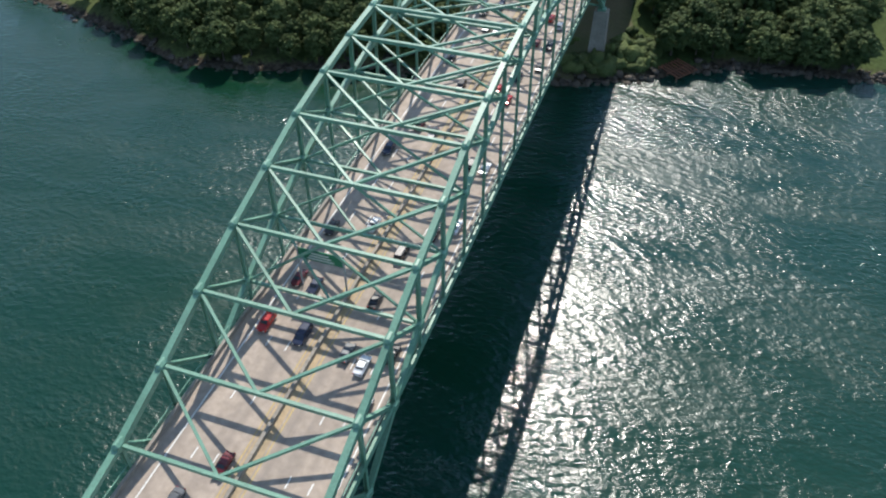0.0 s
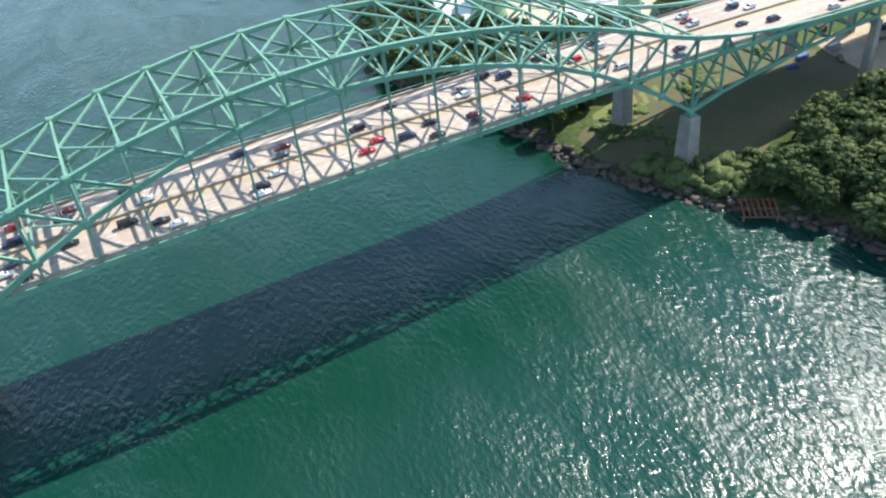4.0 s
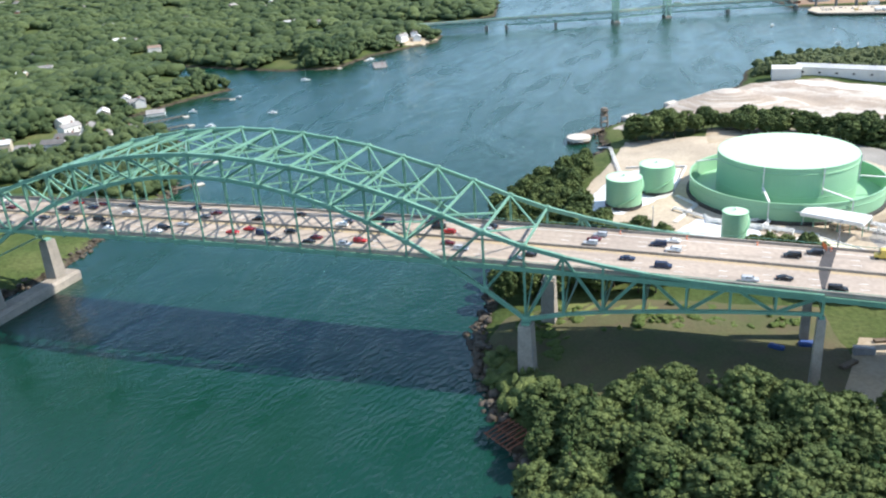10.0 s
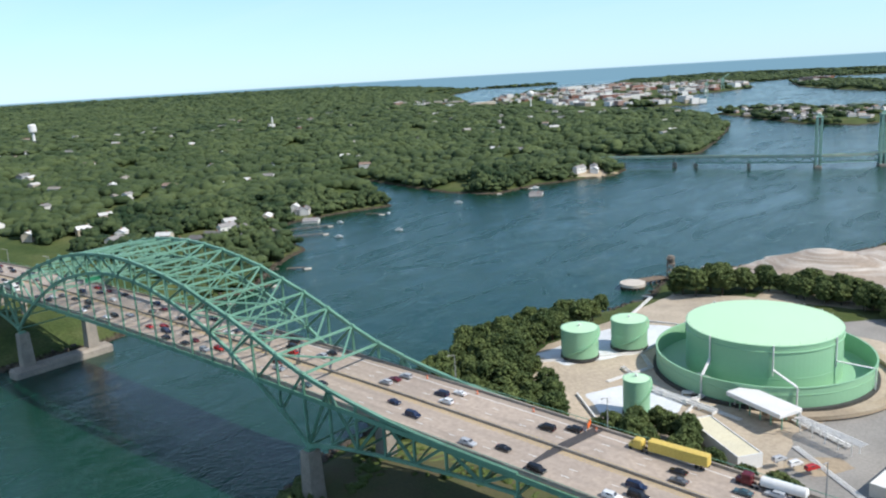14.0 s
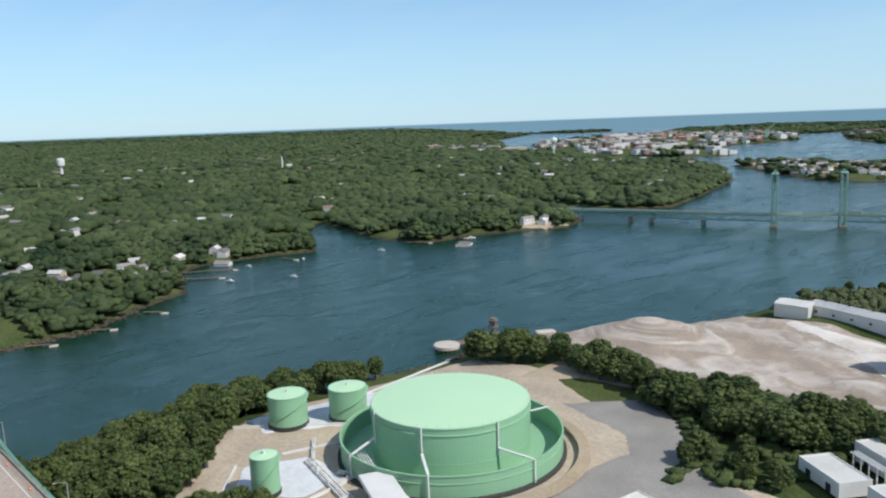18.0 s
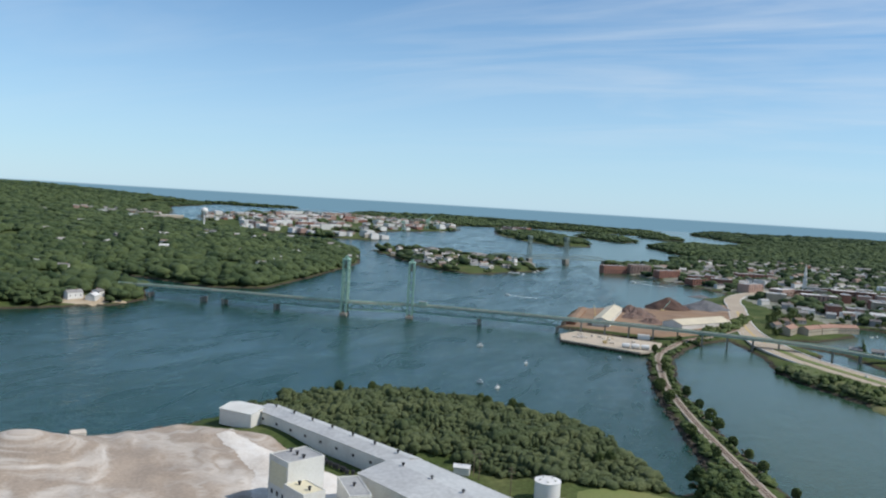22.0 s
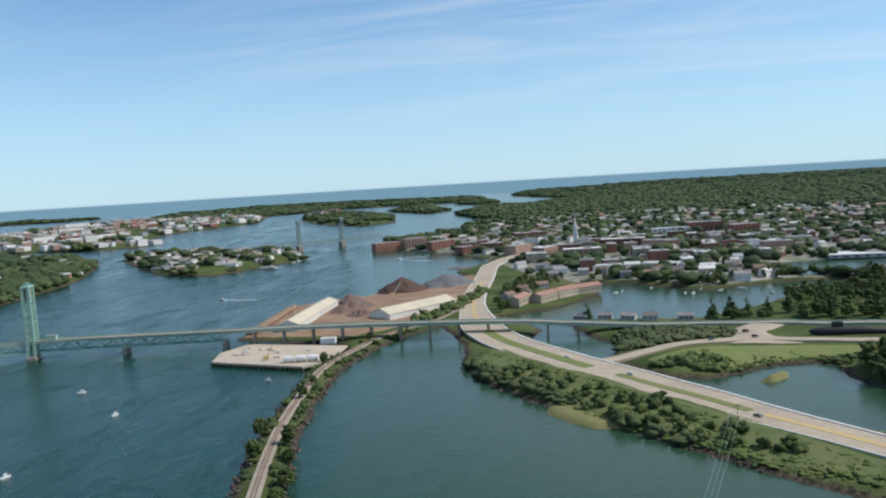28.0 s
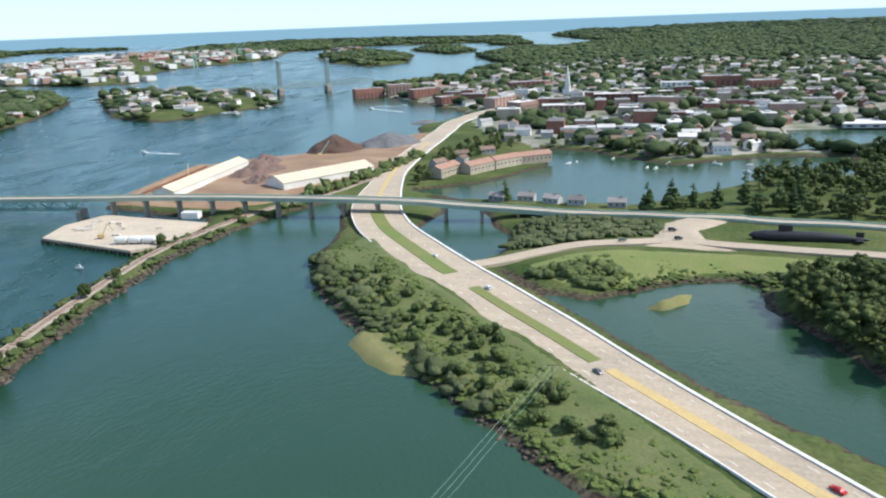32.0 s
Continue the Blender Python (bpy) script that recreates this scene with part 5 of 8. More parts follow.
AVENUE = [(770, 605), (706, 676), (672, 712), (637, 749), (570, 820), (517, 880), (478, 930), (450, 992), (420, 1112), (398, 1290), (384, 1400), (390, 1500), (412, 1570), (448, 1640), (470, 1720)]
av = draped(AVENUE, 1.0, 6)


def avenue_half(p):
    """Half the avenue's width: it opens out round the grassy median by the viaduct."""
    up, down = min(max((p.y - 690) / 120, 0), 1), min(max((p.y - 985) / 90, 0), 1)
    return 11.5 + 5.5 * up * up * (3 - 2 * up) * (1 - down)


avenue = tagged(part("road", ribbon_bm(av, avenue_half, 2.4), ROAD), "pale four-lane avenue curving along the cove", "road", kind="structure")
for s in (-1, 1):
    part("kerb", ribbon_bm(av, 0.35 if s > 0 else 0.7, 1.0, 0.16 if s > 0 else 0.5, lambda p, s=s: s * (avenue_half(p) + 0.1)), KERB, avenue)
south, middle, north = [p for p in av if p.y < 752], [p for p in av if 748 < p.y < 822], [p for p in av if 835 < p.y < 960]
part("median", ribbon_bm(south[4:-1], 2.2, 0.5, 0.14), YELLOW, avenue, "ochre painted median strip")
part("median", ribbon_bm(middle, 2.8, 0.5, 0.22), LAWN, avenue, "grassy median strip")
part("median", ribbon_bm(north, 4.2, 0.5, 0.22), LAWN, avenue, "grassy median strip under the viaduct")
part("median", ribbon_bm([p for p in av if 985 < p.y < 1250], 1.6, 0.5, 0.14), YELLOW, avenue, "ochre painted median strip")
for off in (-8.4, 8.4):
    bm = bmesh.new()
    for a, b in zip(av[::2], av[1::2]):
        n = Vector((-(b - a).y, (b - a).x, 0)).normalized() * off
        m = Vector((0, 0, 0.006))
        w = Vector((-(b - a).y, (b - a).x, 0)).normalized() * 0.11
        bm.faces.new([bm.verts.new(v) for v in (a + n - w + m, a.lerp(b, 0.6) + n - w + m, a.lerp(b, 0.6) + n + w + m, a + n + w + m)])
    part("lane_line", bm, LINE, avenue)
ramp = tagged(part("ramp_road", ribbon_bm(draped([(550, 850), (572, 869), (602, 896), (632, 907), (662, 917), (691, 912), (746, 907), (840, 895)], 1.05, 6), 5.2, 2.0), ROAD), "grey side road crossing a low bridge", "road", kind="structure")
tagged(part("ramp_road", ribbon_bm(draped([(664, 914), (658, 934), (664, 956), (680, 970), (700, 974)], 1.15, 6), 5.0, 2.0), ROAD), "grey side road curving up to the viaduct", "road", kind="structure")

pad("junction", [(644, 906), (692, 904), (676, 924), (672, 940), (692, 968), (664, 972), (650, 948), (648, 924)], ROAD, "worn grey paved road junction", 2.5, 1.25)
pad("marsh_islet", [(643, 817), (662, 843), (674, 848), (675, 830), (660, 814)], MARSH, "yellow marsh-grass islet in the basin", 1.5, 0.5, lambda x, y: 8.0 + 0 * x)

# the railway causeway
RAILWAY = [(560, 350), (520, 415), (491, 473), (465, 530), (430, 615), (400, 700), (383, 764), (367, 844), (370, 906), (380, 964), (400, 1010), (425, 1090)]
rl = draped(RAILWAY, 0.55, 6)
BALLAST = mat("pale_ballast", (0.36, 0.31, 0.25), (0.28, 0.24, 0.19), 0.95, 0, 0.15, 2.0, 0.4)
rail = tagged(part("railway_bed", ribbon_bm(rl, 3.0, 1.4), BALLAST), "pale stony railway bed along a causeway", "railway", kind="structure")
for off in (-0.9, 0.9):
    part("rail", ribbon_bm(rl, 0.1, 0.2, 0.3, off), RUST, rail)
SLEEPER = box_bm(0.3, 2.6, 0.18)
sl = bpy.data.meshes.new("sleeper")
SLEEPER.to_mesh(sl)
SLEEPER.free()
sl.materials.append(TIMBER)
for a, b in zip(rl[8:], rl[9:]):
    for k in range(2):
        p = a.lerp(b, k / 2)
        share("sleeper", sl, rail, Matrix.Translation(p + Vector((0, 0, 0.02))) @ pose(0, 0, 0, 0, 0, math.degrees(math.atan2((b - a).y, (b - a).x))))
# marsh fringes
pad("marsh", [(529, 750), (533, 770), (547, 761), (561, 746), (577, 731), (562, 724), (546, 731)], MARSH, "yellow marsh grass fringing the cove", 1.5, 0.6, lambda x, y: 2.6 + 0 * x)
pad("marsh_meadow", [(588, 864), (606, 884), (640, 897), (690, 900), (750, 894), (735, 866), (706, 872), (690, 874), (664, 866), (641, 846), (624, 835), (606, 842)], LAWN, "green meadow beside the basin", 2.5, 0.5)

# ---------- the scrap port ----------
TAN_ROOF = mat("tan_metal_roof", (0.6, 0.53, 0.38), (0.52, 0.46, 0.34), 0.55, 0, 0.06, 0.8, 0.04, dirt=(0.4, 0.33, 0.24))
SCRAP = mat("scrap_metal_heap", (0.17, 0.1, 0.075), (0.1, 0.075, 0.065), 0.85, 0, 0.4, 2.5, 0.8, dirt=(0.3, 0.25, 0.22))
MULCH = mat("red_brown_heap", (0.1, 0.058, 0.042), (0.075, 0.045, 0.034), 0.95, 0, 0.15, 2.0, 0.5)
SALT = mat("grey_heap", (0.15, 0.15, 0.155), (0.1, 0.1, 0.105), 0.95, 0, 0.15, 2.0, 0.4)
pad("port_ground", [(244, 955), (230, 1022), (217, 1110), (244, 1152), (282, 1184), (318, 1250), (364, 1340), (400, 1300), (412, 1180), (418, 1090), (398, 1020), (372, 975), (350, 950)], BROWN, "brown trodden ground of the scrap port", 4.0, 0.5)


def heap(name, x, y, rx, ry, h, turn, material, label, bumps=0.1):
    bm = bmesh.new()
    n, rings = 40, 12
    z0 = ground_at(x, y) - 0.3
    rows = []
    for j in range(rings + 1):
        r = j / rings
        row = []
        for k in range(n):
            a = 2 * math.pi * k / n
            w = noise.noise(Vector((math.cos(a) * 2.2 + x, math.sin(a) * 2.2 + y, r * 3)))
            q = r * (1 + 0.22 * w)
            zz = h * (1 - r) ** 0.85 * (1 + bumps * 2 * noise.noise(Vector((math.cos(a) * r * 4, math.sin(a) * r * 4, x))))
            row.append(bm.verts.new((rx * q * math.cos(a), ry * q * math.sin(a), zz)))
        rows.append(row)
    for p, q in zip(rows[1:], rows[2:]):
        for k in range(n):
            bm.faces.new((p[k], q[k], q[(k + 1) % n], p[(k + 1) % n]))
    bm.faces.new(rows[1])
    for v in rows[0]:
        bm.verts.remove(v)
    bmesh.ops.recalc_face_normals(bm, faces=bm.faces[:])
    o = part(name, bm, material)
    o.matrix_basis = pose(x, y, z0, 0, 0, turn)
    return tagged(o, label, "heap")


heap("mulch_heap", 318, 1200, 30, 30, 17, 0, MULCH, "steep red-brown heap on the quay", 0.03)
heap("salt_heap", 362, 1240, 38, 28, 13, 40, SALT, "broad grey heap beside the road", 0.05)
heap("scrap_heap", 303, 1075, 17, 30, 11, -20, SCRAP, "tangled heap of rusty scrap metal", 0.3)
heap("scrap_heap", 285, 1118, 15, 22, 9, 10, SCRAP, "dark heap of scrap metal by the warehouse", 0.3)
heap("scrap_heap", 325, 1040, 15, 18, 6, 0, SCRAP, "low heap of mixed scrap", 0.35)
heap("gravel_heap", 330, 1445, 40, 20, 9, 30, SALT, "grey heap on the far wharf", 0.05)
shed("transit_shed", (283, 968), (268, 1100), 19, 3.4, 7, 4, SHED, TAN_ROOF, "long quay shed with a tan metal roof")
shed("salt_shed", (352, 1016), (396, 1094), 27, 3.6, 7, 4.5, SHED, TAN_ROOF, "broad warehouse with a bright tan roof")
shed("rust_shed", (251, 962), (229, 1098), 10, 3.2, 2.6, 1.2, RUST, BROWN, "long low rust-brown store along the quay")
for k, (x, y) in enumerate(((316, 1168), (262, 1030))):
    c = thing("port_crane", pose(x, y, 3.4, 0, 0, 40 + 80 * k), "slim lattice-boom mobile crane", "crane", "port cranes")
    part("body", box_bm(5, 3.2, 2.2, pose(0, 0, 1.0), 0.2), YELLOW, c)
    bar("boom", (1, 0, 2.6), (11, 0, 15), 0.6, 0.6, PALE_STEEL if k == 0 else YELLOW, c)
    for sx in (-1.6, 1.6):
        part("track", box_bm(5.4, 0.8, 1.0, pose(0, sx, 0), 0.2), DARK, c)
# the low barge pier
pier = thing("barge_pier", Matrix(), "low sandy concrete pier loaded with stone and containers", "pier")
bm = bmesh.new()
top = [bm.verts.new((x, y, 3.2)) for x, y in ((270, 860), (350, 846), (362, 862), (358, 915), (268, 922), (260, 890))]
bm.faces.new(top)
g = bmesh.ops.extrude_face_region(bm, geom=bm.faces[:])
bmesh.ops.translate(bm, vec=(0, 0, -1.6), verts=[v for v in g["geom"] if isinstance(v, bmesh.types.BMVert)])
bmesh.ops.recalc_face_normals(bm, faces=bm.faces[:])
part("deck", bm, mat("sandy_concrete", (0.5, 0.42, 0.32), (0.42, 0.36, 0.28), 0.9, 0, 0.06, 1.0, 0.1, dirt=(0.3, 0.26, 0.2)), pier)
for k in range(22):
    t = k / 21
    part("pile", lathe_bm([(0.6, -5), (0.6, 2.2)], 8, pose(270 + 80 * t, 860 - 14 * t, 0)), TIMBER, pier)
for k in range(10):
    t = k / 9
    part("pile", lathe_bm([(0.6, -5), (0.6, 2.2)], 8, pose(260.5 + 9 * t, 890 - 30 * t, 0)), TIMBER, pier)
random.seed(12)
for k in range(3):
    t = thing("silo", pose(334 + k * 8.5, 858 + k * 2.2, 3.3, 0, 0, 14), "white horizontal tank lying on the pier", "tank", "pier tanks")
    part("body", lathe_bm([(0.3, -4), (2.2, -3.6), (2.4, 0), (2.2, 3.6), (0.3, 4)], 18, pose(0, 0, 2.6, 90, 0, 90)), WHITE, t)
    for s in (-2, 2):
        part("cradle", box_bm(0.8, 3.6, 1.2, pose(s, 0, 0)), CONCRETE, t)
for k in range(14):
    x, y = 275 + random.random() * 60, 872 + random.random() * 36
    b = thing("stone_block", pose(x, y, 3.2, 0, 0, random.uniform(0, 90)), "pale stone block stacked on the pier", "stone", "pier blocks")
    part("block", box_bm(random.uniform(2, 6), random.uniform(1.5, 3.5), random.uniform(0.8, 2), Matrix(), 0.15), MATS["pale_concrete"], b)
flat_building("pier_shed", 338, 925, 3.2, 12, 7, 4, 10, WHITE, SHED, "small white-roofed shed at the head of the pier")
c = thing("pier_crane", pose(312, 866, 3.3, 0, 0, 30), "yellow excavator crane standing on the pier", "crane")
part("body", box_bm(4, 3, 2.4, pose(0, 0, 0.8), 0.2), YELLOW, c)
bar("boom", (1, 0, 2.6), (4.5, 0, 9.5), 0.5, 0.5, YELLOW, c)
bar("stick", (4.5, 0, 9.5), (7.5, 0, 5), 0.4, 0.4, YELLOW, c)

# the museum submarine lying on the grass between the two roads
HULL = mat("black_hull_paint", (0.02, 0.021, 0.023), (0.03, 0.03, 0.032), 0.45, 0, 0.2, 2.0, 0.05)
sub = thing("museum_submarine", pose(730, 930, ground_at(730, 930) + 1.9), "black teardrop submarine hull resting on the grass", "submarine")
part("hull", lathe_bm([(0.05, -31), (2.1, -28.5), (3.1, -22), (3.3, -8), (3.1, 6), (2.2, 18), (0.9, 28), (0.05, 31)], 24, pose(0, 0, 0, 0, 90, 0)), HULL, sub)
part("sail", box_bm(7.5, 1.3, 4.2, pose(-12, 0, 2.6), 0.5), HULL, sub)
part("stern_fin", box_bm(4.0, 9.0, 0.35, pose(25, 0, -0.2), 0.1), HULL, sub)
part("tail_fin", box_bm(4.0, 0.35, 8.0, pose(25, 0, -4), 0.1), HULL, sub)
for x in (-16, 0, 14):
    part("cradle", box_bm(1.6, 5, 1.6, pose(x, 0, -4.4)), CONCRETE, sub)

# wires over the cove
ends = []
for x, y in ((627, 714), (562, 412)):
    z = ground_at(x, y)
    p = thing("power_pole", pose(x, y, z - 0.4, 0, 0, 12), "tall wooden pole carrying wires over the cove", "pole", "cove power poles")
    part("pole", lathe_bm([(0.22, 0), (0.13, 15)], 8), TIMBER, p)
    part("crossarm", box_bm(4.2, 0.16, 0.2, pose(0, 0, 14.2)), TIMBER, p)
    ends.append(Vector((x, y, z + 14.0)))
wires = thing("power_wire", Matrix(), "three thin wires sagging across the cove", "wire")
for off in (-2, 0, 2):
    bm = bmesh.new()
    pts = [ends[0].lerp(ends[1], k / 14) + Vector((off, 0, -7.5 * 4 * k / 14 * (1 - k / 14))) for k in range(15)]
    for a, b in zip(pts, pts[1:]):
        bar_into(bm, a, b, 0.05, 0.05)
    part("strand", bm, PALE_STEEL, wires)

# ---------- trees ----------
import functools


def ico(sub):
    bm = bmesh.new()
    bmesh.ops.create_icosphere(bm, subdivisions=sub, radius=1)
    v = np.array([p.co[:] for p in bm.verts])
    f = np.array([[q.index for q in p.verts] for p in bm.faces])
    bm.free()
    return v, f


ICO1, ICO2, ICO3 = ico(1), ico(2), ico(3)


def bossed(tmpl, bosses, seed):
    """A crown with rounded bosses and hollows instead of a plain ball."""
    g = np.random.default_rng(seed)
    v, f = tmpl
    k = np.full(len(v), 0.72)
    for q in range(bosses):
        w = g.standard_normal(3) * np.array([1, 1, 0.8]) + np.array([0, 0, 0.35])
        w /= np.linalg.norm(w)
        k = np.maximum(k, g.uniform(0.88, 1.22) * np.clip(v @ w, 0, 1) ** 0.9)
    return v * k[:, None] * g.uniform(0.85, 1.15, 3), f


def clustered(lobes, seed):
    """A broad crown of several rumpled lobes."""
    g = np.random.default_rng(seed)
    V, F, base = [], [], 0
    for q in range(lobes):
        a, e = 2 * np.pi * q / lobes + g.uniform(-0.5, 0.5), g.uniform(-0.25, 0.75)
        c = np.array([0.56 * np.cos(a) * g.uniform(0.6, 1.15), 0.56 * np.sin(a) * g.uniform(0.6, 1.15), e]) if q else np.array([0, 0, 0.5])
        v, f = bossed(ICO2, 9, seed * 40 + q)
        V.append(v * g.uniform(0.42, 0.62) + c)
        F.append(f + base)
        base += len(v)
    return np.concatenate(V), np.concatenate(F)


CLUSTERS = [clustered(7, 300 + k) for k in range(8)]
CROWNS3 = [bossed(ICO3, 16, 340 + k) for k in range(8)]
CROWNS2 = [bossed(ICO2, 10, 360 + k) for k in range(8)]
CROWNS1 = [bossed(ICO1, 6, 380 + k) for k in range(6)]


def lumps(cx, r, flat, n_leaf, leaf, seed, tmpl=None):
    """Crown geometry: rumpled clumps at the centres cx, with loose leaf sprays round them."""
    g = np.random.default_rng(seed)
    v, f = tmpl or ICO2
    V, F, base = [], [], 0
    for c, q in zip(cx, r):
        p = v * (1 + 0.17 * g.standard_normal(len(v)))[:, None] * q * np.array([1, 1, flat]) + c
        V.append(p)
        F.append(f + base)
        base += len(v)
    k = g.integers(0, len(cx), n_leaf)
    d = g.standard_normal((n_leaf, 3))
    d /= np.linalg.norm(d, axis=1)[:, None]
    c = np.array(cx)[k] + d * (np.array(r)[k] * g.uniform(0.8, 1.3, n_leaf))[:, None] * np.array([1, 1, flat])
    a, b = g.standard_normal((n_leaf, 3)), g.standard_normal((n_leaf, 3))
    s = leaf * g.uniform(0.6, 1.4, n_leaf)[:, None]
    a, b = a / np.linalg.norm(a, axis=1)[:, None] * s, b / np.linalg.norm(b, axis=1)[:, None] * s
    q = np.stack([c - a, c + b, c + a], 1).reshape(-1, 3)
    V.append(q)
    F.append(np.arange(len(q)).reshape(-1, 3) + base)
    return np.concatenate(V), np.concatenate(F)


def mesh_of(name, V, F, material):
    ob = np_mesh(name, V, F, material)
    me = ob.data
    bpy.data.objects.remove(ob)
    return me


def trunk_mesh(h, r, limbs, spread, seed):
    g = random.Random(seed)
    bm = bmesh.new()
    lathe_into(bm, [(r * 1.5, -0.6), (r, 0.6), (r * 0.75, h * 0.5), (r * 0.25, h)], 7)
    for k in range(limbs):
        a, z = 2 * math.pi * k / limbs + g.random(), h * g.uniform(0.35, 0.7)
        tip = Vector((spread * math.cos(a), spread * math.sin(a), z + spread * 0.8))
        lathe_into(bm, [(r * 0.4, 0), (r * 0.12, (tip - Vector((0, 0, z))).length)], 5, along((0, 0, z), tip))
    me = bpy.data.meshes.new("trunk")
    bm.to_mesh(me)
    bm.free()
    me.materials.append(BARK)
    return me


BROAD, CONIFER, BUSH, LIGHT = [], [], [], []
for s in range(6):
    g = np.random.default_rng(40 + s)
    H, R = 12.0 + g.uniform(-1, 2), 4.6 + g.uniform(-0.4, 0.8)
    n = 170
    a, u, w = g.uniform(0, 2 * np.pi, n), g.uniform(-0.75, 1, n), g.uniform(0.55, 0.95, n)
    k = np.sqrt(1 - u ** 2 * 0.9) * w * R
    c = np.stack([k * np.cos(a), k * np.sin(a), H * 0.6 + u * H * 0.36], 1)
    V, F = lumps(c, g.uniform(0.5, 1.15, n), 0.8, 3000, 0.46, s, ICO1)
    V2, F2 = lumps(c[::10], g.uniform(1.1, 1.9, len(c[::10])), 0.75, 620, 0.75, s + 200)
    LIGHT.append((trunk_mesh(H * 0.75, 0.32, 3, 2.6, s), mesh_of("crown", V2, F2, LEAF)))
    BROAD.append((trunk_mesh(H * 0.75, 0.32, 5, 2.6, s), mesh_of("crown", V, F, LEAF)))
for s in range(3):
    g = np.random.default_rng(60 + s)
    H = 15.0 + g.uniform(-1, 3)
    c, r = [], []
    for k in range(11):
        t = k / 10
        q = (1 - t) ** 0.8 * 3.6 + 0.3
        for j in range(max(1, int(6 * (1 - t)))):
            b = g.uniform(0, 2 * np.pi)
            c.append((q * 0.65 * np.cos(b), q * 0.65 * np.sin(b), H * (0.16 + 0.84 * t) + g.uniform(-0.3, 0.3)))
            r.append(0.5 + 0.42 * q)
    V, F = lumps(c, np.array(r) * 0.9, 0.5, 900, 0.4, 70 + s)
    CONIFER.append((trunk_mesh(H, 0.3, 0, 1, 20 + s), mesh_of("crown", V, F, PINE)))
for s in range(4):
    g = np.random.default_rng(80 + s)
    n = 9
    a, k = g.uniform(0, 2 * np.pi, n), g.uniform(0.2, 1.5, n)
    c = np.stack([k * np.cos(a), k * np.sin(a), g.uniform(0.6, 2.2, n)], 1)
    V, F = lumps(c, g.uniform(0.7, 1.2, n), 0.85, 150, 0.35, 90 + s)
    BUSH.append((trunk_mesh(1.6, 0.1, 3, 0.8, 50 + s), mesh_of("crown", V, F, LEAF)))


def plant(kind, x, y, size, name, label, group, category="tree", squash=1.0):
    trunk, crown = kind
    t = thing(name, pose(x, y, ground_at(x, y) - 0.2, 0, 0, random.uniform(0, 360)), label, category, group)
    for nm, me in (("trunk", trunk), ("crown", crown)):
        share(nm, me, t, Matrix.Diagonal((size * squash, size * squash, size, 1)))
    return t


def scatter(poly, gap, seed, keep=None):
    """Even but irregular places inside a plan outline."""
    g = np.random.default_rng(seed)
    p = np.array(poly, float)
    xs, ys = np.arange(p[:, 0].min(), p[:, 0].max(), gap), np.arange(p[:, 1].min(), p[:, 1].max(), gap)
    X, Y = np.meshgrid(xs, ys)
    X = X + (np.arange(len(ys)) % 2)[:, None] * gap / 2
    x, y = X.ravel() + g.uniform(-0.36, 0.36, X.size) * gap, Y.ravel() + g.uniform(-0.36, 0.36, X.size) * gap
    ok = inside(poly, x, y) & (shore_gap(x, y) > 1.5)
    if keep is not None:
        ok &= keep(x, y)
    return list(zip(x[ok].tolist(), y[ok].tolist()))


random.seed(3)
# the wood on the near bank, below the flight
WOOD = [(120, -52), (128, -38), (150, -26), (185, -27), (215, -29), (262, -30), (330, -30), (360, -50), (340, -110), (260, -118), (180, -118), (138, -110)]
for x, y in scatter(WOOD, 8.4, 21):
    if random.random() < 0.28:
        plant(random.choice(CONIFER), x, y, random.uniform(0.8, 1.2), "conifer", "pointed green pine in the wood on the bank", "bank pines")
    else:
        plant(random.choice(BROAD), x, y, random.uniform(0.85, 1.3), "broadleaf_tree", "leafy green tree in the wood on the bank", "bank wood", squash=1.22)
for x, y in scatter([(100, -14), (112, -36), (126, -40), (135, -28), (122, -22), (108, -8)], 4.5, 22, lambda x, y: np.hypot(x - 117, y + 48) > 9):
    plant(random.choice(BUSH), x, y, random.uniform(0.9, 1.5), "bush", "green bush on the rocky bank", "bank bushes", "bush")
# the wood between the bridge and the tanks
for x, y in scatter([(90, 26), (72, 70), (70, 105), (66, 135), (78, 165), (92, 205), (102, 205), (104, 160), (100, 125), (116, 108), (146, 80), (164, 64), (150, 40), (120, 34)], 8.4, 23):
    plant(random.choice(BROAD), x, y, random.uniform(0.9, 1.2), "shore_tree", "dark leafy tree between the bridge and the tanks", "yard wood")
for x, y in scatter([(170, 62), (182, 84), (204, 84), (228, 60), (262, 48), (250, 40), (205, 44)], 7.6, 24, lambda x, y: (np.hypot(x - 176, y - 90) > 8) & (edge_gap([(201, 89), (227, 69)], x, y, False) > 9)):
    plant(random.choice(BROAD), x, y, random.uniform(0.75, 1.05), "shade_tree", "full leafy tree beside the bridge approach", "approach trees")
for x, y in scatter([(104, 255), (120, 272), (165, 290), (205, 278), (240, 262), (285, 268), (330, 285), (345, 265), (300, 240), (262, 240), (240, 245), (205, 262), (160, 272), (125, 250), (104, 250)], 8.6, 25):
    plant(random.choice(BROAD), x, y, random.uniform(0.8, 1.3), "shade_tree", "round dark tree in the row behind the tank", squash=1.25, group="row behind the tank")
for x, y in scatter([(265, 205), (330, 250), (395, 250), (400, 180), (370, 170), (330, 205)], 12, 26, lambda x, y: np.hypot(x - 328, y - 228) > 24):
    plant(random.choice(BROAD), x, y, random.uniform(0.5, 0.8), "shade_tree", "leafy tree among the plant sheds", "plant trees")
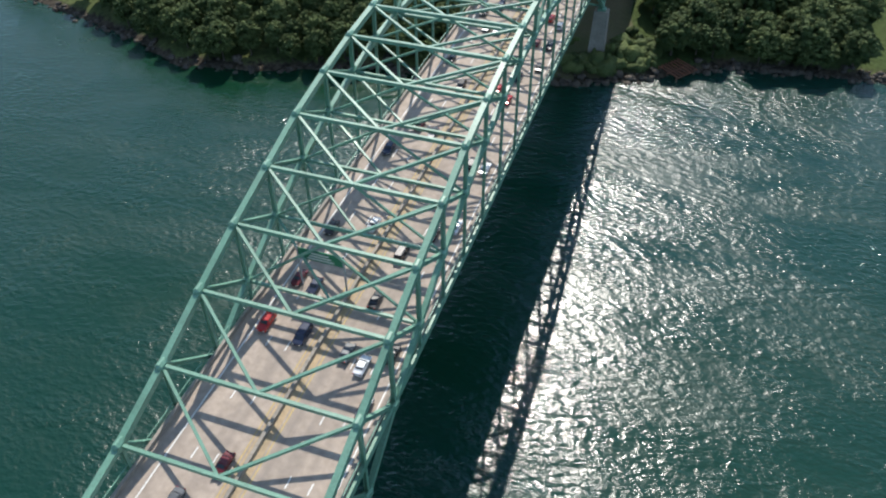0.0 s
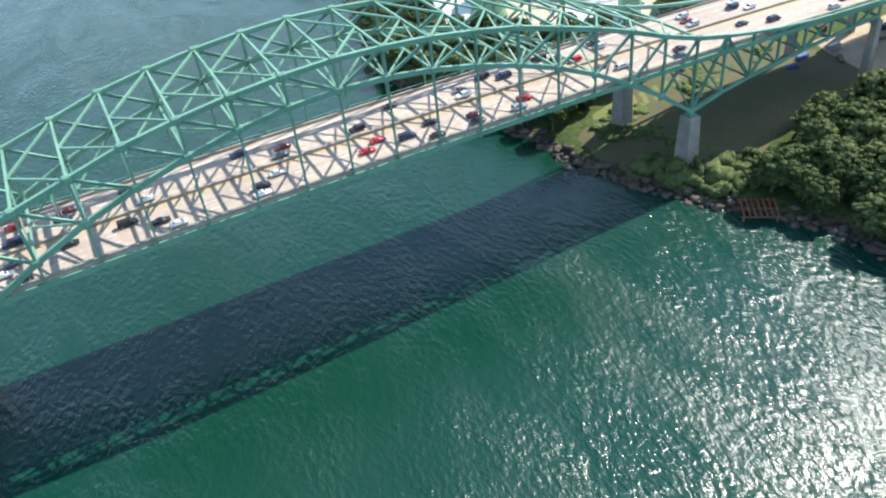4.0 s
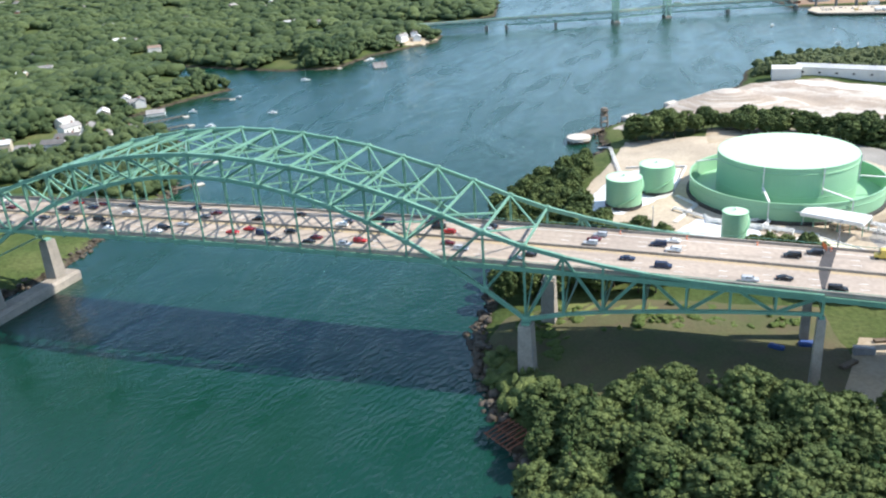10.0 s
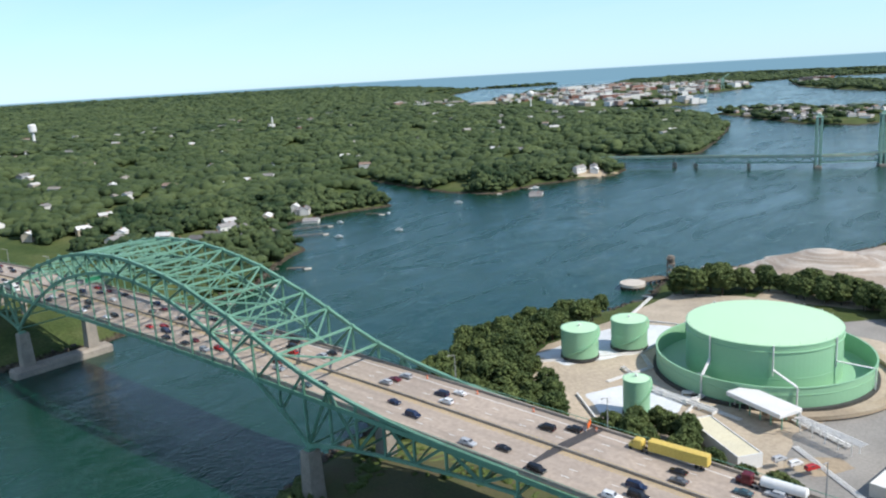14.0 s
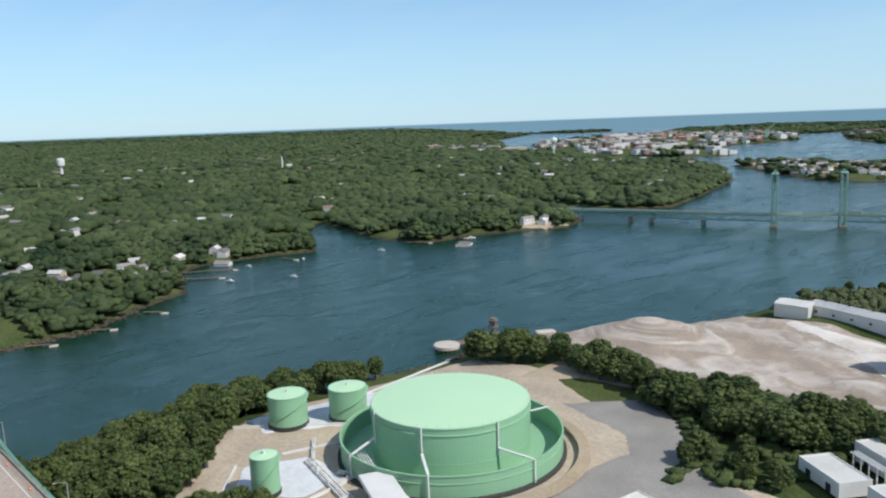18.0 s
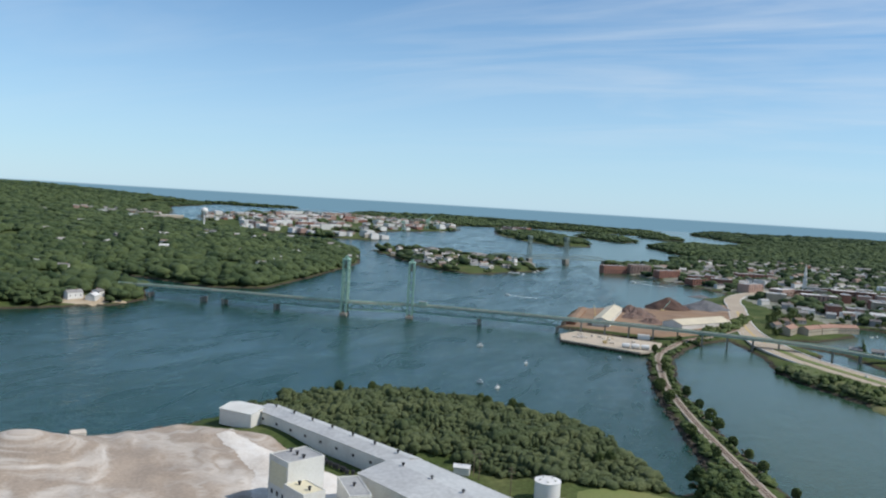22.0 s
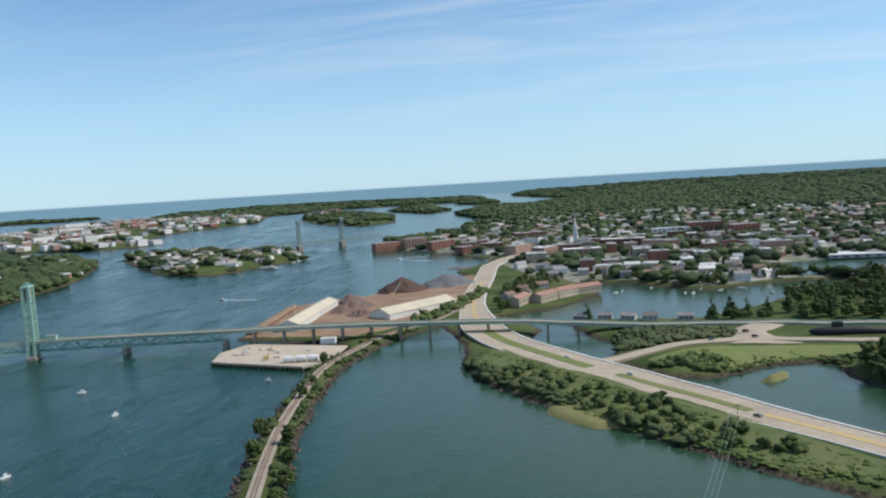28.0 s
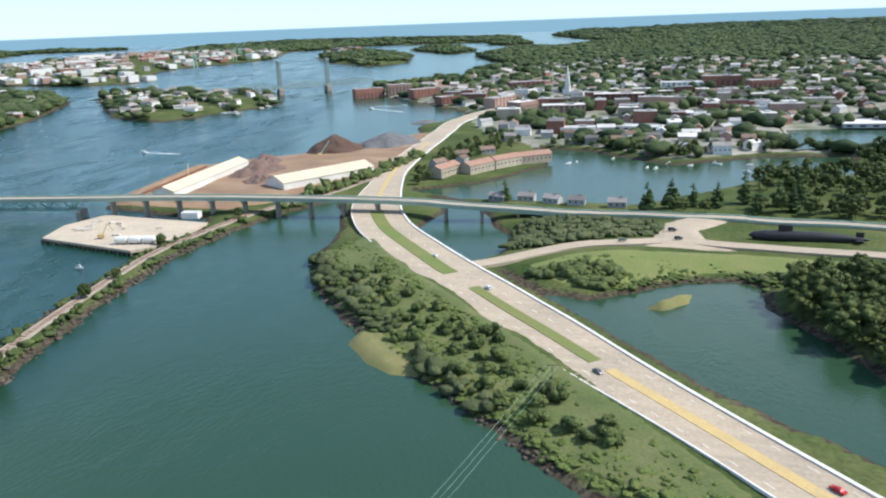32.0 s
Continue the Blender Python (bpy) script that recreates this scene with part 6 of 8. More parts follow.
# trees along the causeway
for k, (x, y) in enumerate(((441, 616), (434, 640), (424, 664), (452, 588), (462, 566), (412, 690), (470, 548), (392, 700), (486, 520), (404, 668), (428, 592), (446, 556), (378, 800), (360, 862), (372, 930), (384, 770))):
    plant(random.choice(BROAD), x, y, random.uniform(0.5, 0.85), "shore_tree", "dark tree beside the railway causeway", "causeway trees")
# the far side of the basin and the conifers on the pond
for x, y in ((655, 1000), (668, 1008), (683, 1004), (700, 1016), (708, 1000), (720, 1012), (640, 992), (735, 1018), (540, 1012), (728, 998)):
    plant(random.choice(CONIFER), x, y, random.uniform(0.9, 1.35), "conifer", "tall dark conifer beside the mill pond", "pond conifers", squash=1.2)


def crowns(name, x, y, z, r, h, tmpl, material, label, rough=0.25, seed=1):
    """One joined wood: a rumpled crown at each place, radius r, height h."""
    g = np.random.default_rng(seed)
    f, n = tmpl[0][1], len(x)
    V = np.stack([t[0] for t in tmpl])[g.integers(0, len(tmpl), n)]
    a = g.uniform(0, 2 * np.pi, n)[:, None]
    V = np.stack([V[:, :, 0] * np.cos(a) - V[:, :, 1] * np.sin(a), V[:, :, 0] * np.sin(a) + V[:, :, 1] * np.cos(a), V[:, :, 2]], 2)
    V = V * (1 + rough * g.standard_normal(V.shape[:2]))[:, :, None]
    v = V[0]
    out = np.empty((n, len(v), 3))
    out[:, :, 0] = x[:, None] + V[:, :, 0] * r[:, None]
    out[:, :, 1] = y[:, None] + V[:, :, 1] * r[:, None]
    out[:, :, 2] = z[:, None] + h[:, None] * (0.5 + 0.5 * V[:, :, 2])
    F = (f[None] + (np.arange(n) * len(v))[:, None, None]).reshape(-1, 3)
    return tagged(np_mesh(name, out.reshape(-1, 3), F, material), label, "trees", kind="stuff")


def brush(name, poly, gap, r, h, material, label, seed, keep=None):
    p = np.array(scatter(poly, gap, seed, keep))
    g = np.random.default_rng(seed)
    x, y = p[:, 0], p[:, 1]
    crowns(name, x, y, heights(x, y) - 0.4, g.choice((0.6, 0.75, 0.9, 1.1, 1.4, 1.9), len(x)) * g.uniform(0.9, 1.1, len(x)) * r, g.uniform(0.55, 1.35, len(x)) * h * (1 + 0.45 * waves(x, y, 38)), CROWNS2, material, label, 0.16, seed)


def grove(name, poly, gap, size, label, seed, keep=None):
    """A joined clump of full trees, each with trunk and crown, for ground far from the flight."""
    g = np.random.default_rng(seed)
    V, F, base = [], [], 0
    for x, y in scatter(poly, gap, seed, keep):
        me = LIGHT[int(g.integers(0, len(LIGHT)))]
        k, a = size * g.uniform(0.75, 1.3), g.uniform(0, 6.28)
        for m in me:
            v, f = arrays(m)
            if len(f):
                q = v * k
                V.append(np.stack([q[:, 0] * math.cos(a) - q[:, 1] * math.sin(a) + x, q[:, 0] * math.sin(a) + q[:, 1] * math.cos(a) + y, q[:, 2] + ground_at(x, y) - 0.2], 1))
                F.append(f + base)
                base += len(v)
    return tagged(np_mesh(name, np.concatenate(V), np.concatenate(F), LEAF), label, "trees", kind="stuff")


@functools.lru_cache(None)
def arrays(me):
    """Places and triangles of a mesh."""
    v = np.empty(len(me.vertices) * 3, np.float32)
    me.vertices.foreach_get("co", v)
    f = [(p.vertices[0], p.vertices[k], p.vertices[k + 1]) for p in me.polygons for k in range(1, len(p.vertices) - 1)]
    return v.reshape(-1, 3), np.array(f, int).reshape(-1, 3)


grove("grove", [(440, 500), (465, 470), (540, 400), (620, 395), (600, 372), (500, 380), (450, 440)], 8.0, 0.8, "full green trees at the end of the cove", 27, lambda x, y: edge_gap(RAILWAY, x, y, False) > 6)
grove("grove", [(434, 1020), (456, 1046), (470, 1075), (452, 1080), (436, 1200), (452, 1260), (500, 1275), (508, 1262), (486, 1210), (470, 1150), (440, 1100), (426, 1110)], 13, 0.62, "green trees between the avenue and the townhouses", 48, lambda x, y: edge_gap(AVENUE, x, y, False) > 19)
grove("grove", [(735, 1020), (800, 1030), (900, 1100), (900, 1250), (805, 1240), (797, 1150), (735, 1142), (696, 1085)], 15, 0.85, "leafy trees and gardens beside the mill pond", 52)
grove("grove", [(520, 1262), (575, 1246), (645, 1188), (730, 1238), (800, 1244), (800, 1262), (720, 1262), (650, 1222), (580, 1268), (520, 1285)], 12, 0.7, "leafy trees along the far pond shore", 49)
grove("grove", [(712, 786), (705, 822), (716, 850), (745, 870), (800, 870), (800, 780), (742, 766)], 8.0, 0.95, "dark full trees on the basin shore", 28)
grove("grove", [(560, 975), (640, 985), (690, 990), (800, 1010), (860, 1120), (860, 980), (700, 984), (600, 980)], 10, 0.8, "green street trees behind the ramp", 29, lambda x, y: edge_gap(LIFT_LINE, x, y, False) > 11)
SCRUB = leaf_material("grey_green_scrub", (0.028, 0.05, 0.018), (0.125, 0.145, 0.065), 0.06)
GRASSY = leaf_material("tall_grass_and_brush", (0.04, 0.075, 0.018), (0.15, 0.19, 0.055), 0.05)
brush("span_brush", [(102, -18), (98, 6), (106, 24), (140, 32), (202, 34), (204, 24), (150, 14), (124, 4), (126, -28)], 3.0, 1.5, 1.5, GRASSY, "low brush on the bank under the side span", 53, lambda x, y: waves(x, y, 30) > 0.0)
brush("span_brush", [(100, -10), (112, -36), (124, -46), (132, -30), (120, -20), (106, -6)], 3.0, 2.3, 4.2, LEAF, "dark bushes along the rocky bank", 54, lambda x, y: np.hypot(x - 117, y + 48) > 9)
MEADOW = mat("rough_meadow", (0.085, 0.118, 0.034), (0.13, 0.138, 0.052), 0.95, 0, 0.05, 1.0, 0.4, dirt=(0.06, 0.085, 0.025), dirt_amount=0.6)
pad("meadow", [(470, 872), (484, 830), (506, 804), (543, 764), (578, 732), (609, 707), (636, 682), (674, 662), (690, 672), (664, 700), (640, 726), (600, 768), (560, 810), (522, 850), (482, 904)], MEADOW, "rough green meadow between the avenue and the cove", 3.0, 0.4)
brush("scrub", [(190, 470), (192, 520), (206, 545), (232, 570), (270, 583), (322, 581), (377, 567), (408, 528), (432, 488), (404, 462), (352, 452), (330, 462), (300, 452), (230, 472)], 3.4, 2.0, 4.2, SCRUB,
      "dense grey-green scrub on the point", 31, lambda x, y: np.hypot(x - 346, y - 447) > 9)
for x, y in ((300, 578), (306, 574), (322, 576), (330, 570), (400, 505), (396, 498), (230, 560), (212, 548)):
    plant(random.choice(BROAD), x, y, random.uniform(0.5, 0.7), "broadleaf_tree", "dark round tree standing above the scrub", "point trees")
brush("bank_brush", [(468, 868), (482, 826), (504, 800), (541, 760), (576, 728), (607, 703), (634, 678), (672, 660), (690, 668), (664, 696), (640, 722), (600, 764), (560, 806), (522, 846), (480, 900)], 2.8, 1.4, 1.0, GRASSY,
      "low green brush between the avenue and the cove", 32, lambda x, y: (waves(x, y, 45) > -0.35) & (edge_gap(AVENUE, x, y, False) > 19))
brush("yard_brush", [(268, 246), (330, 250), (352, 268), (392, 250), (400, 300), (350, 305), (290, 300), (232, 290), (246, 264)], 3.2, 2.0, 2.6, SCRUB, "olive brush between the tank yard and the gypsum yard", 50, lambda x, y: waves(x, y, 50) > -0.35)
brush("yard_brush", [(176, 284), (232, 264), (262, 228), (276, 192), (300, 205), (322, 258), (300, 316), (236, 290)], 3.0, 2.0, 2.8, LEAF, "green brush and saplings beside the tank road", 55, lambda x, y: waves(x, y, 34) > -0.45)
for x, y in ((232, 276), (240, 270), (247, 262), (262, 252), (270, 240), (278, 256), (284, 232), (288, 214), (292, 262), (300, 246), (306, 270), (274, 214), (250, 278), (262, 268)):
    plant(random.choice(BROAD), x, y, random.uniform(0.6, 0.95), "shade_tree", "round dark tree in the brush beside the tank road", "tank road trees", squash=1.2)
brush("ramp_brush", [(588, 862), (602, 880), (650, 885), (690, 880), (770, 874), (700, 852), (664, 842), (632, 836)], 3.0, 1.5, 1.1, GRASSY, "low brush on the grass beside the basin", 51, lambda x, y: waves(x, y, 40) > -0.2)
brush("tall_brush", [(462, 868), (476, 824), (500, 796), (538, 757), (572, 724), (603, 699), (612, 708), (580, 736), (545, 775), (512, 815), (486, 870)], 4.6, 2.6, 4.2, SCRUB,
      "taller dark brush along the cove shore", 39, lambda x, y: (waves(x, y, 60) > -0.05) & (edge_gap(AVENUE, x, y, False) > 22))
for x, y in scatter([(500, 806), (560, 750), (630, 690), (660, 690), (600, 760), (540, 815), (500, 850)], 11, 33):
    plant(random.choice(BUSH), x, y, random.uniform(1.3, 2.2), "bush", "rounded green bush beside the avenue", "avenue bushes", "bush")
brush("bank_brush", [(572, 890), (600, 908), (632, 920), (650, 930), (652, 954), (600, 960), (570, 950), (556, 915)], 3.2, 2.2, 3.0, SCRUB, "green brush inside the ramp", 34)
brush("bank_brush", [(590, 850), (606, 866), (626, 868), (640, 850), (628, 832), (610, 846)], 3.2, 2.3, 3.4, LEAF, "dark bushes beside the low bridge", 35)
brush("bank_brush", [(640, 858), (720, 872), (800, 872), (760, 862), (690, 866)], 4.0, 2.0, 2.2, SCRUB, "brush along the side road", 36)
brush("causeway_brush", [(432, 500), (445, 548), (420, 615), (392, 700), (374, 766), (359, 846), (360, 900), (388, 1000), (404, 1010), (392, 960), (379, 905), (377, 845), (391, 767), (408, 704), (438, 622), (470, 545), (498, 480)], 3.4, 1.8, 2.6, LEAF,
      "green brush along the railway causeway", 37, lambda x, y: (edge_gap(RAILWAY, x, y, False) > 4.5) & (waves(x, y, 40) > -0.25))
brush("port_brush", [(385, 970), (402, 1015), (420, 1085), (425, 1170), (412, 1180), (404, 1090), (388, 1020)], 4.5, 2.6, 5, LEAF, "green trees between the port and the avenue", 38)

# rocks and boulders strewn along the tide line
ROCK = mat("dark_shore_rock", (0.11, 0.09, 0.07), (0.055, 0.045, 0.036), 0.9, 0, 0.25, 2.0, 0.5, dirt=(0.03, 0.03, 0.02), dirt_amount=0.6)
STONES = [bossed(ICO1, 4, 420 + k) for k in range(6)]


def boulders(line, n, size, label, seed):
    """Loose stones along a shore line, joined."""
    g = np.random.default_rng(seed)
    p = np.array(line, float)
    seg = np.hypot(*(p[1:] - p[:-1]).T)
    k = g.choice(len(seg), n, p=seg / seg.sum())
    q = p[k] + (p[k + 1] - p[k]) * g.random(n)[:, None] + g.normal(0, 2.2, (n, 2))
    x, y = q[:, 0], q[:, 1]
    ok = (shore_gap(x, y) > -2.5) & (np.hypot(x - 117, y + 48) > 8)
    x, y = x[ok], y[ok]
    r = g.uniform(0.4, 1.0, len(x)) ** 1.6 * size
    ob = crowns("shore_rocks", x, y, np.maximum(heights(x, y), -0.4) - r * 0.4, r, r * g.uniform(0.9, 1.5, len(x)), STONES, ROCK, label, 0.15, seed)
    return tagged(ob, category="rocks")


boulders([(140, -150), (131, -85), (127, -65), (118, -51), (109, -38), (97, -12), (89, 10), (84, 60)], 520, 2.2, "dark rocks along the bank below the bridge", 61)
boulders([(84, 60), (68, 105), (62, 135), (74, 164), (89, 215), (99, 257), (88, 300), (103, 326), (133, 373), (163, 404), (180, 448)], 420, 2.0, "dark rocks along the yard shore", 62)
boulders([(443, 505), (440, 548), (418, 612), (390, 697), (373, 764), (357, 844), (358, 905)], 360, 1.7, "stones along the river side of the causeway", 63)
boulders([(474, 545), (441, 622), (411, 704), (394, 767), (379, 845), (382, 905)], 320, 1.7, "stones along the cove side of the causeway", 64)
boulders([(457, 905), (460, 880), (467, 852), (494, 808), (526, 772), (557, 742), (583, 722), (607, 701), (638, 672)], 300, 1.5, "brown stones along the cove shore", 65)
boulders([(-160, -120), (-128, -30), (-122, 30), (-132, 70), (-138, 89), (-141, 110), (-142, 146), (-187, 202)], 260, 2.0, "dark rocks on the wooded far bank", 66)

# the woods of the far banks, joined: finer and closer near by, coarser far off
HOUSES = []


def clearing(x, y):
    """Places kept free of trees: roads, bridge ends, towns."""
    free = np.ones(x.shape, bool)
    free &= edge_gap([(-560, 0), (-110, 0)], x, y, False) > 22
    free &= edge_gap(LIFT_LINE, x, y, False) > 9
    free &= ~inside([(-1400, 400), (-1250, 420), (-1230, 540), (-1420, 500)], x, y)
    for hx, hy, hr in HOUSES:
        free &= np.hypot(x - hx, y - hy) > hr
    return free


KIT_HOUSES = [(-278, 206), (-276, 190), (-268, 259), (-262, 226), (-576, 409), (-575, 452), (-578, 490), (-588, 292), (-332, 258), (-317, 182), (-334, 352), (-458, 874), (-430, 884), (-873, 1427), (-209, 726), (-187, 562), (-351, 154), (-298, 248), (-290, 178), (-305, 335), (-456, 845), (-415, 852), (-200, 712), (-215, 700), (-182, 552), (-827, 1372), (-300, 1122),
              (-376, 175), (-336, 349), (-350, 352), (-420, 160), (-310, 240), (-620, 700), (-640, 690), (-700, 330), (-760, 520), (-900, 640), (-480, 210), (-440, 120), (-520, 120), (-600, 200), (-330, 300),
              (-880, 300), (-960, 420), (-700, 930), (-640, 1080), (-560, 1180), (-480, 1290), (-420, 1380), (-360, 1240), (-310, 1180), (-1000, 900), (-1100, 700)]
HOUSES += [(x + 6, y - 7, 15) for x, y in KIT_HOUSES]
gk = np.random.default_rng(77)
INLAND = [(float(x), float(y)) for x, y in zip(gk.uniform(-1900, -420, 80), gk.uniform(150, 1900, 80)) if shore_gap([x], [y])[0] > 40]
HOUSES += [(x + 5, y - 12, 15) for x, y in INLAND]


def far_wood(name, d0, d1, gap, tmpl, label, seed, region, rmul=0.62):
    """Crowns over all land between two distances from the flight."""
    g = np.random.default_rng(seed)
    xs, ys = np.arange(-4600 if d0 < 4700 else -8800, 3400 if d0 < 4700 else 8800, gap), np.arange(-700, 4900 if d0 < 4700 else 8600, gap)
    X, Y = np.meshgrid(xs, ys)
    x, y = X.ravel() + g.uniform(-0.5, 0.5, X.size) * gap, Y.ravel() + g.uniform(-0.5, 0.5, X.size) * gap
    d = np.hypot(x - 430, y - 100)
    seen = np.abs(np.arctan2(x - 430, y - 100) + 0.3) < 1.25
    ok = (d > d0) & (d < d1) & seen & region(x, y)
    x, y = x[ok], y[ok]
    ok = (shore_gap(x, y) > 4) & clearing(x, y) & (waves(x, y, 210) > -0.72)
    x, y = x[ok], y[ok]
    r = gap * rmul * g.choice((0.7, 0.85, 1.0, 1.15, 1.5), len(x)) * g.uniform(0.9, 1.15, len(x))
    h = g.uniform(7, 13, len(x)) * (r / (gap * rmul)) ** 0.5 * (1 + 0.3 * waves(x, y, 130))
    crowns(name, x, y, heights(x, y) - 1.0, r, h, tmpl, LEAF_FAR, label, 0.06, seed)


kitt = lambda x, y: (x < -118) & inside(KITTERY, x, y) & ~inside(SHIPYARD, x, y) & ~inside(BADGER, x, y)  # noqa: E731
TOWN_AREA = [(100, 1780), (258, 1690), (390, 1540), (395, 1430), (470, 1270), (520, 1265), (580, 1250), (648, 1190), (728, 1236), (900, 1250), (1300, 1300), (1700, 2100), (1500, 2500), (900, 2650), (400, 2600), (190, 2420), (190, 2180), (120, 2050)]
south_far = lambda x, y: (x > -60) & (y > 1900) & ~inside(TOWN_AREA, x, y) & (x < 3300)  # noqa: E731
isles = lambda x, y: (inside(OUTER, x, y) & (waves(x, y, 150) > -0.2)) | inside(OUTER_2, x, y) | inside(OUTER_3, x, y) | inside(OUTER_4, x, y) | inside(OUTER_5, x, y) | (inside(SHIPYARD, x, y) & (waves(x, y, 260) > 0.5)) | (inside(BADGER, x, y) & (waves(x + 30, y, 120) > 0.12))  # noqa: E731
far_wood("woodland", 300, 900, 8.0, CLUSTERS, "dense mixed green woods behind the near shore", 41, kitt, 0.74)
far_wood("woodland", 900, 1700, 10.5, CROWNS2, "dense dark green woods inland", 42, kitt, 0.68)
far_wood("woodland", 1700, 4700, 16, CROWNS1, "distant dark green woods reaching the horizon", 43, kitt, 0.7)
far_wood("woodland", 1500, 4700, 13.5, CROWNS1, "distant woods behind the town", 44, south_far, 0.7)
far_wood("woodland", 1200, 4700, 13, CROWNS1, "wooded islands in the harbour", 45, isles, 0.7)
far_wood("woodland", 4700, 10500, 30, CROWNS1, "woods along the far coast", 47, lambda x, y: kitt(x, y) | ((x > -200) & (y > 2600)) | inside(OUTER_3, x, y) | inside(OUTER_4, x, y) | inside(OUTER_5, x, y), 0.7)

# ---------- houses and towns ----------
BRICK = mat("red_brick", (0.26, 0.12, 0.085), (0.2, 0.095, 0.07), 0.85, 0, 0.2, 4.0, 0.1, vary=0.25)
BRICK_PINK = mat("pale_brick", (0.36, 0.24, 0.19), (0.3, 0.2, 0.16), 0.85, 0, 0.2, 4.0, 0.1, vary=0.2)
CLAPBOARD = mat("white_clapboard", (0.68, 0.67, 0.63), (0.58, 0.57, 0.54), 0.7, 0, 0.2, 4.0, 0.05, vary=0.15)
GREYBOARD = mat("grey_clapboard", (0.36, 0.36, 0.35), (0.28, 0.28, 0.28), 0.75, 0, 0.2, 4.0, 0.05, vary=0.3)
TANBOARD = mat("tan_clapboard", (0.42, 0.36, 0.27), (0.34, 0.3, 0.23), 0.75, 0, 0.2, 4.0, 0.05, vary=0.25)
SHINGLE = mat("grey_shingle_roof", (0.22, 0.21, 0.2), (0.16, 0.15, 0.145), 0.9, 0, 0.3, 4.0, 0.1, vary=0.4)
SHINGLE_BROWN = mat("brown_shingle_roof", (0.2, 0.14, 0.1), (0.15, 0.11, 0.085), 0.9, 0, 0.3, 4.0, 0.1, vary=0.3)
SHINGLE_RED = mat("red_tile_roof", (0.34, 0.2, 0.145), (0.28, 0.165, 0.12), 0.85, 0, 0.3, 4.0, 0.1)
PALE_ROOF = mat("pale_flat_roof", (0.6, 0.59, 0.57), (0.5, 0.49, 0.47), 0.8, 0, 0.1, 1.5, 0.05, vary=0.2)
GLASS_DARK = mat("dark_window_glass", (0.03, 0.035, 0.045), None, 0.12, 0, 1.0, 1.0, 0.0, spec=0.6)


def house(x, y, w, d, h, turn, wall, roof, label, group, pitch=0.55, windows=0, z=None, name="house"):
    """A gabled house: walls, two roof slopes, chimney, windows."""
    p = thing(name, pose(x, y, (ground_at(x, y) if z is None else z) - 0.3, 0, 0, turn), label, "house", group)
    top = h + d / 2 * pitch
    bm = bmesh.new()
    prof = [(-d / 2, 0), (d / 2, 0), (d / 2, h), (0, top), (-d / 2, h)]
    lo, hi = [[bm.verts.new((q, yy, zz)) for yy, zz in prof] for q in (-w / 2, w / 2)]
    bm.faces.new(lo)
    bm.faces.new(hi[::-1])
    for k in (0, 1, 4):
        bm.faces.new((lo[k], hi[k], hi[(k + 1) % 5], lo[(k + 1) % 5]))
    bmesh.ops.recalc_face_normals(bm, faces=bm.faces[:])
    part("wall", bm, wall, p)
    bm = bmesh.new()
    e, t = 0.4, 0.22
    prof = [(-d / 2 - e, h - e * pitch), (0, top), (d / 2 + e, h - e * pitch), (d / 2 + e, h - e * pitch + t), (0, top + t), (-d / 2 - e, h - e * pitch + t)]
    lo, hi = [[bm.verts.new((q, yy, zz)) for yy, zz in prof] for q in (-w / 2 - e, w / 2 + e)]
    for a, b in ((0, 1), (1, 2), (2, 3), (3, 4), (4, 5), (5, 0)):
        bm.faces.new((lo[a], hi[a], hi[b], lo[b]))
    for r in (lo, hi):
        bm.faces.new((r[0], r[1], r[4], r[5]))
        bm.faces.new((r[1], r[2], r[3], r[4]))
    bmesh.ops.recalc_face_normals(bm, faces=bm.faces[:])
    part("roof", bm, roof, p)
    part("chimney", box_bm(0.9, 0.9, 2.0, pose(w * 0.2, 0, top - 0.6)), BRICK, p)
    for k in range(windows):
        part("window", box_bm(1.2, 0.1, 1.5, pose(-w / 2 + (k + 0.5) * w / windows, -d / 2 - 0.03, h * 0.45)), GLASS_DARK, p)
    return p


def block(x, y, w, d, floors, turn, wall, roof, label, group, windows=0, z=None, name="town_building"):
    """A flat-roofed town building with rows of windows."""
    zz = (ground_at(x, y) if z is None else z) - 0.3
    h = floors * 3.4 + 0.8
    p = thing(name, pose(x, y, zz, 0, 0, turn), label, "building", group)
    part("wall", box_bm(w, d, h), wall, p)
    part("roof", box_bm(w - 0.7, d - 0.7, 0.1, pose(0, 0, h)), roof, p)
    for s in (-1, 1) if windows else ():
        part("parapet", box_bm(w, 0.35, 0.6, pose(0, s * (d / 2 - 0.17), h)), wall, p)
    part("roof_unit", box_bm(w * 0.2, d * 0.25, 1.6, pose(w * 0.15, d * 0.1, h + 0.1)), GREYBOARD, p)
    for f in range(min(floors, 4)):
        for k in range(windows):
            part("window", box_bm(w / windows * 0.45, 0.1, 1.7, pose(-w / 2 + (k + 0.5) * w / windows, -d / 2 - 0.03, f * 3.4 + 1.3)), GLASS_DARK, p)
    return p


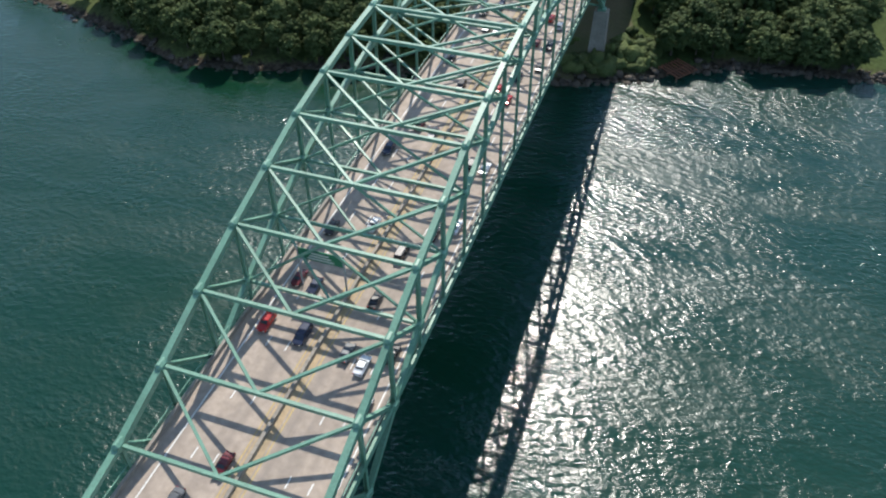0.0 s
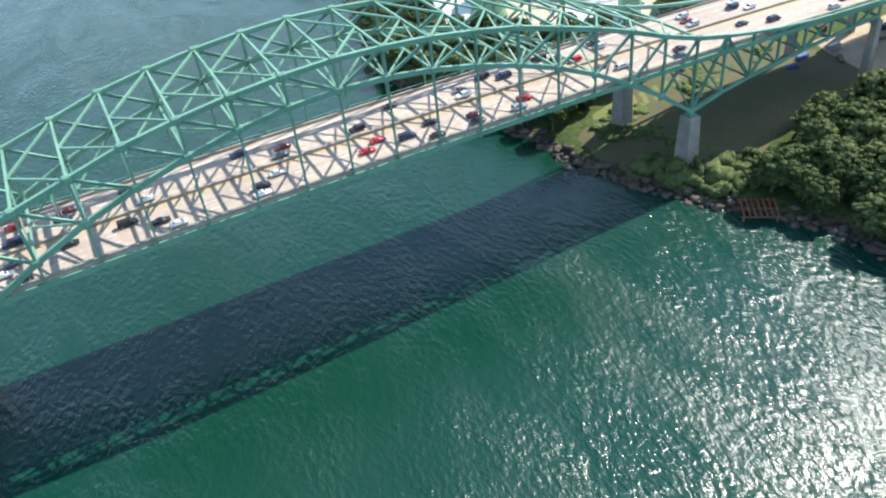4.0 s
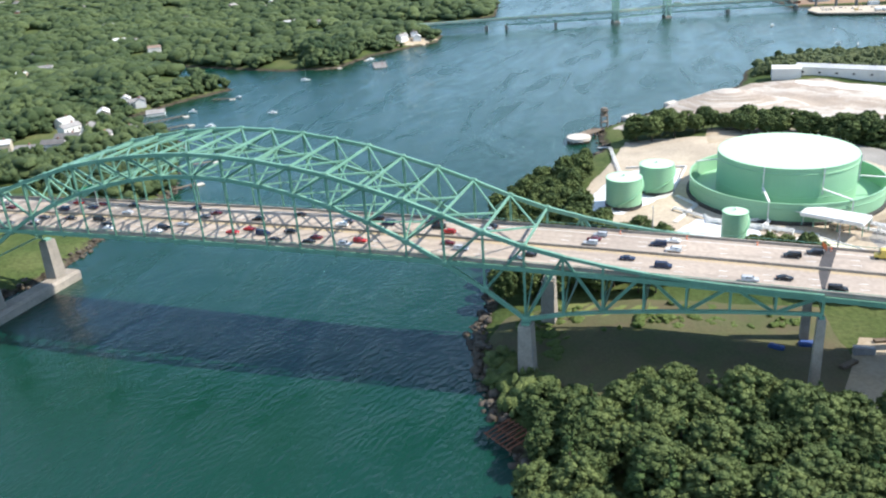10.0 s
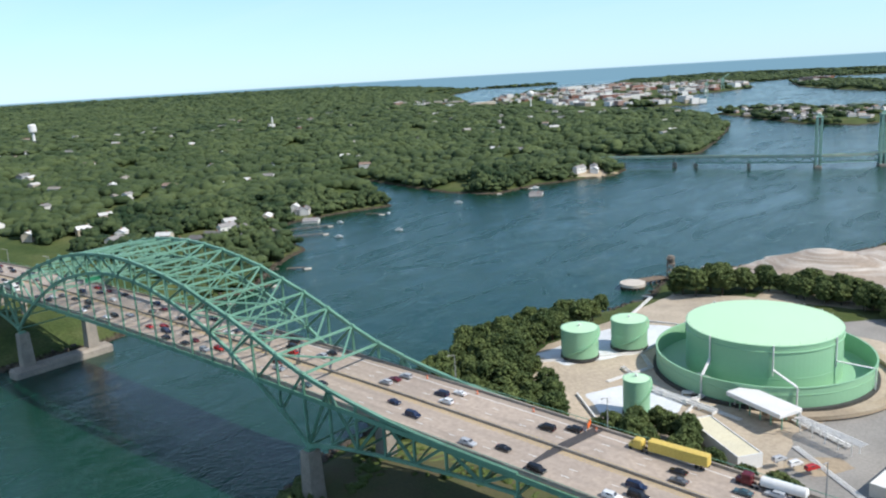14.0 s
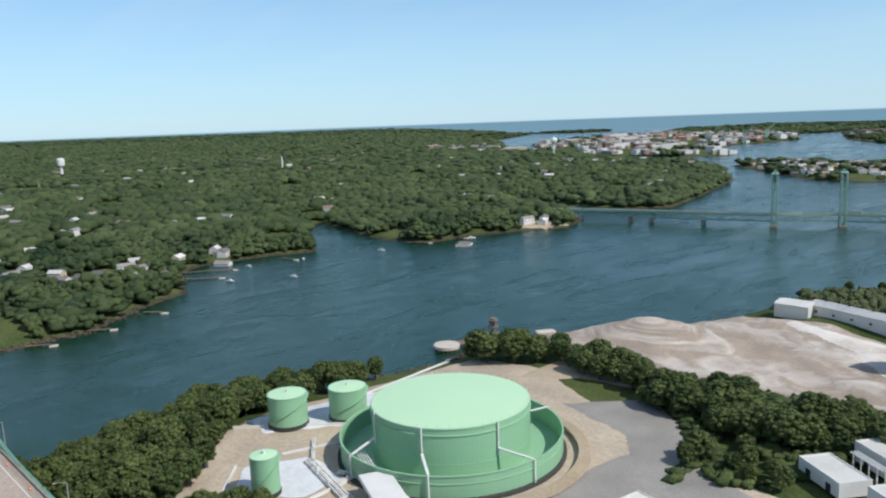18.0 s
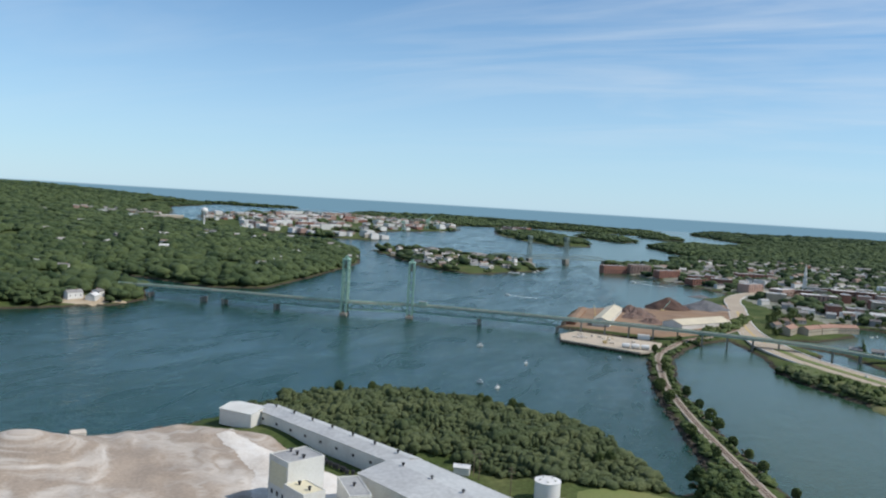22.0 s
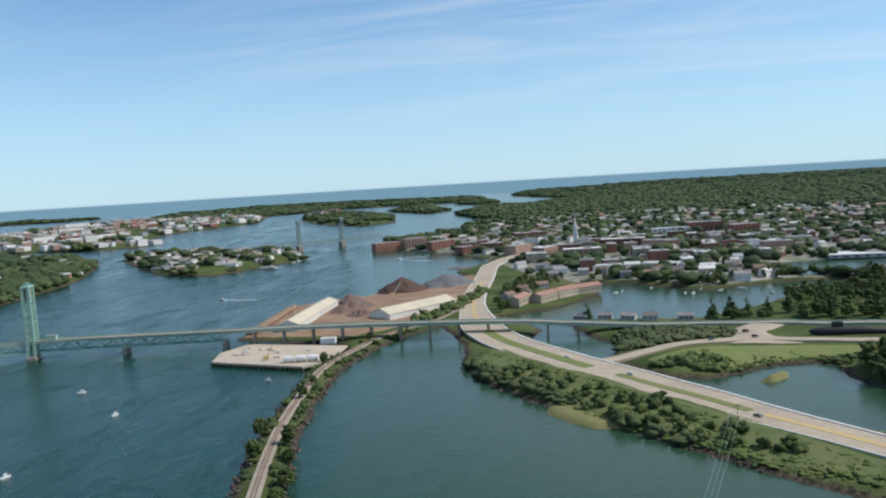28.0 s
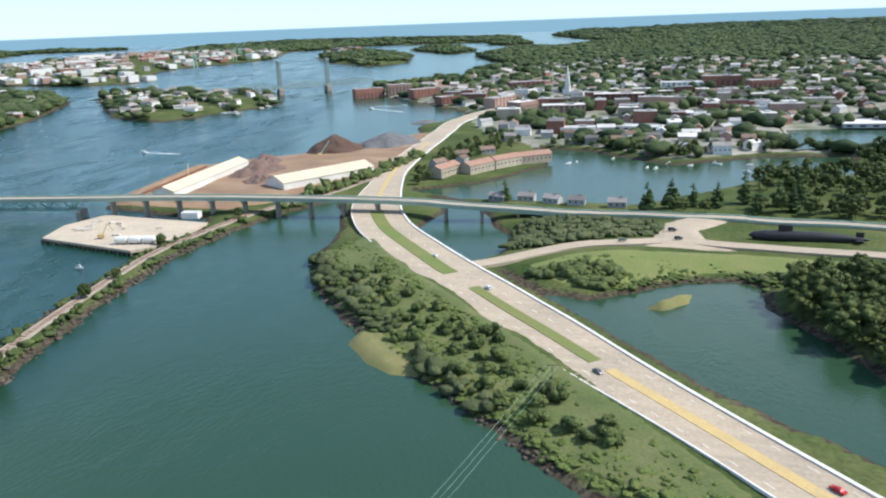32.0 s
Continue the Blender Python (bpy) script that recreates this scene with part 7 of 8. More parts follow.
random.seed(8)
for k, (x, y) in enumerate(KIT_HOUSES):
    big = random.random()
    house(x, y, random.uniform(11, 18), random.uniform(8, 10), random.uniform(5.5, 7.5), random.choice((20, 35, -50, -65, 80)), CLAPBOARD if big < 0.75 else TANBOARD, SHINGLE if big < 0.6 else PALE_ROOF,
          "white wooden house among the shore trees" if big < 0.75 else "tan wooden house among the shore trees", "shore houses", windows=3)
pad("shore_lot", [(-240, 690), (-200, 735), (-182, 740), (-186, 700), (-220, 672)], DIRT, "sandy lot on the point", 2.5, 0.5)
pad("field_clearing", [(-1400, 410), (-1240, 425), (-1225, 530), (-1420, 490)], DIRT, "bare sandy clearing with parked vehicles in the woods", 6, 0.8)
for k in range(14):
    x, y = -1395 + 12 * k, 430 + random.uniform(0, 50)
    block(x, y, random.uniform(12, 26), 12, 1, 30, PALE_ROOF, PALE_ROOF, "low pale building in a woodland clearing", "clearing sheds", name="low_building")
wt = thing("water_tank", pose(-1775, 674, ground_at(-1775, 674)), "white water tank standing above the woods", "water tower")
part("tank", lathe_bm([(1, 28), (9, 30), (9.5, 34), (9.5, 46), (7, 49), (0.05, 50)], 28), WHITE, wt)
part("shaft", lathe_bm([(4, -1), (3, 28.5)], 16), WHITE, wt)
mast = thing("white_mast", pose(-1230, 1000, ground_at(-1230, 1000)), "slim white tower above the woods", "tower")
part("shaft", lathe_bm([(2.5, 0), (1.6, 34), (0.1, 40)], 10), WHITE, mast)

# Portsmouth-side ground and streets
pad("town_ground", TOWN_AREA, TOWN, "town ground of streets, lots and lawns", 11, 0.6)
GAPS = []


def clear_of(x, y, r):
    return all((x - a) ** 2 + (y - b) ** 2 > (r + c) ** 2 for a, b, c in GAPS)


def landmark(*a, **kw):
    GAPS.append((a[0], a[1], max(a[2], a[3]) * 0.6))
    return block(*a, **kw)


landmark(115, 1768, 52, 24, 6, 38, BRICK, GREY_ROOF, "tall dark red brick warehouse on the waterfront", "waterfront blocks", windows=8)
landmark(165, 1790, 44, 22, 5, 30, BRICK_PINK, GREY_ROOF, "brick waterfront block beside the bridge", "waterfront blocks", windows=7)
landmark(230, 1735, 50, 20, 4, 48, BRICK, GREY_ROOF, "long brick block along the quay", "waterfront blocks", windows=8)
landmark(450, 1490, 34, 24, 5, 60, BRICK_PINK, PALE_ROOF, "square pink-brick hotel block", "town blocks", windows=6)
landmark(505, 1480, 54, 26, 4, 12, BRICK_PINK, PALE_ROOF, "long pink-brick hotel with a pale flat roof", "town blocks", windows=8)
landmark(560, 1620, 70, 26, 4, 5, BRICK, PALE_ROOF, "long brick office block with pale roof", "town blocks", windows=9)
landmark(300, 1650, 40, 22, 3, 50, BRICK, GREY_ROOF, "dark brick warehouse beside the quay", "waterfront blocks", windows=6)
landmark(398, 1578, 44, 22, 4, 62, BRICK_PINK, GREY_ROOF, "brick inn beside the avenue", "town blocks", windows=6)
landmark(382, 1835, 60, 26, 4, 30, BRICK, GREY_ROOF, "long dark brick row in the old town", "town blocks", windows=7)
landmark(700, 1830, 60, 30, 6, 8, BRICK, GREY_ROOF, "tall red brick block in the town centre", "town blocks", windows=7)
landmark(640, 1800, 64, 24, 4, 5, CLAPBOARD, PALE_ROOF, "long white town block", "town blocks", windows=8)
landmark(760, 1780, 46, 30, 5, 20, BRICK, GREY_ROOF, "dark brick block beside a lane", "town blocks", windows=6)
landmark(538, 1418, 60, 22, 1, 8, GREYBOARD, GREY_ROOF, "long low grey building", "low stores", windows=5)
landmark(607, 1360, 50, 24, 1, -14, CLAPBOARD, PALE_ROOF, "low store with a bright pale roof", "low stores", windows=5)
landmark(660, 1486, 58, 26, 1, 5, CLAPBOARD, PALE_ROOF, "broad low store with a pale roof", "low stores", windows=6)
landmark(860, 1430, 90, 40, 1, 4, GREYBOARD, PALE_ROOF, "very broad low building with a pale roof", "low stores", windows=7)
landmark(980, 1520, 90, 40, 2, 4, TANBOARD, GREY_ROOF, "broad two-storey tan building", "low stores", windows=7)
house(690, 1222, 16, 11, 8, 10, CLAPBOARD, SHINGLE, "tall white house on the pond shore", "pond houses", windows=4)
house(722, 1250, 20, 10, 6, -20, CLAPBOARD, SHINGLE, "white house beside the pond", "pond houses", windows=4)
# condominiums with red roofs on the point of the pond
for x, y, t in ((492, 1112, 62), (509, 1140, 55), (530, 1166, 40), (470, 1090, 75)):
    house(x, y, 30, 13, 7.5, t, TANBOARD, SHINGLE_RED, "tan townhouse row with a red-brown roof", "townhouses", 0.45, 7)
    GAPS.append((x, y, 18))
for x, y in ((535, 1012), (575, 1008), (592, 1005), (555, 1016), (620, 1000)):
    house(x, y, 12, 8, 4.5, random.uniform(-20, 20), random.choice((CLAPBOARD, GREYBOARD)), SHINGLE, "small wooden house on the pond's edge", "pond cottages", windows=3)
for x, y in ((455, 1120), (470, 1140), (462, 1165), (480, 1190)):
    house(x, y, 14, 9, 5, random.uniform(0, 90), GREYBOARD, SHINGLE_BROWN, "grey house with a brown roof beside the avenue", "avenue houses", windows=3)
    GAPS.append((x, y, 11))
# the white steeple
st = thing("church_steeple", pose(485, 1650, 7), "white church with a tall pointed steeple", "church")
part("nave", box_bm(22, 13, 11, pose(11, 0, 0)), CLAPBOARD, st)
part("nave_roof", lathe_bm([(10.5, 0), (0.05, 6)], 4, pose(11, 0, 11) @ Matrix.Diagonal((1.45, 0.9, 1, 1)) @ pose(0, 0, 0, 0, 0, 45)), SHINGLE, st)
part("tower", box_bm(7, 7, 24, pose(-2, 0, 0), 0.2), CLAPBOARD, st)
part("belfry", box_bm(5.2, 5.2, 8, pose(-2, 0, 24), 0.2), CLAPBOARD, st)
part("spire", lathe_bm([(2.9, 32), (0.1, 51)], 8, pose(-2, 0, 0)), CLAPBOARD, st)
GAPS.append((490, 1650, 22))
# the rest of the town, street by street
walls = [(BRICK, "red brick"), (BRICK_PINK, "pale brick"), (CLAPBOARD, "white wooden"), (CLAPBOARD, "white wooden"), (GREYBOARD, "grey wooden"), (TANBOARD, "tan wooden")]
FAR, TOWN_POS = [], []
for row in range(44):
    for col in range(46):
        u, v = col * 30 + random.uniform(-6, 6), row * 31 + random.uniform(-5, 5)
        x, y = 130 + u * 0.97 + v * 0.1, 1285 + v - u * 0.12
        if not inside(TOWN_AREA, np.array([x]), np.array([y]))[0] or shore_gap([x], [y])[0] < 14 or not clear_of(x, y, 13):
            continue
        if random.random() < (0.62 if y > 1850 else 0.24) or edge_gap(AVENUE, np.array([x]), np.array([y]), False)[0] < 26:
            continue
        wall, word = random.choice(walls)
        TOWN_POS.append((x, y))
        centre = math.hypot(x - 470, y - 1680) < 370
        if y > 1730 or x > 1050:
            FAR.append((x, y, random.uniform(11, 22), random.uniform(8, 13), random.uniform(5, 10), random.choice((5, 8, 95, 50))))
        elif centre and random.random() < 0.6:
            block(x, y, random.uniform(18, 40), random.uniform(13, 20), random.choice((2, 3, 3, 4, 4)), random.choice((6, 8, 96)), random.choice((BRICK, BRICK, BRICK_PINK, TANBOARD, CLAPBOARD)), random.choice((GREY_ROOF, GREY_ROOF, PALE_ROOF, SHINGLE)),
                  "brick-built town block with a flat roof", "town centre", windows=0)
        else:
            house(x, y, random.uniform(11, 19), random.uniform(8, 11), random.uniform(5.5, 8), random.choice((5, 8, 95, 50)), wall, random.choice((SHINGLE, SHINGLE, SHINGLE, SHINGLE_BROWN, SHINGLE_BROWN, GREY_ROOF, PALE_ROOF)),
                  word + " house with a shingled roof in the town", "town houses")


def island_colours(name, colours):
    """A paint that differs from house to house of a joined town."""
    m = mat(name, colours[0], None, 0.8, 0, 0.2, 3.0, 0.05)
    nt, ln = m.node_tree.nodes, m.node_tree.links
    geo, r = nt.new("ShaderNodeNewGeometry"), nt.new("ShaderNodeValToRGB")
    r.color_ramp.interpolation = "CONSTANT"
    for k, c in enumerate(colours):
        e = r.color_ramp.elements[k] if k < 2 else r.color_ramp.elements.new(k / len(colours))
        e.position, e.color = k / len(colours), (*c, 1)
    ln.new(geo.outputs["Random Per Island"], r.inputs[0])
    ln.new(r.outputs[0], nt["Principled BSDF"].inputs["Base Color"])
    return m


FAR_WALL = island_colours("far_house_paint", [(0.7, 0.69, 0.66), (0.26, 0.13, 0.09), (0.62, 0.6, 0.56), (0.4, 0.35, 0.27), (0.36, 0.24, 0.19), (0.68, 0.67, 0.65), (0.34, 0.34, 0.34)])
FAR_ROOF = island_colours("far_house_roofing", [(0.2, 0.19, 0.18), (0.44, 0.42, 0.4), (0.24, 0.17, 0.13), (0.17, 0.165, 0.16), (0.3, 0.28, 0.26), (0.26, 0.23, 0.2)])


def far_houses(name, rows, label):
    """Many far houses, joined: walls in one mesh, roofs in another under it."""
    W, R = bmesh.new(), bmesh.new()
    for x, y, w, d, h, turn in rows:
        m = pose(x, y, ground_at(x, y) - 0.5, 0, 0, turn)
        box_into(W, w, d, h, m)
        k = d * 0.28
        v = [R.verts.new(m @ Vector(c)) for c in ((-w / 2 - 0.4, -d / 2 - 0.4, h), (w / 2 + 0.4, -d / 2 - 0.4, h), (w / 2 + 0.4, d / 2 + 0.4, h), (-w / 2 - 0.4, d / 2 + 0.4, h), (-w / 2 - 0.4, 0, h + k), (w / 2 + 0.4, 0, h + k))]
        for f in ((0, 1, 5, 4), (2, 3, 4, 5), (1, 2, 5), (3, 0, 4), (3, 2, 1, 0)):
            R.faces.new([v[i] for i in f])
    o = tagged(part(name, W, FAR_WALL), label, "houses", kind="stuff")
    part("roof", R, FAR_ROOF, o)


TP = np.array(TOWN_POS + [(a, b) for a, b, c in GAPS])
far_wood("street_trees", 900, 3600, 15, CROWNS2, "leafy green trees among the town streets", 46,
         lambda x, y: inside(TOWN_AREA, x, y) & (waves(x, y, 120) > -0.1) & (edge_gap(AVENUE, x, y, False) > 22) & np.array([float(((TP - q) ** 2).sum(1).min()) > 150 for q in np.stack([x, y], 1)], bool), 0.5)
far_houses("far_houses", FAR, "white, grey and brick houses of the far town")
far_houses("island_houses", [(x, y, random.uniform(9, 20), random.uniform(7, 11), random.uniform(4, 7), random.uniform(0, 90)) for x, y in ((random.uniform(-460, 0), random.uniform(1440, 1880)) for k in range(150)) if shore_gap([x], [y])[0] > 5], "crowded pale houses and sheds on the harbour island")
far_houses("shipyard_houses", [(x, y, random.uniform(14, 40), random.uniform(10, 18), random.uniform(5, 13), random.choice((-35, 55))) for x, y in ((random.uniform(-2000, -680), random.uniform(2090, 3900)) for k in range(330)) if shore_gap([x], [y])[0] > 8], "crowded pale sheds and houses of the shipyard")
far_houses("far_houses", [(x, y, random.uniform(12, 22), random.uniform(8, 12), random.uniform(6, 9), random.choice((20, 35, -50, -65, 80))) for x, y in INLAND], "pale wooden houses among the inland woods")
# Badger's island and the shipyard
random.seed(15)
for k in range(34):
    x, y = random.uniform(-430, -30), random.uniform(1430, 1850)
    if shore_gap([x], [y])[0] > 9:
        house(x, y, random.uniform(10, 20), 9, random.uniform(4, 7), random.uniform(0, 90), random.choice((CLAPBOARD, GREYBOARD, TANBOARD)), SHINGLE, "weathered wooden house on the harbour island", "island houses")
for k in range(110):
    x, y = random.uniform(-1900, -680), random.uniform(2090, 3700)
    g = shore_gap([x], [y])[0]
    if g > 22:
        block(x, y, random.uniform(40, 110), random.uniform(18, 34), random.choice((2, 3, 4, 5)), random.choice((-35, -35, 55)), random.choice((BRICK, BRICK_PINK, TANBOARD, CLAPBOARD, CLAPBOARD)), random.choice((GREY_ROOF, PALE_ROOF, PALE_ROOF)),
              "long shipyard workshop with a flat roof", "shipyard blocks", name="shipyard_building")
for x, y, w, f in ((-735, 2190, 46, 6), (-800, 2130, 60, 3), (-715, 2250, 40, 4), (-880, 2110, 40, 3), (-950, 2115, 36, 4), (-1040, 2130, 46, 3), (-1110, 2160, 30, 4), (-700, 2165, 30, 5), (-1180, 2180, 34, 3), (-980, 2700, 60, 4), (-960, 3180, 50, 5), (-1010, 3400, 60, 5)):
    block(x, y, w, 26, f, -30, CLAPBOARD, PALE_ROOF, "bright white shipyard building on the waterfront", "shipyard sheds", name="shipyard_building")
nt = thing("navy_tank", pose(-1087, 1869, ground_at(-1087, 1869)), "white globe water tower near the shipyard", "water tower")
part("globe", lathe_bm([(0.5, 40), (8, 43), (11, 50), (8, 57), (0.05, 60)], 24), WHITE, nt)
part("shaft", lathe_bm([(4, -2), (2, 20), (2, 41)], 14), WHITE, nt)
for x, y in ((-1010, 3180), (-960, 3060), (-880, 2700)):
    c = thing("dock_crane", pose(x, y, 3, 0, 0, 30), "tall pale hammerhead dock crane", "crane", "dock cranes")
    for sx in (-6, 6):
        for sy in (-6, 6):
            bar("leg", (sx, sy, 0), (sx * 0.4, sy * 0.4, 34), 1.6, 1.6, PALE_STEEL, c)
    part("cab", box_bm(12, 9, 8, pose(0, 0, 34)), PALE_STEEL, c)
    bar("jib", (-4, 0, 42), (26, 0, 62), 2.0, 2.0, PALE_STEEL, c)

# ---------- vehicles ----------
PAINTS = []
for nm, c in (("black", (0.012, 0.012, 0.014)), ("dark_blue", (0.015, 0.025, 0.06)), ("silver", (0.45, 0.46, 0.47)), ("white", (0.75, 0.75, 0.74)), ("red", (0.42, 0.02, 0.02)), ("maroon", (0.12, 0.015, 0.02)), ("grey", (0.12, 0.125, 0.13)), ("teal", (0.06, 0.11, 0.12))):
    PAINTS.append((nm, mat("car_paint_" + nm, c, tuple(v * 0.95 for v in c), 0.25, 0.1, 0.4, 4.0, 0.0, spec=0.6)))
TYRE = mat("tyre_rubber", (0.02, 0.02, 0.02), None, 0.9)
RIM = mat("wheel_metal", (0.4, 0.4, 0.42), None, 0.35, 0.8)
LAMP = mat("lamp_lens", (0.6, 0.58, 0.5), None, 0.2)
TAIL = mat("tail_lens", (0.35, 0.02, 0.02), None, 0.3)


def car_body_bm(L, W, H, kind):
    """A car's shell from its side outline, drawn in at the roof."""
    if kind == "van":
        prof = [(-L / 2, 0.35), (-L / 2, 1.0), (-L * 0.47, H), (L * 0.18, H), (L * 0.3, 1.1), (L / 2 - 0.1, 0.95), (L / 2, 0.4)]
    elif kind == "suv":
        prof = [(-L / 2, 0.38), (-L / 2, 1.05), (-L * 0.45, H), (L * 0.1, H), (L * 0.24, 1.1), (L / 2 - 0.15, 0.98), (L / 2, 0.42)]
    else:
        prof = [(-L / 2, 0.34), (-L / 2 + 0.05, 0.9), (-L * 0.33, 0.98), (-L * 0.2, H), (L * 0.06, H), (L * 0.22, 0.98), (L / 2 - 0.15, 0.82), (L / 2, 0.38)]
    bm = bmesh.new()
    rows = []
    for s in (-1, 1):
        rows.append([bm.verts.new((x, s * (W / 2 - (0.22 if z > 1.15 else 0)), z)) for x, z in prof])
    a, b = rows
    bm.faces.new(a)
    bm.faces.new(b[::-1])
    for k in range(len(prof)):
        bm.faces.new((a[k], b[k], b[(k + 1) % len(prof)], a[(k + 1) % len(prof)]))
    bmesh.ops.recalc_face_normals(bm, faces=bm.faces[:])
    bmesh.ops.bevel(bm, geom=bm.edges[:], offset=0.09, segments=1, affect="EDGES")
    return bm


def make_car(kind, paint, label):
    L, W, H = {"saloon": (4.7, 1.8, 1.42), "suv": (4.8, 1.9, 1.75), "van": (5.2, 1.95, 1.9)}[kind]
    c = thing("car", Matrix(), label, "car", "traffic")
    part("body", car_body_bm(L, W, H, kind), paint, c)
    for s in (-1, 1):
        part("side_window", box_bm(L * 0.36, 0.06, 0.36, pose(-L * 0.08, s * (W / 2 - 0.12), H - 0.5)), GLASS_DARK, c)
        part("headlight", box_bm(0.1, 0.35, 0.16, pose(L / 2 - 0.05, s * W * 0.34, 0.66)), LAMP, c)
        part("tail_light", box_bm(0.1, 0.3, 0.2, pose(-L / 2 + 0.02, s * W * 0.36, 0.75)), TAIL, c)
    part("windscreen", box_bm(0.75, W * 0.72, 0.06, pose(L * 0.15, 0, H - 0.28, 0, 38)), GLASS_DARK, c)
    part("rear_window", box_bm(0.5, W * 0.7, 0.06, pose(-L * (0.27 if kind == "saloon" else 0.47), 0, H - 0.3, 0, -42 if kind == "saloon" else -75)), GLASS_DARK, c)
    for sx in (-0.31, 0.31):
        for s in (-1, 1):
            w = part("wheel", lathe_bm([(0.2, -0.12), (0.33, -0.1), (0.33, 0.1), (0.2, 0.12)], 12, pose(L * sx, s * (W / 2 - 0.12), 0.33, 90)), TYRE, c)
            part("rim", lathe_bm([(0.2, -0.125), (0.02, -0.13)], 10, pose(L * sx, s * (W / 2 - 0.12) + s * 0.02, 0.33, 90 * s)), RIM, w)
    return c


random.seed(77)
CARS = []
for kind, word in (("saloon", "saloon car"), ("suv", "estate car"), ("van", "passenger van")):
    for nm, paint in PAINTS if kind == "saloon" else PAINTS[:5]:
        CARS.append(make_car(kind, paint, nm.replace("_", " ") + " " + word + " driving on the concrete road"))
used = set()


def put_car(x, y, z, head, k=None):
    k = random.choice((0, 1, 2, 3, 4, 5, 6, 7, 0, 6, 8, 9, 10, 11, 12, 13, 14, 0, 8)) if k is None else k
    m = pose(x, y, z, 0, 0, head)
    if k in used:
        return copy_thing(CARS[k], m)
    used.add(k)
    CARS[k].matrix_basis = m
    return CARS[k]


LANES = [(-13.2, 0), (-9.4, 0), (-5.6, 0), (3.4, 180), (7.2, 180), (11.0, 180)]
for y, head in LANES:
    x = -300 + random.uniform(0, 20)
    while x < 330:
        put_car(x, y + random.uniform(-0.3, 0.3), deck_z(x), head if head else 0)
        x += random.choice((13, 18, 24, 32, 46)) * random.uniform(0.9, 1.3) * (1.0 if x < 110 else 1.35)
for a, s in ((706, 1), (640, -1), (575, 1), (530, 1), (440, -1), (405, 1)):
    i = min(range(len(av) - 1), key=lambda k: abs(av[k].x - a))
    w = (av[i + 1] - av[i]).normalized()
    n = Vector((-w.y, w.x, 0))
    p = av[i] + n * (-5.0 * s)
    put_car(p.x, p.y, p.z, math.degrees(math.atan2(w.y, w.x)) + (0 if s > 0 else 180))
for x, y in ((632, 907), (658, 934), (662, 917)):
    put_car(x, y, ground_at(x, y) + 1.6, random.choice((10, 60)))
for k in list(range(len(CARS))):
    if k not in used:
        put_car(232 + 5 * (k % 5), 62 + 6 * (k // 5), 10.3, 60, k)

# the long goods lorries in the outer lane
TRAILER_Y = mat("yellow_trailer", (0.62, 0.45, 0.1), (0.58, 0.42, 0.1), 0.45, 0, 0.2, 2.0, 0.02)


def lorry(x, y, head, cab_paint, box_paint, L, label, tank=False):
    t = thing("lorry", pose(x, y, deck_z(x), 0, 0, head), label, "lorry", "goods lorries")
    if tank:
        part("trailer", lathe_bm([(0.4, -L / 2), (1.25, -L / 2 + 0.4), (1.3, 0), (1.25, L / 2 - 0.4), (0.4, L / 2)], 20, pose(-2, 0, 2.3, 90, 0, 90)), box_paint, t)
    else:
        part("trailer", box_bm(L, 2.5, 2.8, pose(-2, 0, 1.15), 0.06), box_paint, t)
    part("chassis", box_bm(L, 1.2, 0.3, pose(-2, 0, 0.8)), DARK, t)
    cab = part("cab", box_bm(2.6, 2.4, 2.7, pose(L / 2 + 1.0, 0, 0.7), 0.25), cab_paint, t)
    part("bonnet", box_bm(1.6, 2.0, 1.2, pose(L / 2 + 2.9, 0, 0.7), 0.2), cab_paint, t)
    part("windscreen", box_bm(0.1, 2.0, 0.8, pose(L / 2 + 2.32, 0, 2.2)), GLASS_DARK, cab)
    for wx in (-L / 2 - 0.4, -L / 2 + 0.9, L / 2 - 1.6, L / 2 - 0.4, L / 2 + 3.0):
        for s in (-1, 1):
            part("wheel", lathe_bm([(0.25, -0.16), (0.5, -0.14), (0.5, 0.14), (0.25, 0.16)], 12, pose(wx, s * 1.05, 0.5, 90)), TYRE, t)


MAROON, WHITE_P, YEL = PAINTS[5][1], PAINTS[3][1], TRAILER_Y
lorry(226, 12.6, 180, YEL, YEL, 16, "yellow articulated lorry in the outer lane")
lorry(252, 12.6, 180, MAROON, WHITE, 11, "maroon tractor with a silver tank trailer", True)
lorry(-126, -13.0, 0, WHITE_P, WHITE, 9, "white box lorry with a blue cab")

# ---------- fittings of the road bridge ----------
# thin dark strip slanting across the deck near the truss end
DARK_STRIP = mat("dark_strip_surface", (0.07, 0.065, 0.065), None, 0.9)
part("expansion_joint", ribbon_bm([(node_x(16) - 1.8, -16.0, deck_z(node_x(16)) + 0.012), (node_x(16) + 4.5, 16.0, deck_z(node_x(16)) + 0.012)], 1.7, 0.01), DARK_STRIP, bridge, "dark strip slanting across the road")
bm = bmesh.new()
for y in (-11.3, -7.5, 5.3, 9.1):
    x = -440.0
    while x < 520:
        z = deck_z(x + 1.5) + 0.012
        bm.faces.new([bm.verts.new(v) for v in ((x, y - 0.12, z), (x + 3.6, y - 0.12, z), (x + 3.6, y + 0.12, z), (x, y + 0.12, z))])
        x += 12.2
tagged(part("lane_line", bm, LINE, bridge, "broken white lane lines"), kind="stuff")
for y, m in ((-15.2, LINE), (-2.0, YELLOW), (1.6, YELLOW), (13.2, LINE)):
    part("edge_line", ribbon_bm([(p[0], p[1], p[2] + 0.012) for p in line], 0.14, 0.008, 0, y), m, bridge)
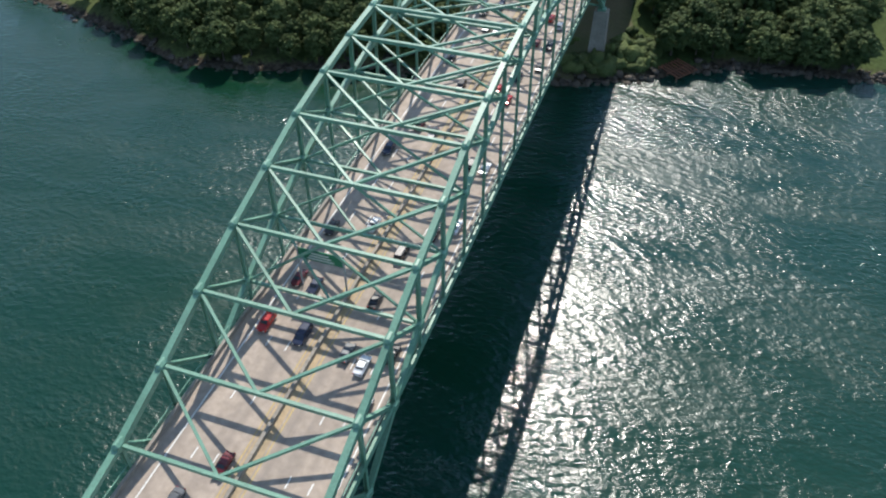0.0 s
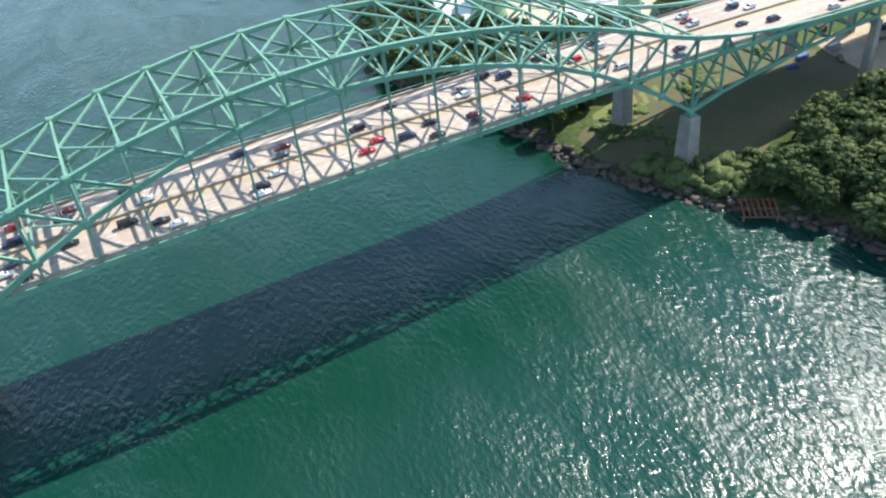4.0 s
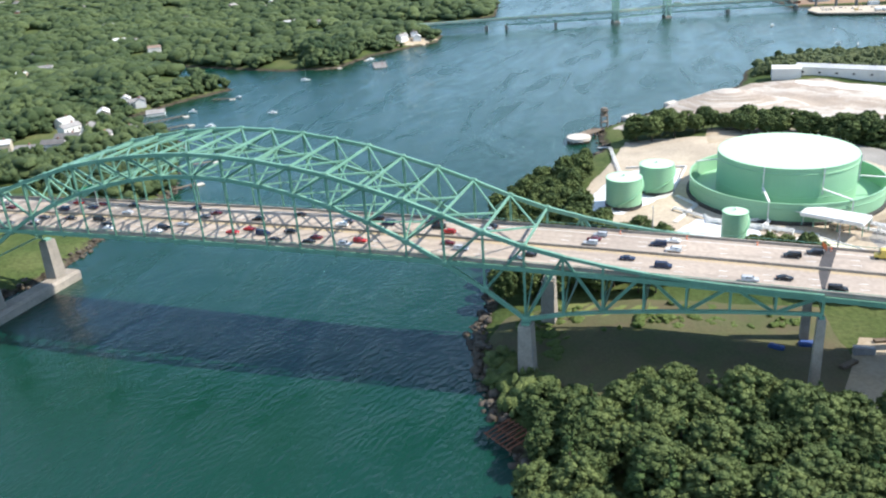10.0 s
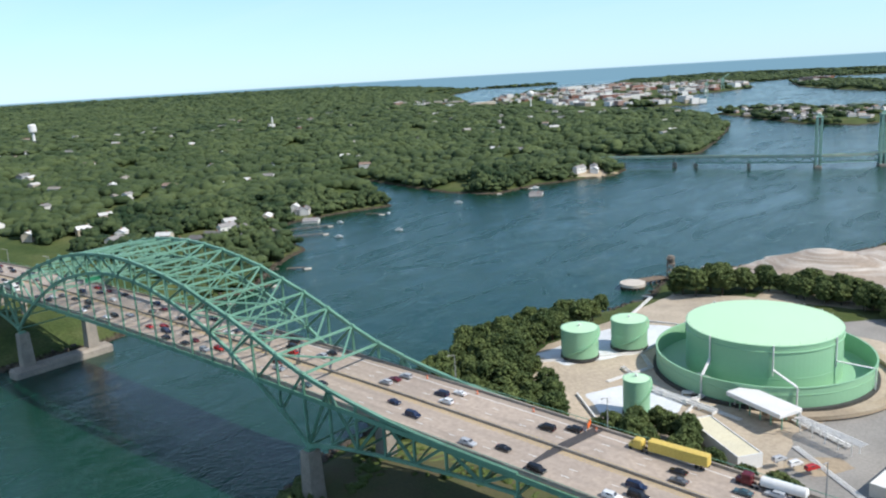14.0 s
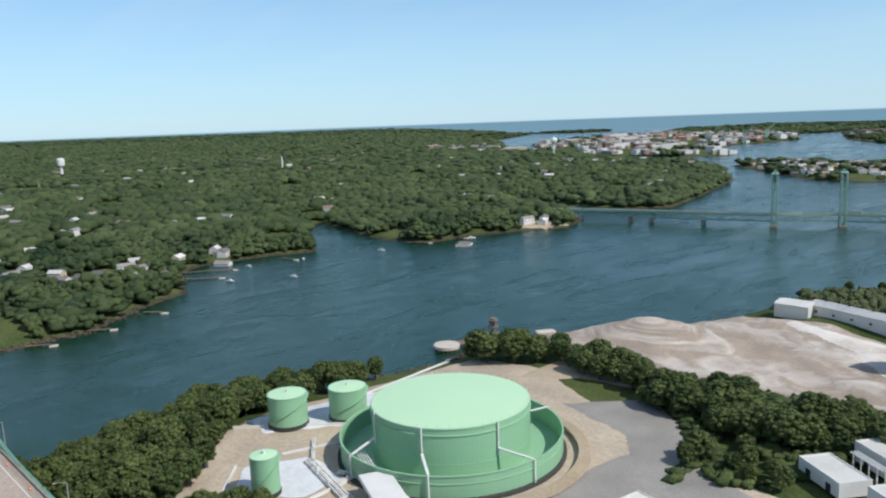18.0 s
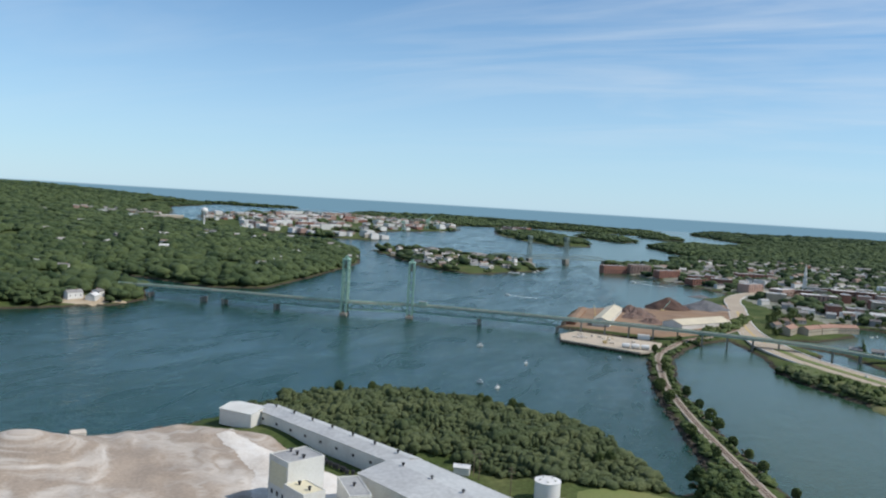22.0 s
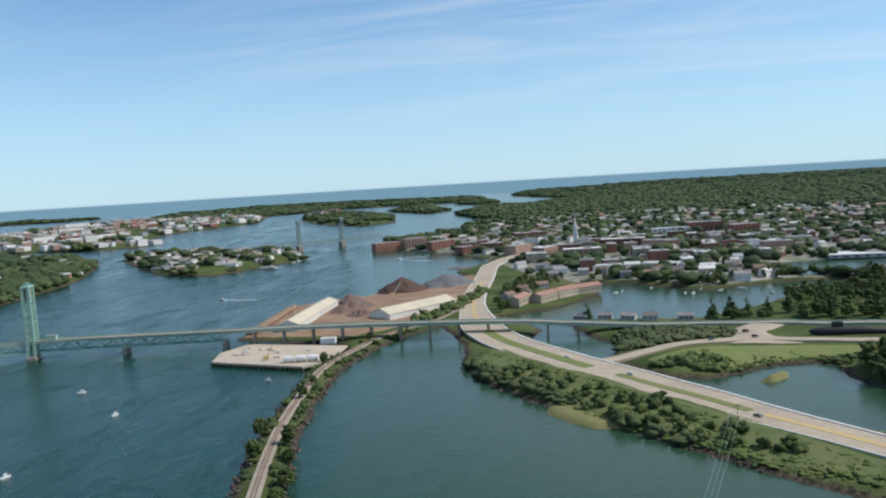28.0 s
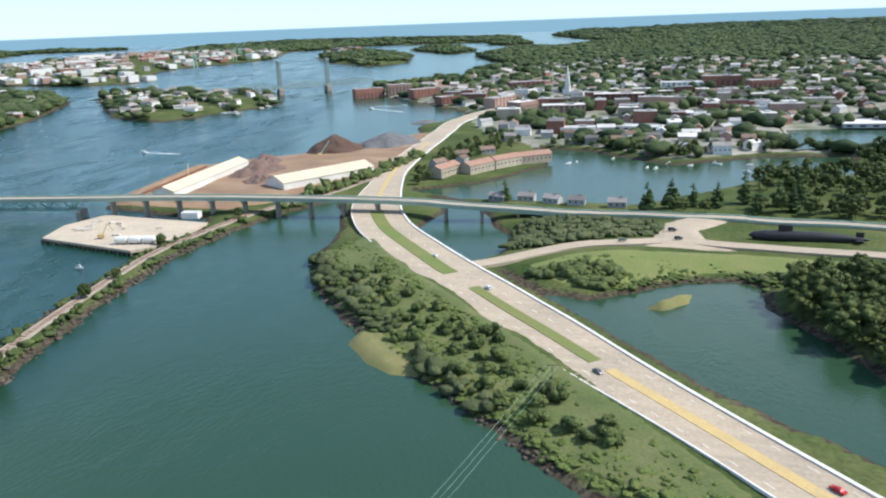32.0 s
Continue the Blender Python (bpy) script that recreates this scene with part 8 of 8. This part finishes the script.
part("median_strip", ribbon_bm([(p[0], p[1], p[2] + 0.008) for p in line], 1.3, 0.006, 0, -0.2), mat("sandy_median", (0.44, 0.33, 0.2), (0.36, 0.28, 0.18), 0.9, 0, 0.2, 2.0, 0.1), bridge, "sandy strip along the median")
for k in range(60):
    x = -290 + k * 9.9
    for s in (-1, 1):
        bar("rail_post", (x, s * 16.9, deck_z(x) - 0.2), (x, s * 16.9, deck_z(x) + 1.5), 0.12, 0.12, STEEL, bridge)
for s in (-1, 1):
    part("hand_rail", ribbon_bm(line, 0.08, 0.12, 1.5, s * 16.9), STEEL, bridge)
ORANGE = mat("orange_plastic", (0.8, 0.16, 0.03), None, 0.5)
for k in range(9):
    x = 140 + k * 21
    d = thing("traffic_drum", pose(x, 14.6, deck_z(x)), "orange and white traffic drum on the hard shoulder", "drum", "traffic drums")
    part("body", lathe_bm([(0.34, 0), (0.34, 0.1), (0.28, 0.12), (0.25, 1.0), (0.05, 1.02)], 12), ORANGE, d)
    part("band", lathe_bm([(0.285, 0.4), (0.275, 0.65)], 12), WHITE, d)
for x, y in ((201, 14.2),):
    s = thing("work_sign", pose(x, y, deck_z(x), 0, 0, 15), "orange roadworks board on a stand", "sign", "roadworks boards")
    part("board", box_bm(0.12, 3.4, 1.6, pose(0, 0, 0.9), 0.03), ORANGE, s)
    for q in (-1.2, 1.2):
        bar("leg", (0, q, 0), (0, q, 1.0), 0.12, 0.12, DARK, s)
for x in (150, 205, 262, 318, -150, -210, -270):
    p = thing("lamp_post", pose(x, 17.3, deck_z(x)), "grey lamp post with a curved arm", "lamp post", "bridge lamp posts")
    part("pole", lathe_bm([(0.2, -0.6), (0.12, 9.5)], 8), GREYBOARD, p)
    bar("arm", (0, 0, 9.4), (0, -2.6, 10.2), 0.12, 0.12, GREYBOARD, p)
    part("lamp_head", box_bm(0.4, 0.9, 0.2, pose(0, -2.9, 10.1), 0.05), GREYBOARD, p)
SIGN_GREEN = mat("green_sign_face", (0.02, 0.2, 0.1), None, 0.5)
s = thing("road_sign", pose(-70, 5, deck_z(-70)), "green road sign panel hung over the lanes", "sign")
part("panel", box_bm(0.2, 9, 2.6, pose(0, 0, 7.2), 0.04), SIGN_GREEN, s)
for q in (-4.7, 4.7):
    bar("post", (0, q, 0), (0, q, 10), 0.3, 0.3, GREYBOARD, s)
for k in range(3):
    part("text_bar", box_bm(0.03, 5.5 - k, 0.3, pose(-0.12, 0, 7.6 + k * 0.65)), WHITE, s)
st = thing("parked_trailer", pose(218, -44, ground_at(218, -44), 0, 0, 28), "long white trailer parked by the wood", "trailer")
part("box", box_bm(16, 2.6, 2.8, pose(0, 0, 1.1), 0.05), WHITE, st)
for x in (-6, -4.8, 5.5):
    for q in (-1, 1):
        part("wheel", lathe_bm([(0.25, -0.16), (0.5, -0.14), (0.5, 0.14), (0.25, 0.16)], 12, pose(x, q * 1.05, 0.5, 90)), TYRE, st)

# ---------- boats and landing stages ----------
HULL = mat("white_hull", (0.78, 0.78, 0.77), (0.7, 0.7, 0.69), 0.35, 0, 0.3, 2.0, 0.02)


def boat(x, y, L, head, label, group, mast=False, cabin=True):
    b = thing("sailing_boat" if mast else "motor_boat", pose(x, y, 0, 0, 0, head), label, "boat", group)
    bm = bmesh.new()
    W = L * 0.3
    rows = []
    for t in (0, 0.3, 0.6, 0.85, 1.0):
        w = W / 2 * (1 - max(0, t - 0.45) ** 2 / 0.31)
        xx = -L / 2 + t * L
        rows.append([bm.verts.new(v) for v in ((xx, -w, 0.9 + 0.3 * t), (xx * 0.96, -w * 0.6, -0.3), (xx * 0.96, w * 0.6, -0.3), (xx, w, 0.9 + 0.3 * t))])
    for p, q in zip(rows, rows[1:]):
        for k in range(3):
            bm.faces.new((p[k], q[k], q[k + 1], p[k + 1]))
        bm.faces.new((p[3], q[3], q[0], p[0]))
    bm.faces.new(rows[0])
    bm.faces.new(rows[-1][::-1])
    bmesh.ops.recalc_face_normals(bm, faces=bm.faces[:])
    part("hull", bm, HULL, b)
    if cabin:
        part("cabin", box_bm(L * 0.34, W * 0.62, 1.3, pose(0, 0, 1.0), 0.15), HULL, b)
        part("window", box_bm(L * 0.3, W * 0.64, 0.4, pose(0, 0, 1.6)), GLASS_DARK, b)
    if mast:
        part("mast", lathe_bm([(0.14, 0.9), (0.08, L * 1.35)], 8, pose(L * 0.08, 0, 0)), GREYBOARD, b)
        bar("boom", (L * 0.08, 0, 2.2), (-L * 0.4, 0, 2.2), 0.25, 0.3, HULL, b)
    return b


boat(-236, 484, 10, 20, "white sailing boat at anchor with bare mast", "moored boats", True)
for x, y, L, h in ((-192, 344, 8, 30), (-274, 346, 8, 10), (-222, 297, 9, 15), (-215, 600, 11, 60), (-262, 402, 8, -20), (215, 785, 6, 40), (276, 738, 5, 80), (271, 648, 5, 10), (337, 818, 5, 0), (288, 640, 5, 70)):
    boat(x, y, L, h, "small white motor boat on the river", "river boats")
for x, y, L, h in ((92, 1190, 9, 175), (190, 1600, 14, 150), (-300, 1380, 7, 30), (230, 1640, 8, 10), (-560, 2010, 12, 60)):
    b = boat(x, y, L, h, "white motor boat under way with a foaming wake", "boats under way")
    bm = bmesh.new()
    n = 16
    q = [[bm.verts.new((-L / 2 - k * L * 0.35, s * (0.8 + k * 0.22 + 0.5 * random.random()) * (1 - k / (n + 4)), 0.05)) for s in (-1, 1)] for k in range(n)]
    for a, c in zip(q, q[1:]):
        bm.faces.new((a[0], a[1], c[1], c[0]))
    part("wake", bm, mat("white_foam", (0.75, 0.78, 0.78), (0.45, 0.55, 0.57), 0.8, 0, 0.5, 3.0, 0.2), b)
random.seed(31)
for k in range(26):
    boat(-40 + random.uniform(-46, 36), 1575 + random.uniform(-50, 60), random.uniform(7, 13), random.uniform(20, 60), "white boat berthed in the island marina", "marina boats", random.random() < 0.4)
for k in range(12):
    boat(random.uniform(560, 740), random.uniform(1150, 1215), random.uniform(5, 7), random.uniform(0, 180), "small white boat moored on the mill pond", "pond boats", False, random.random() < 0.5)
for x, y, L, h in ((-258, 280, 46, 52), (-284, 305, 52, 58), (-275, 392, 16, 20), (-140, 150, 16, 60), (-132, 108, 16, 55), (-160, 198, 14, 40), (-240, 540, 24, 40), (-228, 590, 18, 20)):
    d = thing("landing_pier", pose(x, y, 0, 0, 0, h), "narrow timber landing pier with a float", "pier", "landing piers")
    part("deck", box_bm(L, 2.2, 0.3, pose(0, 0, 1.4)), TIMBER, d)
    part("float", box_bm(5, 4, 0.8, pose(L / 2 + 2, 0, -0.1), 0.1), MATS["pale_concrete"], d)
    for i in range(int(L / 6) + 1):
        for s in (-0.9, 0.9):
            part("pile", lathe_bm([(0.2, -4), (0.2, 1.8)], 6, pose(-L / 2 + i * 6, s, 0)), TIMBER, d)

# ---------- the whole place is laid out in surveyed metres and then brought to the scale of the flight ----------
SCALE = 0.84
for me in bpy.data.meshes:
    me.transform(Matrix.Scale(SCALE, 4))
for ob in scene.objects:
    if ob is not cam and ob is not sun:
        ob.location = ob.location * SCALE
